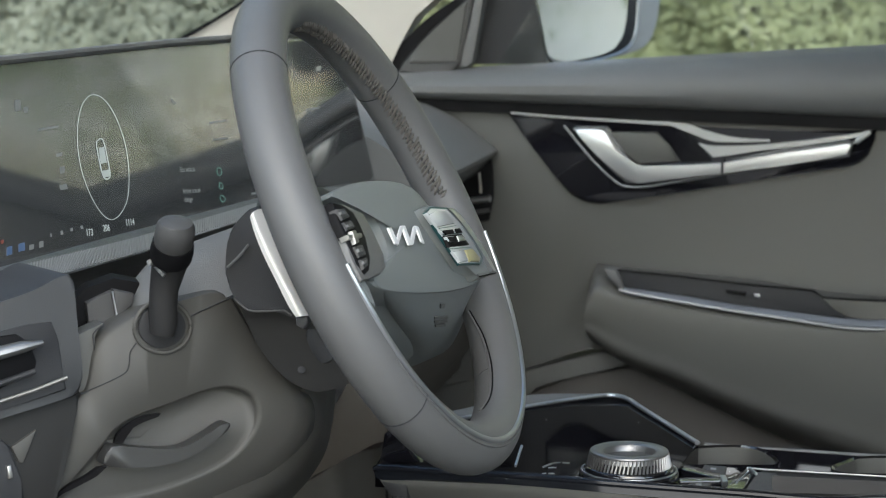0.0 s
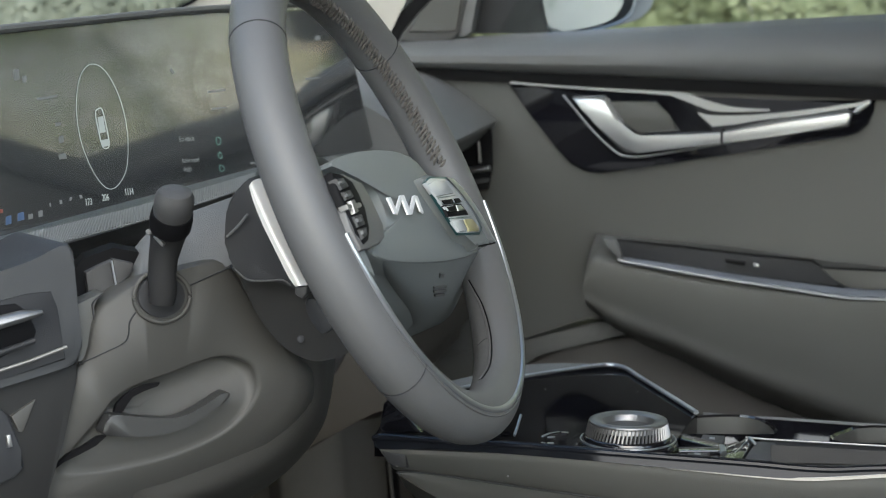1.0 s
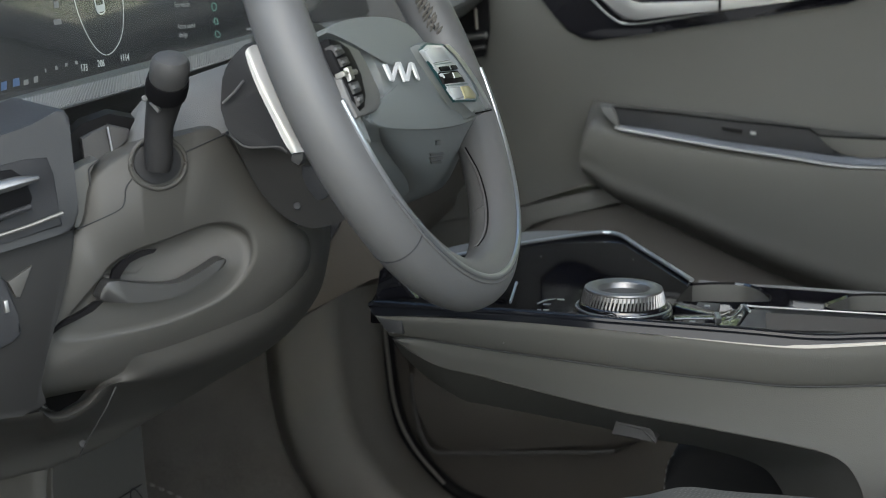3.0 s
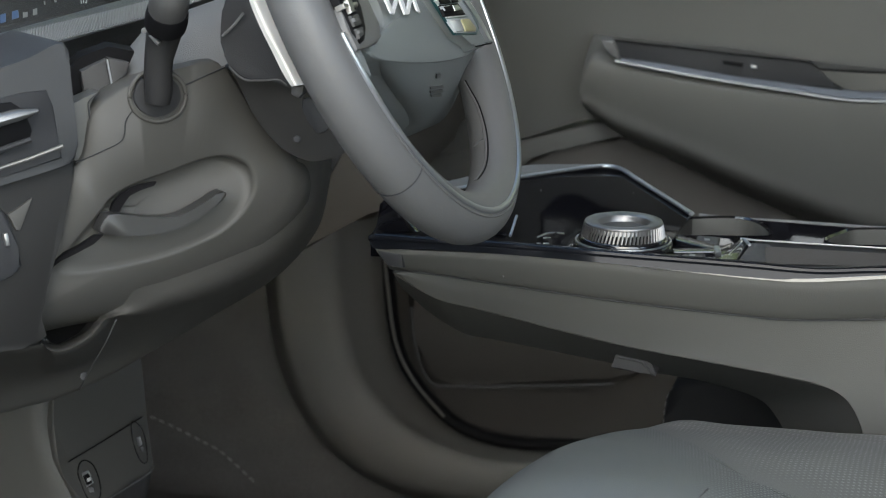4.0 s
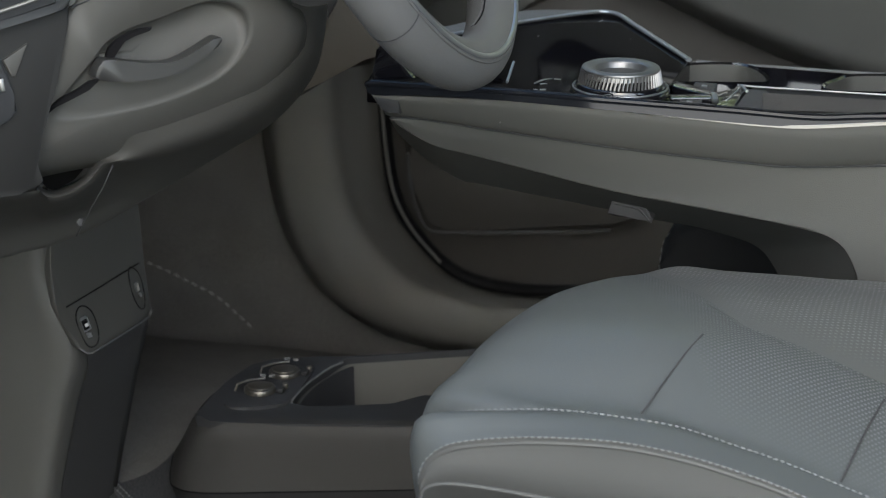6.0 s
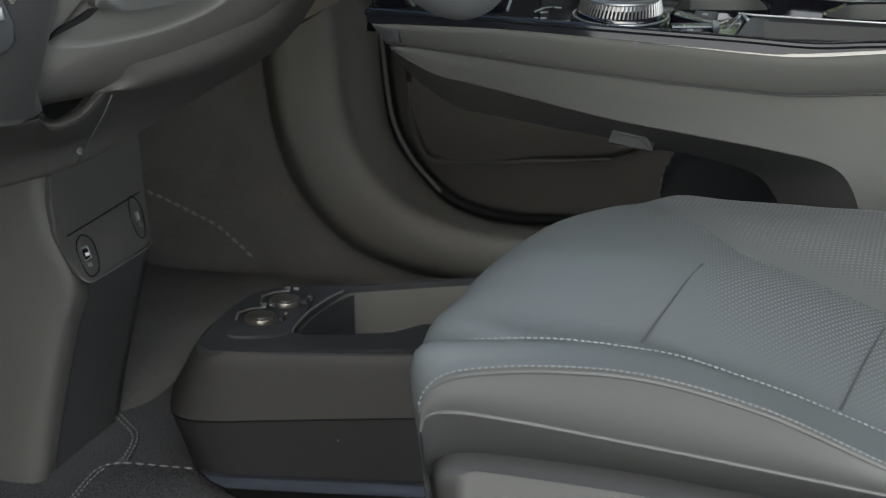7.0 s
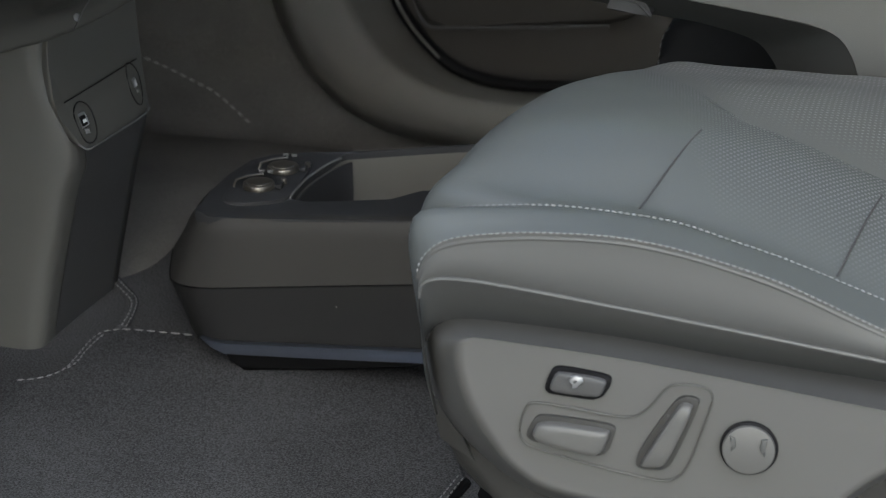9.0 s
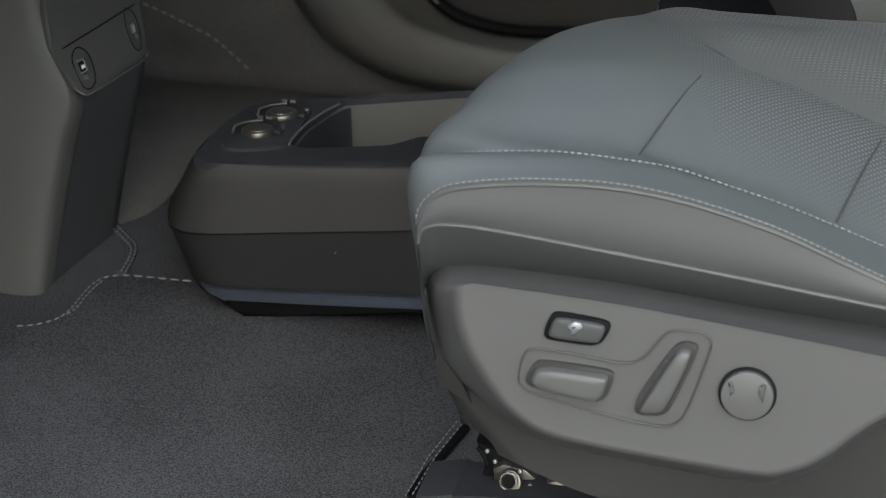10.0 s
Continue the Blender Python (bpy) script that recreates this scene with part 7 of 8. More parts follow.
part("tray_slope", slab([(0.2143, -0.093, 0.7372), (0.2186, -0.0316, 0.7372), (0.2332, -0.0318, 0.7372), (0.258, -0.0894, 0.7372)], (0, 0, -0.004), 0.001), CHARCOAL, tray_part)
part("tray_edge", tube([(0.2095, -0.0234, 0.738), (0.2235, -0.0258, 0.738), (0.3265, -0.0272, 0.738), (0.4286, -0.0301, 0.738)], 0.0009, 8), DULL, deck, "bright tray edge")
# Short chrome rod draws a glint on the tray corner.
part("tray_glint", tube([(0.2129, -0.0308, 0.7395), (0.2192, -0.0486, 0.7395)], 0.0013, 8), CHROME, deck)
a0, a1 = even([(0.2206, -0.0427, 0.7372), (0.4284, -0.0435, 0.7372)], 40), even([(0.2258, -0.0974, 0.7372), (0.428, -0.0705, 0.7372)], 40)
for i in range(22):
    f = (i + 0.5) / 22
    part("tray_ridge", tube([a0[2].lerp(a1[2], f), a0[39].lerp(a1[39], f)], 0.0009, 5), TRAYSIDE, tray_part)
# printed symbols on the touch panel, drawn as bars
for pts in ([(0.0479, -0.0625, 0.7396), (0.053, -0.0473, 0.7396), (0.0546, -0.0509, 0.7396), (0.0495, -0.066, 0.7396)], [(0.0539, -0.047, 0.7396), (0.0599, -0.0436, 0.7396), (0.0602, -0.0455, 0.7396), (0.0546, -0.0509, 0.7396)], [(0.0612, -0.0432, 0.7396), (0.0674, -0.0437, 0.7396), (0.0677, -0.0476, 0.7396), (0.0619, -0.0471, 0.7396)], [(0.0532, -0.0631, 0.7396), (0.0594, -0.0616, 0.7396), (0.0597, -0.0635, 0.7396), (0.0539, -0.0669, 0.7396)], [(0.0518, -0.083, 0.7396), (0.0549, -0.0822, 0.7396), (0.0555, -0.0859, 0.7396), (0.0525, -0.0867, 0.7396)], [(0.0566, -0.0818, 0.7396), (0.0615, -0.0806, 0.7396), (0.0621, -0.0843, 0.7396), (0.0573, -0.0855, 0.7396)]):
    part("symbol_bar", slab(pts, (0, 0, -0.0004), 0), DULL, console)
part("panel_scuff", tube([(0.1085, 0.1, 0.7349), (0.1167, 0.1, 0.7267)], 0.0012, 6), SILVER, console)

# ---- pedestal under the dash centre ----
ped = thing("dash_pedestal", "grey plastic pedestal with charging sockets under the dash", "pedestal", (-0.4, -0.1, 0.3))
turned = [(-0.3562, -0.1, 0.5963), (-0.3587, -0.1, 0.5529), (-0.3337, -0.1, 0.4825), (-0.3432, -0.1, 0.4419), (-0.3586, -0.1, 0.3757), (-0.3765, -0.1, 0.2894)]
part("left_face", surface([
    [(-0.5297, -0.11, 0.5862), (-0.5445, -0.11, 0.4267), (-0.5609, -0.11, 0.2513)],
    [(-0.4271, -0.126, 0.5989), (-0.4388, -0.126, 0.443), (-0.4515, -0.126, 0.2739)],
    [(-0.3786, -0.131, 0.6041), (-0.3799, -0.131, 0.5538), (-0.3787, -0.131, 0.4924), (-0.3899, -0.131, 0.3856), (-0.4049, -0.131, 0.2878)],
    [(-0.3617, -0.13, 0.6051), (-0.3637, -0.13, 0.5573), (-0.343, -0.13, 0.4927), (-0.3536, -0.13, 0.4526), (-0.3691, -0.13, 0.3873), (-0.3867, -0.13, 0.2934)],
    [(-0.354, -0.122, 0.6032), (-0.3566, -0.122, 0.5603), (-0.334, -0.122, 0.4905), (-0.3445, -0.122, 0.4504), (-0.3598, -0.122, 0.3849), (-0.3771, -0.122, 0.2929)],
    turned,
], 36, 6, (-0.02, 0.01, 0)), PEDESTAL, ped, "warm grey side of the pedestal", smooth=80)
part("rear_face", surface([turned, [(-0.3509, -0.05, 0.5813), (-0.3533, -0.05, 0.5368), (-0.3299, -0.05, 0.4778), (-0.3401, -0.05, 0.4227), (-0.3567, -0.05, 0.3547), (-0.3727, -0.05, 0.2819)], [(-0.3319, 0.018, 0.5619), (-0.3318, 0.018, 0.5161), (-0.3204, 0.018, 0.4805), (-0.3313, 0.018, 0.4308), (-0.3467, 0.018, 0.3614), (-0.3622, 0.018, 0.2843)]], 30, 5, (-0.02, 0.01, 0)), PEDSHADE, ped, "rear face, darkened in colour for its shade", smooth=80)
usb = part("socket_panel", slab([(-0.3537, -0.118, 0.6321), (-0.3374, -0.06, 0.6215), (-0.3273, 0.02, 0.6018), (-0.3284, 0.02, 0.5537), (-0.3234, 0.02, 0.5244), (-0.3185, 0.022, 0.4828), (-0.3153, 0, 0.4831), (-0.3195, -0.11, 0.4925), (-0.3219, -0.126, 0.495), (-0.3303, -0.13, 0.5009), (-0.3427, -0.13, 0.5212), (-0.3506, -0.13, 0.5368), (-0.3508, -0.13, 0.5661)], (-0.02, 0.012, 0), 0.003, 3), SOCKETPLATE, ped, "dark charging socket panel")
part("panel_line", tube([*[(-0.3354, -0.136, 0.5392), (-0.3307, -0.07, 0.5356), (-0.3228, -0.01, 0.5353), (-0.3211, 0, 0.5354)]], 0.0006, 6), BLACK, usb)
# Paler tube paints the highlight along the panel's rounded lower edge.
part("edge_highlight", tube(curve([(-0.3303, -0.127, 0.4999), (-0.3213, -0.127, 0.4955), (-0.3119, -0.127, 0.5), (-0.3138, -0.06, 0.4907), (-0.3148, 0.0, 0.4834), (-0.3107, 0.0, 0.4913)], 5), 0.0008, 8), SOFT, usb, "light tube painting a highlight along the socket panel edge")
part("port_ring", tube(curve([(-0.331, -0.122, 0.5337), (-0.3258, -0.122, 0.5362), (-0.3189, -0.122, 0.5317), (-0.3143, -0.122, 0.5188), (-0.3138, -0.122, 0.5066), (-0.3181, -0.122, 0.5001), (-0.3242, -0.122, 0.5006), (-0.3299, -0.122, 0.5113), (-0.3335, -0.122, 0.5243)], 5, True), 0.0006, 6, True), BLACK, usb)
part("port_ring", tube(curve([(-0.3248, -0.016, 0.535), (-0.3195, -0.016, 0.5354), (-0.3144, -0.016, 0.5284), (-0.3116, -0.016, 0.5158), (-0.311, -0.016, 0.5009), (-0.3154, -0.016, 0.4984), (-0.3205, -0.016, 0.5065), (-0.3243, -0.016, 0.5201)], 5, True), 0.0005, 6, True), BLACK, usb)
port = part("usb_port", slab([(-0.3315, -0.117, 0.5207), (-0.3252, -0.117, 0.5243), (-0.3215, -0.117, 0.5144), (-0.3279, -0.117, 0.5097)], (-0.003, 0.004, 0), 0.0008), SILVER, usb, "metal framed charging port")
part("port_hole", slab([(-0.3292, -0.119, 0.5201), (-0.3245, -0.119, 0.523), (-0.3222, -0.119, 0.5155), (-0.3264, -0.119, 0.5126)], (-0.002, 0.002, 0), 0), BLACK, port)
part("port_tongue", slab([(-0.3265, -0.1195, 0.5189), (-0.3234, -0.1195, 0.5202), (-0.323, -0.1195, 0.5177), (-0.3261, -0.1195, 0.5159)], (-0.001, 0.001, 0), 0), WHITE, port)
part("port_mark", slab([(-0.3263, -0.116, 0.5085), (-0.3226, -0.116, 0.5098), (-0.3217, -0.116, 0.5063), (-0.3254, -0.116, 0.505)], (-0.002, 0.002, 0), 0), SILVER, usb)
part("usb_port", slab([(-0.3218, -0.01, 0.5183), (-0.319, -0.01, 0.5202), (-0.3171, -0.01, 0.5134), (-0.3199, -0.01, 0.511)], (-0.002, 0.002, 0), 0.0005), SILVER, usb)
part("port_mark", slab([(-0.3183, -0.01, 0.51), (-0.3161, -0.01, 0.5108), (-0.3152, -0.01, 0.5071), (-0.3173, -0.01, 0.5064)], (-0.002, 0.002, 0), 0), SOFT, usb)

# ---- lower tray on the floor ----
tray = thing("floor_tray", "low dark storage tray with cup holders on the carpet", "storage tray", (0, 0, 0.3))
A = [(-0.2291, -0.0751, 0.447), (-0.238, -0.09, 0.4361), (-0.2243, -0.118, 0.4417), (-0.2046, -0.13, 0.4443), (-0.1471, -0.13, 0.4488), (-0.0271, -0.13, 0.4589), (0.0941, -0.13, 0.4697)]
B = [(-0.2836, -0.03, 0.3663), (-0.2691, -0.08, 0.3652), (-0.2509, -0.115, 0.3724), (-0.2185, -0.134, 0.3793), (-0.1471, -0.135, 0.3883), (-0.0258, -0.135, 0.4031), (0.0965, -0.135, 0.4179)]
C = [(-0.2683, -0.04, 0.3187), (-0.2462, -0.09, 0.3167), (-0.2282, -0.115, 0.3208), (-0.2062, -0.128, 0.3244), (-0.1507, -0.128, 0.3284), (-0.0273, -0.128, 0.3369), (0.0973, -0.128, 0.3467)]
M = [Vector(a).lerp(Vector(b), 0.25) + Vector((-0.002, -0.003, 0)) for a, b in zip(A, B)]
part("side", surface([A, M, B], 40, 5, (0.004, 0.012, 0)), TRAYSIDE, tray, "dark grey side")
# Below the crease a darker plastic is used, putting shade into the colour.
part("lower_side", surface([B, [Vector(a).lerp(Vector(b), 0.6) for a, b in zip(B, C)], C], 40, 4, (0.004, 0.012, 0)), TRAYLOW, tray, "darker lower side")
part("crease", tube(curve(B, 5), 0.0008, 6), BLACK, tray)
# top with the open bin: outer edge, bin edge and bin floor run point by point
o = [(-0.2285, -0.1231, 0.447), (-0.2287, -0.1073, 0.447), (-0.2291, -0.0751, 0.447), (-0.2264, -0.0383, 0.447), (-0.2177, 0.0012, 0.447), (-0.2021, 0.0197, 0.447), (-0.1713, 0.0331, 0.447), (-0.1417, 0.0417, 0.447), (-0.0959, 0.0603, 0.447), (-0.0526, 0.0798, 0.447), (0.0503, 0.123, 0.447)] + [(0.0943, -0.131, 0.4702), (0.0283, -0.131, 0.4637), (-0.0268, -0.131, 0.4589), (-0.1171, -0.131, 0.4516), (-0.1867, -0.131, 0.4459), (-0.2143, -0.131, 0.4448)]
i_ = [(-0.1555, -0.0777, 0.446), (-0.1571, -0.0687, 0.446), (-0.1577, -0.0525, 0.446), (-0.156, -0.0299, 0.446), (-0.1515, -0.009, 0.446), (-0.1465, 0.0109, 0.446), (-0.1419, 0.0325, 0.446), (-0.1374, 0.0395, 0.446), (-0.0955, 0.0586, 0.446), (-0.0522, 0.0781, 0.446), (0.0458, 0.1186, 0.446), (0.0685, -0.0088, 0.446), (0.0067, -0.0264, 0.446), (-0.0502, -0.032, 0.446), (-0.0718, -0.0575, 0.446), (-0.1132, -0.0729, 0.446), (-0.1413, -0.081, 0.446)]
lowered = [Vector((p[0], p[1], 0.36)) for p in i_]
top = skin(bmesh.new(), [shifted(o, (0.004, 0.004, -0.03)), shifted(o, (0, 0, -0.004)), shrunk(o, 0.992, (0, 0, 0)), i_, shrunk(i_, 0.985, (0, 0, -0.006))], caps=False)
part("top", top, DARK, tray, "dark top with rounded edge")
# Lighter plastic paints in the light that the bin's far wall catches.
part("bin", skin(bmesh.new(), [shrunk(i_, 0.985, (0, 0, -0.0055)), shrunk(lowered, 0.97), shrunk(lowered, 0.02)], caps=False), SILLTRIM, tray, "open storage bin")
# Paler tube draws the highlight along the bin's front edge.
part("bin_edge_highlight", tube(curve([(-0.1557, -0.0803, 0.4475), (-0.1568, -0.0698, 0.4475), (-0.1564, -0.0533, 0.4475), (-0.1547, -0.0307, 0.4475), (-0.1508, -0.0114, 0.4475), (-0.1458, 0.0085, 0.4475), (-0.1387, 0.0248, 0.4475)], 5), 0.001, 8), SOFT, tray)
lw = [(-0.1545, -0.0776, 0.4455), (-0.1565, -0.0673, 0.4455), (-0.1567, -0.0523, 0.4455), (-0.155, -0.0297, 0.4455), (-0.1508, -0.0075, 0.4455), (-0.1455, 0.011, 0.4455), (-0.1383, 0.0273, 0.4455), (-0.1345, 0.0327, 0.4455)]
# Dark skin paints the shade on the bin's front wall.
part("bin_front_shade", strip(shifted(lw, (0.004, -0.003, -0.003)), [Vector((q_[0] + 0.006, q_[1] - 0.004, 0.37)) for q_ in lw], 5, (0.001, -0.001, 0)), DARK, tray)
well = part("holder_plate", slab([(-0.2114, -0.0976, 0.449), (-0.2143, -0.0821, 0.449), (-0.2151, -0.0408, 0.449), (-0.2087, -0.0107, 0.449), (-0.1923, 0.0049, 0.449), (-0.1659, 0.0142, 0.449), (-0.1588, -0.0015, 0.449), (-0.157, -0.0352, 0.449), (-0.1578, -0.0765, 0.449), (-0.1643, -0.0889, 0.449), (-0.1903, -0.1031, 0.449), (-0.2052, -0.1041, 0.449)], (0, 0, -0.006), 0.002, round_n=3), DARK, tray, "recessed holder plate")
for cx in ((-0.1889, -0.065, 0.449), (-0.1799, -0.0209, 0.449)):
    c = Vector(cx)
    cup = part("cup_ring", disc(c, (0, 0, 1), 0.0145, 0.005, 32, 0.0012, 0.0135), CUPMETAL, well, "dark metallic cup holder insert")
    part("cup_hollow", disc(c + Vector((0, 0, 0.0048)), (0, 0, 1), 0.0105, 0.0012, 28, 0.0005), CUPMETAL, cup)
    part("cup_bracket", tube([c + Vector((-0.021, -0.006, 0.001)), c + Vector((-0.02, -0.002, 0.006)), c + Vector((-0.012, 0.008, 0.0068)), c + Vector((0.0, 0.015, 0.0068))], 0.0011, 8), CUPMETAL, cup)
    part("cup_clip", box(c + Vector((0.0155, -0.003, 0.001)), c + Vector((0.0215, 0.006, 0.005)), 0.001), DARK, cup)
    part("cup_lug", disc(c + Vector((0.02, 0.01, 0.001)), (0, 0, 1), 0.0025, 0.005, 12, 0.0006), CUPMETAL, cup)
    part("cup_mark", box(c + Vector((-0.006, 0.019, 0.006)), c + Vector((-0.001, 0.022, 0.0085)), 0.0006), SOFT, cup)
    part("cup_mark", box(c + Vector((0.002, 0.019, 0.006)), c + Vector((0.007, 0.022, 0.0085)), 0.0006), SOFT, cup)
part("base_strip", slab([(-0.2293, -0.125, 0.3275), (-0.2021, -0.14, 0.331), (-0.1166, -0.14, 0.3368), (-0.0245, -0.14, 0.3429), (0.0992, -0.14, 0.3526), (0.1011, -0.15, 0.3492), (-0.0221, -0.15, 0.3372), (-0.1139, -0.15, 0.3311), (-0.198, -0.15, 0.3258), (-0.2125, -0.14, 0.326)], (0.004, 0.02, -0.004), 0.0015), SILL, tray, "blue-grey metallic base strip")
part("base", slab([(-0.2055, -0.128, 0.3157), (-0.0273, -0.128, 0.3272), (0.0975, -0.128, 0.3382), (0.0977, -0.128, 0.3308), (-0.0273, -0.128, 0.324), (-0.1205, -0.128, 0.31), (-0.1905, -0.128, 0.2998)], (0, 0.1, 0), 0.003), BLACK, tray)

# ---- floor mat ----
mat_ = thing("floor_mat", "charcoal carpet mat with pale stitched hem", "floor mat", (-0.2, -0.35, 0.3))
hem = [(-0.3827, -0.2026, 0.306), (-0.3556, -0.1927, 0.306), (-0.3416, -0.1781, 0.306), (-0.3363, -0.1597, 0.306), (-0.3366, -0.1317, 0.306), (-0.3361, -0.1053, 0.306), (-0.3303, -0.0893, 0.306), (-0.3166, -0.0811, 0.306), (-0.2824, -0.0791, 0.306), (-0.2479, -0.0781, 0.306), (-0.2056, -0.1192, 0.306), (-0.1837, -0.1393, 0.306), (-0.1222, -0.1223, 0.306), (-0.0347, -0.0968, 0.306), (0.0067, -0.1792, 0.306), (0.0433, -0.2804, 0.306), (0.0336, -0.338, 0.306), (0.0246, -0.4026, 0.306), (0.0292, -0.4649, 0.306), (-0.304, -0.5436, 0.306), (-0.4494, -0.2285, 0.306)]
part("mat_body", slab(hem, (0, 0, -0.006), 0.002), CARPET, mat_)
part("hem", stitches(curve([(-0.3671, -0.2024, 0.3072), (-0.3537, -0.197, 0.3072), (-0.3398, -0.1824, 0.3072), (-0.3346, -0.1641, 0.3072), (-0.3348, -0.1362, 0.3072), (-0.3343, -0.1099, 0.3072), (-0.3289, -0.0928, 0.3072), (-0.3153, -0.0846, 0.3072)], 6), 0.006, 0.002, 0.0008), THREAD, mat_, "pale stitched hem")
part("hem", stitches(curve([(-0.334, -0.1708, 0.3072), (-0.3304, -0.1585, 0.3072), (-0.3308, -0.1329, 0.3072), (-0.3295, -0.1111, 0.3072), (-0.3272, -0.0973, 0.3072)], 6), 0.005, 0.002, 0.0008), THREAD, mat_)
part("hem", stitches(curve([(-0.3153, -0.0846, 0.3072), (-0.2971, -0.0828, 0.3072), (-0.2811, -0.0826, 0.3072), (-0.2467, -0.0817, 0.3072)], 6), 0.008, 0.003, 0.0009), THREAD, mat_)
part("hem", stitches([(0.0385, -0.2796, 0.3075), (0.0291, -0.3381, 0.3075), (0.0252, -0.405, 0.3075)], 0.005, 0.002, 0.0008), THREAD, mat_)
part("hem", stitches([(0.043, -0.2832, 0.3075), (0.0342, -0.3369, 0.3075), (0.0298, -0.4006, 0.3075)], 0.005, 0.002, 0.0008), THREAD, mat_)
part("edge_roll", tube([(0.0455, -0.2819, 0.303), (0.0382, -0.3189, 0.303), (0.031, -0.3616, 0.303), (0.0279, -0.3984, 0.303)], 0.004, 8), BLACK, mat_, "dark mat edge")
flap = thing("carpet_flap", "charcoal carpet edge with twin stitching beside the pedestal", "carpet edge", (-0.35, 0, 0.3))
part("fold", tube(curve([(-0.3661, 0.0299, 0.302), (-0.3477, 0.0074, 0.302), (-0.3325, -0.0127, 0.302), (-0.3259, -0.0369, 0.302), (-0.3203, -0.0733, 0.302)], 6), 0.006, 10, flat=0.6), CARPET, flap)
part("stitching", stitches(curve([(-0.3592, 0.0211, 0.3065), (-0.3418, 0.0012, 0.3065), (-0.3257, -0.0186, 0.3065), (-0.3183, -0.0451, 0.3065), (-0.3141, -0.0791, 0.3065)], 6), 0.005, 0.002, 0.0008), THREAD, flap)
part("stitching", stitches(curve([(-0.3596, 0.013, 0.3065), (-0.3422, -0.0068, 0.3065), (-0.3285, -0.0245, 0.3065), (-0.3223, -0.0461, 0.3065), (-0.3189, -0.0778, 0.3065)], 6), 0.005, 0.002, 0.0008), THREAD, flap)
part("carpet_seam", stitches(curve([(-0.5854, 0.693, 0.2964), (-0.5451, 0.6925, 0.282), (-0.5084, 0.691, 0.267), (-0.4827, 0.69, 0.2554), (-0.4564, 0.686, 0.2368), (-0.434, 0.683, 0.219)], 6), 0.0085, 0.0035, 0.0011), PALETHREAD, floor, "pale stitched carpet seam")

# ---- driver's seat ----
seat = thing("driver_seat", "grey leather driver seat with perforated cushion and pale stitched seams", "car seat", (0.3, -0.4, 0.3))
line_low = [(0.0975, -0.62, 0.5399), (0.0911, -0.62, 0.5643), (0.0893, -0.62, 0.5833), (0.0945, -0.62, 0.5978), (0.1077, -0.62, 0.6056), (0.1423, -0.62, 0.6067), (0.2104, -0.62, 0.6043), (0.2775, -0.62, 0.5989), (0.3655, -0.62, 0.5942), (0.4717, -0.62, 0.5885)]
line_pipe = [(0.0986, -0.652, 0.5864), (0.0951, -0.652, 0.6155), (0.0944, -0.652, 0.6336), (0.0985, -0.652, 0.6436), (0.1145, -0.652, 0.6473), (0.1479, -0.652, 0.6458), (0.2139, -0.652, 0.6392), (0.279, -0.652, 0.6321), (0.3646, -0.652, 0.6223), (0.4681, -0.652, 0.6113)]
line_seam = [(0.0971, -0.652, 0.601), (0.0934, -0.652, 0.6299), (0.0937, -0.652, 0.6498), (0.0997, -0.652, 0.6629), (0.1144, -0.652, 0.6729), (0.1473, -0.652, 0.6796), (0.1799, -0.652, 0.6825), (0.2123, -0.652, 0.6829), (0.2445, -0.652, 0.6792), (0.2766, -0.652, 0.6721), (0.3088, -0.652, 0.6626), (0.3629, -0.652, 0.6413), (0.4694, -0.652, 0.6009)]
line_top = [(0.0894, -0.625, 0.61), (0.0838, -0.625, 0.639), (0.0824, -0.625, 0.6571), (0.0872, -0.625, 0.6727), (0.1083, -0.625, 0.6791), (0.1419, -0.625, 0.6841), (0.1751, -0.625, 0.6865), (0.208, -0.625, 0.6855), (0.2408, -0.625, 0.6827), (0.2736, -0.625, 0.6744), (0.3063, -0.625, 0.6654), (0.3612, -0.625, 0.6465), (0.4691, -0.625, 0.6088)]
front = ((0.085, -0.595, 0.6751), (0.0902, -0.56, 0.6813), (0.0986, -0.52, 0.6859), (0.1089, -0.46, 0.685), (0.121, -0.4, 0.6801), (0.1397, -0.33, 0.6688), (0.1577, -0.26, 0.6523), (0.175, -0.2, 0.6385))
crest = (0.012, 0.018, 0.019, 0.012, 0.006, 0.001, -0.002, -0.001)
rows = [line_low, line_pipe, line_seam, line_top]
for (x, y, z), rise in zip(front, crest):
    rows.append([(x + 0.03, y, 0.5), (x + 0.01, y, 0.56), (x - 0.001, y, z - 0.035), (x, y, z - 0.012), (x + 0.014, y, z + rise * 0.4), (x + 0.05, y, z + rise * 0.9), (x + 0.12, y, z + rise), (x + 0.2, y, z + rise * 0.5 - 0.004), (x + 0.36, y, z - 0.045)])
rows.append([(p[0] + 0.01, -0.15, p[2] - 0.03) for p in rows[-1]])
rows.append([(p[0] + 0.01, -0.13, p[2] - 0.12) for p in rows[-2]])
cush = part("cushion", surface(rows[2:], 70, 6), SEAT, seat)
part("side_bolster", surface(rows[:3], 60, 6, (0, 0.004, 0)), SEAT_SIDE, cush, "leather side of the cushion, coloured for its warmer shade")
for l, lift, first, r in ((line_seam, (-0.0005, -0.0015, 0.0003), 16, 0.0006), (line_top, (-0.001, -0.002, 0.0022), 30, 0.00054)):
    part("stitching", stitches(curve(l, 8)[first:], 0.0032, 0.0007, r, lift), THREAD, cush, "pale grey stitching")
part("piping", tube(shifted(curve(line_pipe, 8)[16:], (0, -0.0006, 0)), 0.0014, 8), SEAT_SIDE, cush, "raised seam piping")
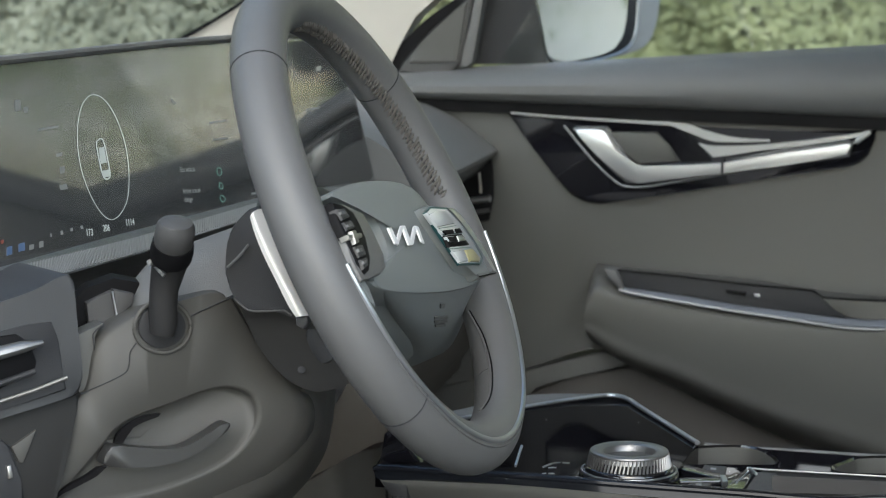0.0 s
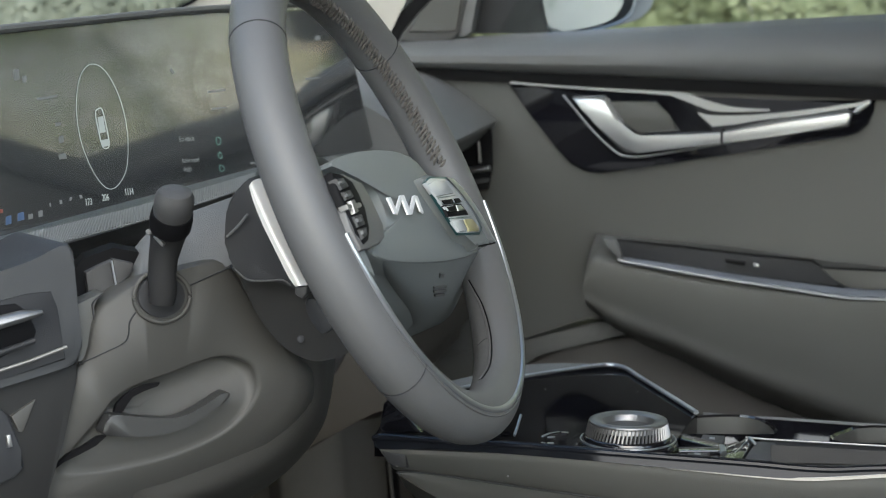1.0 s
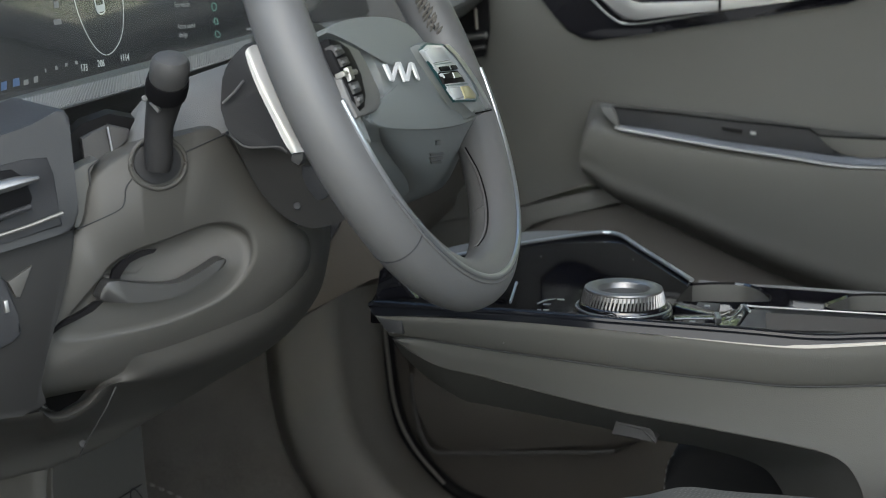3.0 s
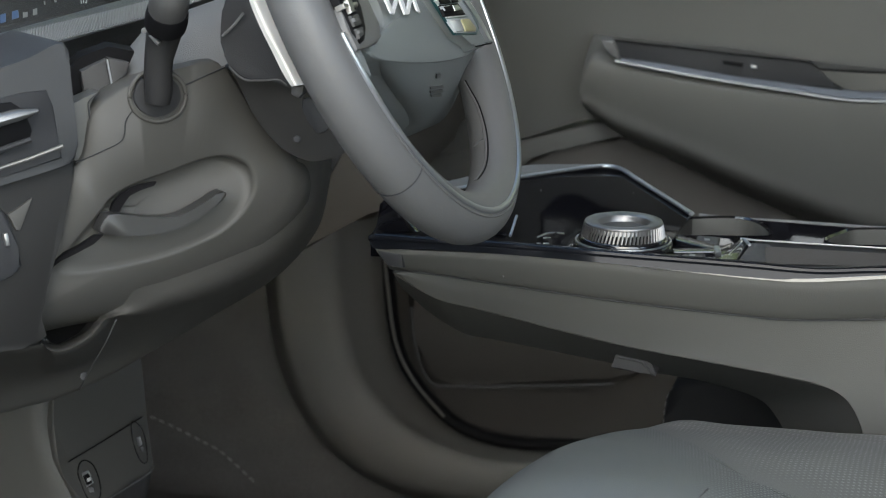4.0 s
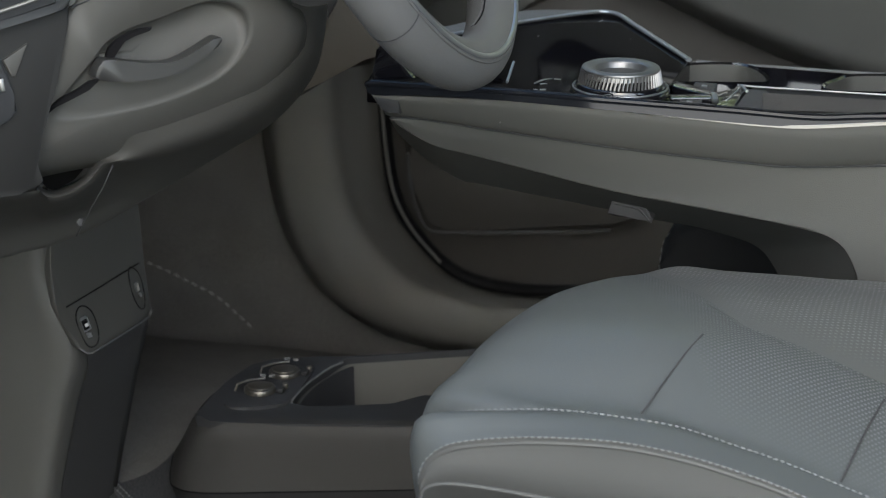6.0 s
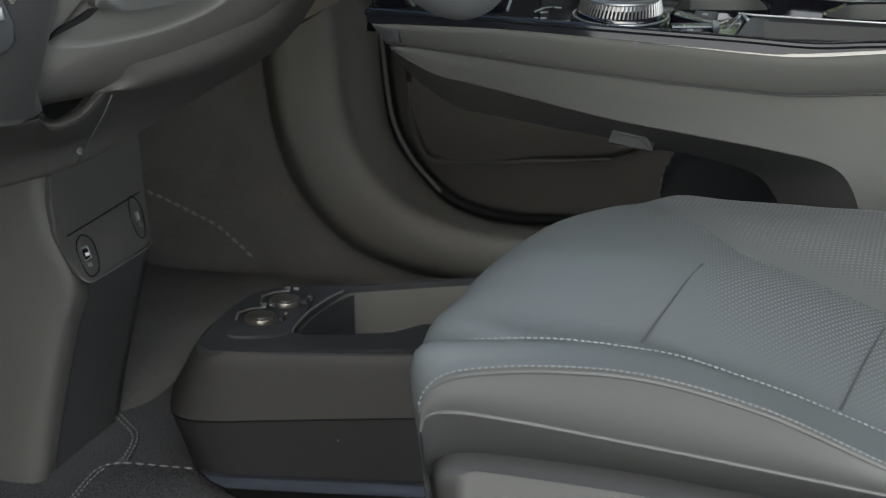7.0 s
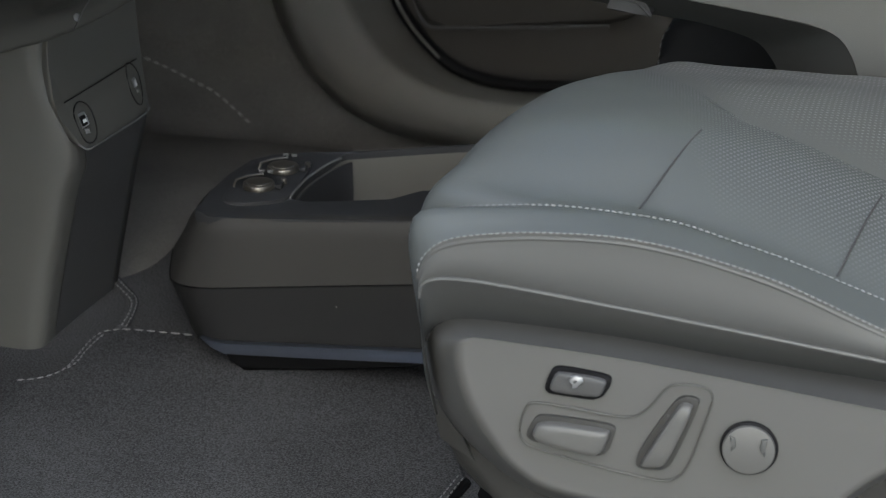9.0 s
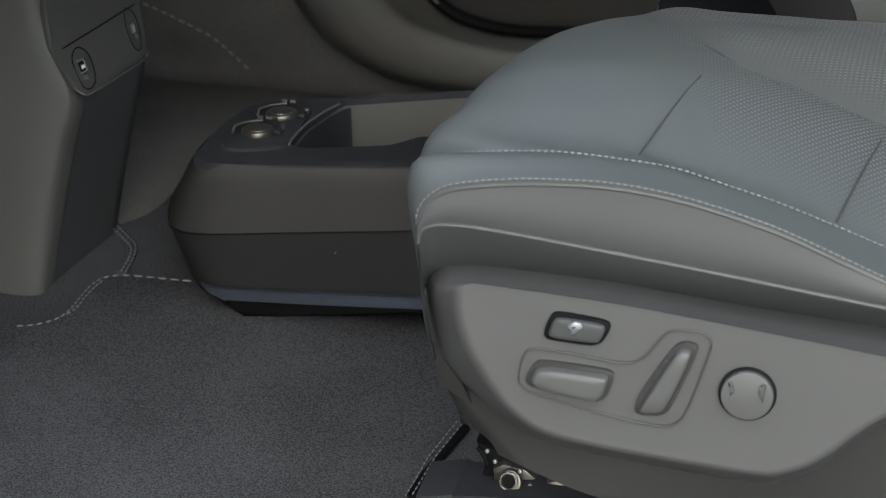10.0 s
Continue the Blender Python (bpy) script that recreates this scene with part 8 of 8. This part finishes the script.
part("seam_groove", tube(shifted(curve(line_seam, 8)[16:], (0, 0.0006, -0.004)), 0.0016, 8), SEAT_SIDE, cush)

for pts in (((0.2402, -0.5215, 0.7032), (0.234, -0.545, 0.7005), (0.2278, -0.5683, 0.6957), (0.2157, -0.6093, 0.6838)), ((0.3517, -0.5303, 0.6746), (0.343, -0.57, 0.669), (0.3321, -0.6203, 0.6576))):
    part("cushion_seam", tube(shifted(curve(pts, 6), (0, -0.0002, 0.0001)), 0.0007, 8), CHARCOAL, cush, "sewn seam")
part("insert_edge", tube(shifted(curve(((0.1782, -0.2894, 0.6594), (0.2295, -0.4274, 0.6917), (0.2682, -0.4887, 0.6974), (0.3121, -0.5083, 0.688), (0.3506, -0.5093, 0.6764), (0.42, -0.52, 0.653)), 8), (0, 0, -0.0014)), 0.0015, 8), SEAT_SIDE, cush)

# Dark tube paints the shadow in the gap below the cushion.
part("panel_gap", tube(shifted(curve(line_low, 8)[20:], (0, 0.001, -0.001)), 0.0016, 8), DARK, seat)

# Plastic darkened to paint in the shade on the undercut lower trim.
VALANCE = material("seat_shade_plastic", (0.032, 0.0315, 0.03), 0.6, grain=0.3, grain_scale=1500, stain=0.1)
# side panel with controls
outer = [(0.0815, -0.585, 0.56), (0.0928, -0.62, 0.5931), (0.1001, -0.62, 0.6026), (0.1129, -0.62, 0.6073), (0.1422, -0.62, 0.6083), (0.2104, -0.62, 0.6061), (0.2775, -0.62, 0.6), (0.3655, -0.62, 0.594), (0.4146, -0.62, 0.5905), (0.432, -0.585, 0.5435), (0.3706, -0.585, 0.5157), (0.3376, -0.585, 0.483), (0.3157, -0.585, 0.4695), (0.288, -0.585, 0.4649), (0.1751, -0.585, 0.4737), (0.1392, -0.585, 0.4853), (0.1116, -0.585, 0.5037), (0.0917, -0.585, 0.5275)]
inner = [(0.1232, -0.6715, 0.604), (0.1241, -0.6715, 0.6161), (0.1291, -0.6715, 0.6199), (0.1357, -0.6715, 0.6206), (0.1622, -0.6715, 0.6196), (0.2178, -0.6715, 0.6166), (0.2824, -0.6715, 0.6105), (0.3673, -0.6715, 0.6013), (0.4147, -0.6715, 0.5964), (0.4187, -0.672, 0.5872), (0.3704, -0.672, 0.565), (0.3386, -0.672, 0.5348), (0.3185, -0.672, 0.5224), (0.2944, -0.672, 0.5184), (0.1896, -0.672, 0.5265), (0.1589, -0.672, 0.5392), (0.1427, -0.672, 0.5582), (0.1296, -0.672, 0.5812)]
lip = [Vector(a).lerp(Vector(b), 0.45) + Vector((0, -0.010, 0.001)) for a, b in zip(outer, inner)]
crown = [Vector(a).lerp(Vector(b), 0.85) + Vector((0, -0.004, 0.0005)) for a, b in zip(outer, inner)]
side = part("side_panel", rounded([shifted(outer, (0, 0.03, 0)), outer, lip, crown, inner, shrunk(inner, 0.97, (0, 0.0002, 0)), shrunk(inner, 0.9, (0, 0.0002, 0)), shrunk(inner, 0.5, (0, 0.0002, 0))], 4), KNEE2, seat, "warm grey plastic side panel", smooth=80)
part("valance", slab([(0.0846, -0.592, 0.5617), (0.089, -0.592, 0.5327), (0.0941, -0.592, 0.5093), (0.1016, -0.592, 0.4879), (0.1149, -0.592, 0.4733), (0.1327, -0.592, 0.4633), (0.1577, -0.592, 0.4531), (0.1835, -0.592, 0.4441), (0.2127, -0.592, 0.4369), (0.2847, -0.592, 0.4284), (0.4419, -0.592, 0.4508), (0.4286, -0.592, 0.5769), (0.1727, -0.592, 0.566)], (0, 0.06, 0), 0.016, 5), VALANCE, seat, "dark lower seat trim", smooth=80)
def switch(name, edge, mat, parent, label="", rise=0.006):
    """A softly domed cap over an outline on the side panel."""
    e = eased(edge)
    return part(name, skin(bmesh.new(), [shifted(e, (0, 0.003, 0)), shifted(e, (0, -rise * 0.55, 0)), shrunk(e, 0.96, (0, -rise * 0.85, 0)), shrunk(e, 0.9, (0, -rise, 0)), shrunk(e, 0.5, (0, -rise * 1.05, 0))]), mat, parent, label, smooth=80)


btn = part("lumbar_switch", slab(shrunk(eased([(0.1722, -0.674, 0.5938), (0.174, -0.674, 0.602), (0.1774, -0.674, 0.6085), (0.1826, -0.674, 0.6098), (0.2095, -0.674, 0.6075), (0.2141, -0.674, 0.6052), (0.2137, -0.674, 0.6001), (0.2084, -0.674, 0.5908), (0.2036, -0.674, 0.5888), (0.1772, -0.674, 0.59), (0.1726, -0.674, 0.5913)]), 0.92), (0, 0.008, 0), 0.0015, 2), BLACK, side, "black memory switch")
switch("switch_cap", [(0.1765, -0.6745, 0.5953), (0.1793, -0.6745, 0.6039), (0.1825, -0.6745, 0.6064), (0.2064, -0.6745, 0.6049), (0.21, -0.6745, 0.6028), (0.2071, -0.6745, 0.5945), (0.2039, -0.6745, 0.5927), (0.1799, -0.6745, 0.5931)], CHARCOAL, btn, rise=0.0025)
part("switch_symbol", slab([(0.1883, -0.679, 0.6025), (0.1895, -0.679, 0.6051), (0.1928, -0.679, 0.6062), (0.196, -0.679, 0.6055), (0.1968, -0.679, 0.6027), (0.1942, -0.679, 0.6013), (0.193, -0.679, 0.5987), (0.1904, -0.679, 0.598), (0.1909, -0.679, 0.6013)], (0, 0.002, 0), 0.0004), SILVER, btn)
part("symbol_gap", slab([(0.1907, -0.6794, 0.6026), (0.1922, -0.6794, 0.6038), (0.1936, -0.6794, 0.6033), (0.1917, -0.6794, 0.6016)], (0, 0.001, 0), 0), CHARCOAL, btn)
grv = [(0.1597, -0.6735, 0.5641), (0.1621, -0.6735, 0.5777), (0.168, -0.6735, 0.5835), (0.1866, -0.6735, 0.5832), (0.2195, -0.6735, 0.5805), (0.2324, -0.6735, 0.5861), (0.2427, -0.6735, 0.6003), (0.2496, -0.6735, 0.6047), (0.2637, -0.6735, 0.605), (0.2698, -0.6735, 0.5999), (0.2679, -0.6735, 0.5875), (0.2591, -0.6735, 0.5564), (0.2519, -0.6735, 0.5451), (0.2408, -0.6735, 0.5422), (0.2076, -0.6735, 0.5462), (0.1707, -0.6735, 0.5535), (0.1626, -0.6735, 0.557)]
part("control_line", tube(curve(shifted(grv, (0, 0.0004, 0)), 5, True), 0.0007, 6, True), KNEE, side)
for well_line, cap_line in (([(0.1635, -0.674, 0.5641), (0.1683, -0.674, 0.5739), (0.1722, -0.674, 0.5773), (0.2093, -0.674, 0.5756), (0.2156, -0.674, 0.5738), (0.2154, -0.674, 0.5697), (0.2125, -0.674, 0.5586), (0.2087, -0.674, 0.5548), (0.2015, -0.674, 0.5532), (0.1693, -0.674, 0.5585), (0.1643, -0.674, 0.5604)], [(0.1672, -0.674, 0.5656), (0.1716, -0.674, 0.5739), (0.2101, -0.674, 0.5727), (0.2131, -0.674, 0.5709), (0.2095, -0.674, 0.5594), (0.2057, -0.674, 0.5563), (0.1981, -0.674, 0.5564), (0.1706, -0.674, 0.5608)]),
                            ([(0.2277, -0.674, 0.5509), (0.2299, -0.674, 0.5612), (0.2489, -0.674, 0.5949), (0.2539, -0.674, 0.5983), (0.261, -0.674, 0.5981), (0.2637, -0.674, 0.5945), (0.2495, -0.674, 0.5548), (0.2445, -0.674, 0.5493), (0.2308, -0.674, 0.5483)], [(0.2309, -0.674, 0.5535), (0.2503, -0.674, 0.5914), (0.2534, -0.674, 0.5947), (0.2582, -0.674, 0.5945), (0.26, -0.674, 0.5918), (0.2468, -0.674, 0.557), (0.2427, -0.674, 0.5528), (0.2326, -0.674, 0.5519)])):
    # The darker slab round each cap paints in the shadow of its edge.
    bt = part("seat_switch", slab(eased(well_line), (0, 0.004, 0), 0.0006, 2), VALANCE, side, "grey seat adjustment switch")
    switch("switch_cap", cap_line, KNEE2, bt)
kc = Vector((0.2923, -0.673, 0.5699))
knob = part("lumbar_knob", disc(kc, (0.05, -1, 0.05), 0.0166, 0.002, 40, 0.0006), BLACK, side, "round lumbar control")
part("knob_cap", disc(kc + Vector((0, -0.001, 0)), (0.05, -1, 0.05), 0.015, 0.004, 40, 0.0012), KNEE2, knob)
for pts in ([(0.2812, -0.679, 0.5789), (0.2844, -0.679, 0.5778), (0.2854, -0.679, 0.5721), (0.2824, -0.679, 0.5681), (0.2834, -0.679, 0.5741)], [(0.2994, -0.679, 0.5782), (0.3029, -0.679, 0.5787), (0.302, -0.679, 0.572), (0.3017, -0.679, 0.5669), (0.2988, -0.679, 0.5724)]):
    part("knob_dimple", slab(pts, (0, 0.003, 0), 0.0008), SEAT_SIDE, knob)

# far seat, glimpsed below the console
far_seat = thing("car_seat", "dark edge of the passenger seat with stitched seam", "car seat", (0.3, 0.4, 0.3))
part("cushion", slab([(0.1214, 0.2, 0.4787), (0.1217, 0.2, 0.5013), (0.1232, 0.2, 0.5227), (0.1332, 0.2, 0.5414), (0.1646, 0.2, 0.5537), (0.2426, 0.2, 0.5661), (0.2945, 0.2, 0.559), (0.2981, 0.2, 0.4933)], (0.02, 0.3, 0), 0.015, 4), DARK, far_seat, smooth=80)
part("stitching", stitches(curve([(0.1235, 0.199, 0.4995), (0.1243, 0.199, 0.5103), (0.1259, 0.199, 0.5244), (0.1294, 0.199, 0.533), (0.1345, 0.199, 0.5401)], 6), 0.005, 0.003, 0.0008), THREAD, far_seat)

# seat rail
rail = thing("seat_rail", "dark metal seat rail with bolt and bracket", "seat rail", (0.15, -0.45, 0.3))
RAILMETAL = material("rail_metal", (0.16, 0.15, 0.135), 0.42, metal=0.8, stain=0.3, stain_scale=60)
part("bracket", slab([(0.0989, -0.5, 0.4177), (0.114, -0.5, 0.4117), (0.1456, -0.5, 0.3982), (0.1854, -0.5, 0.3769), (0.1869, -0.5, 0.3318), (0.0993, -0.5, 0.3189), (0.1026, -0.5, 0.3744), (0.1087, -0.5, 0.3977)], (0, 0.03, 0), 0.002), BLACK, rail)
part("track", slab([(0.0637, -0.53, 0.3865), (0.0892, -0.53, 0.3918), (0.0931, -0.53, 0.3897), (0.1512, -0.53, 0.3986), (0.2047, -0.53, 0.3972), (0.2057, -0.53, 0.371), (0.0577, -0.53, 0.3497)], (0.0, 0.05, 0), 0.002), DARK, rail)
part("plate", slab([(0.1122, -0.506, 0.4016), (0.1192, -0.506, 0.406), (0.1349, -0.506, 0.4037), (0.1421, -0.506, 0.3976), (0.1415, -0.506, 0.3868), (0.1236, -0.506, 0.379), (0.1141, -0.506, 0.3831)], (0, 0.006, 0), 0.002), RAILMETAL, rail, "worn metal plate")
bc = Vector((0.1268, -0.512, 0.3976))
part("bolt", disc(bc, (-0.2, -1, 0.35), 0.0085, 0.005, 24, 0.0015), RAILMETAL, rail, "dull metal bolt head")
part("bolt_ring", tube([bc + Vector((-0.001, -0.005, 0.002)) + Vector((0.0062 * math.cos(q), 0.0016 * math.sin(q), 0.0058 * math.sin(q))) for q in [2 * math.pi * k / 20 for k in range(20)]], 0.0009, 6, True), RAILMETAL, rail)
part("bolt_hollow", disc(bc + Vector((-0.001, -0.005, 0.002)), (-0.2, -1, 0.35), 0.0045, 0.0008, 18), BLACK, rail)
for c in ((0.1101, -0.512, 0.4188), (0.1156, -0.512, 0.4116), (0.1329, -0.512, 0.406), (0.1401, -0.512, 0.3955), (0.1168, -0.512, 0.386), (0.1216, -0.512, 0.3849), (0.1267, -0.512, 0.3856), (0.1325, -0.512, 0.3864)):
    part("rivet", disc(c, (-0.2, -1, 0.35), 0.0016, 0.003, 12, 0.0005), DULL, rail)
part("clamp", slab([(0.1487, -0.512, 0.3966), (0.1548, -0.512, 0.401), (0.1618, -0.512, 0.3993), (0.1651, -0.512, 0.3936), (0.1598, -0.512, 0.3884), (0.1505, -0.512, 0.388)], (0, 0.008, 0), 0.002, round_n=2), RAILMETAL, rail)
part("wire", tube(curve([(0.1026, -0.51, 0.4193), (0.1066, -0.51, 0.4137), (0.109, -0.51, 0.4069), (0.1076, -0.51, 0.3988)], 4), 0.0016, 6), BLACK, rail)

# dust flecks on the trim
for c, r in (((0.0365, -0.1415, 0.7256), 0.0008), ((0.02, 0.1077, 0.7395), 0.0006), ((0.101, 0.1163, 0.7395), 0.0005), ((-0.0528, -0.1415, 0.7282), 0.0006), ((-0.2574, 0.6, 0.3132), 0.0012), ((-0.101, -0.1335, 0.3739), 0.0007), ((0.2457, -0.676, 0.5861), 0.0004)):
    tagged(part("dust_fleck", disc(c, (0.2, -0.8, 0.6), r, 0.0004, 8), SOFT), "pale speck of dust on dark trim", "dust", group="dust flecks")
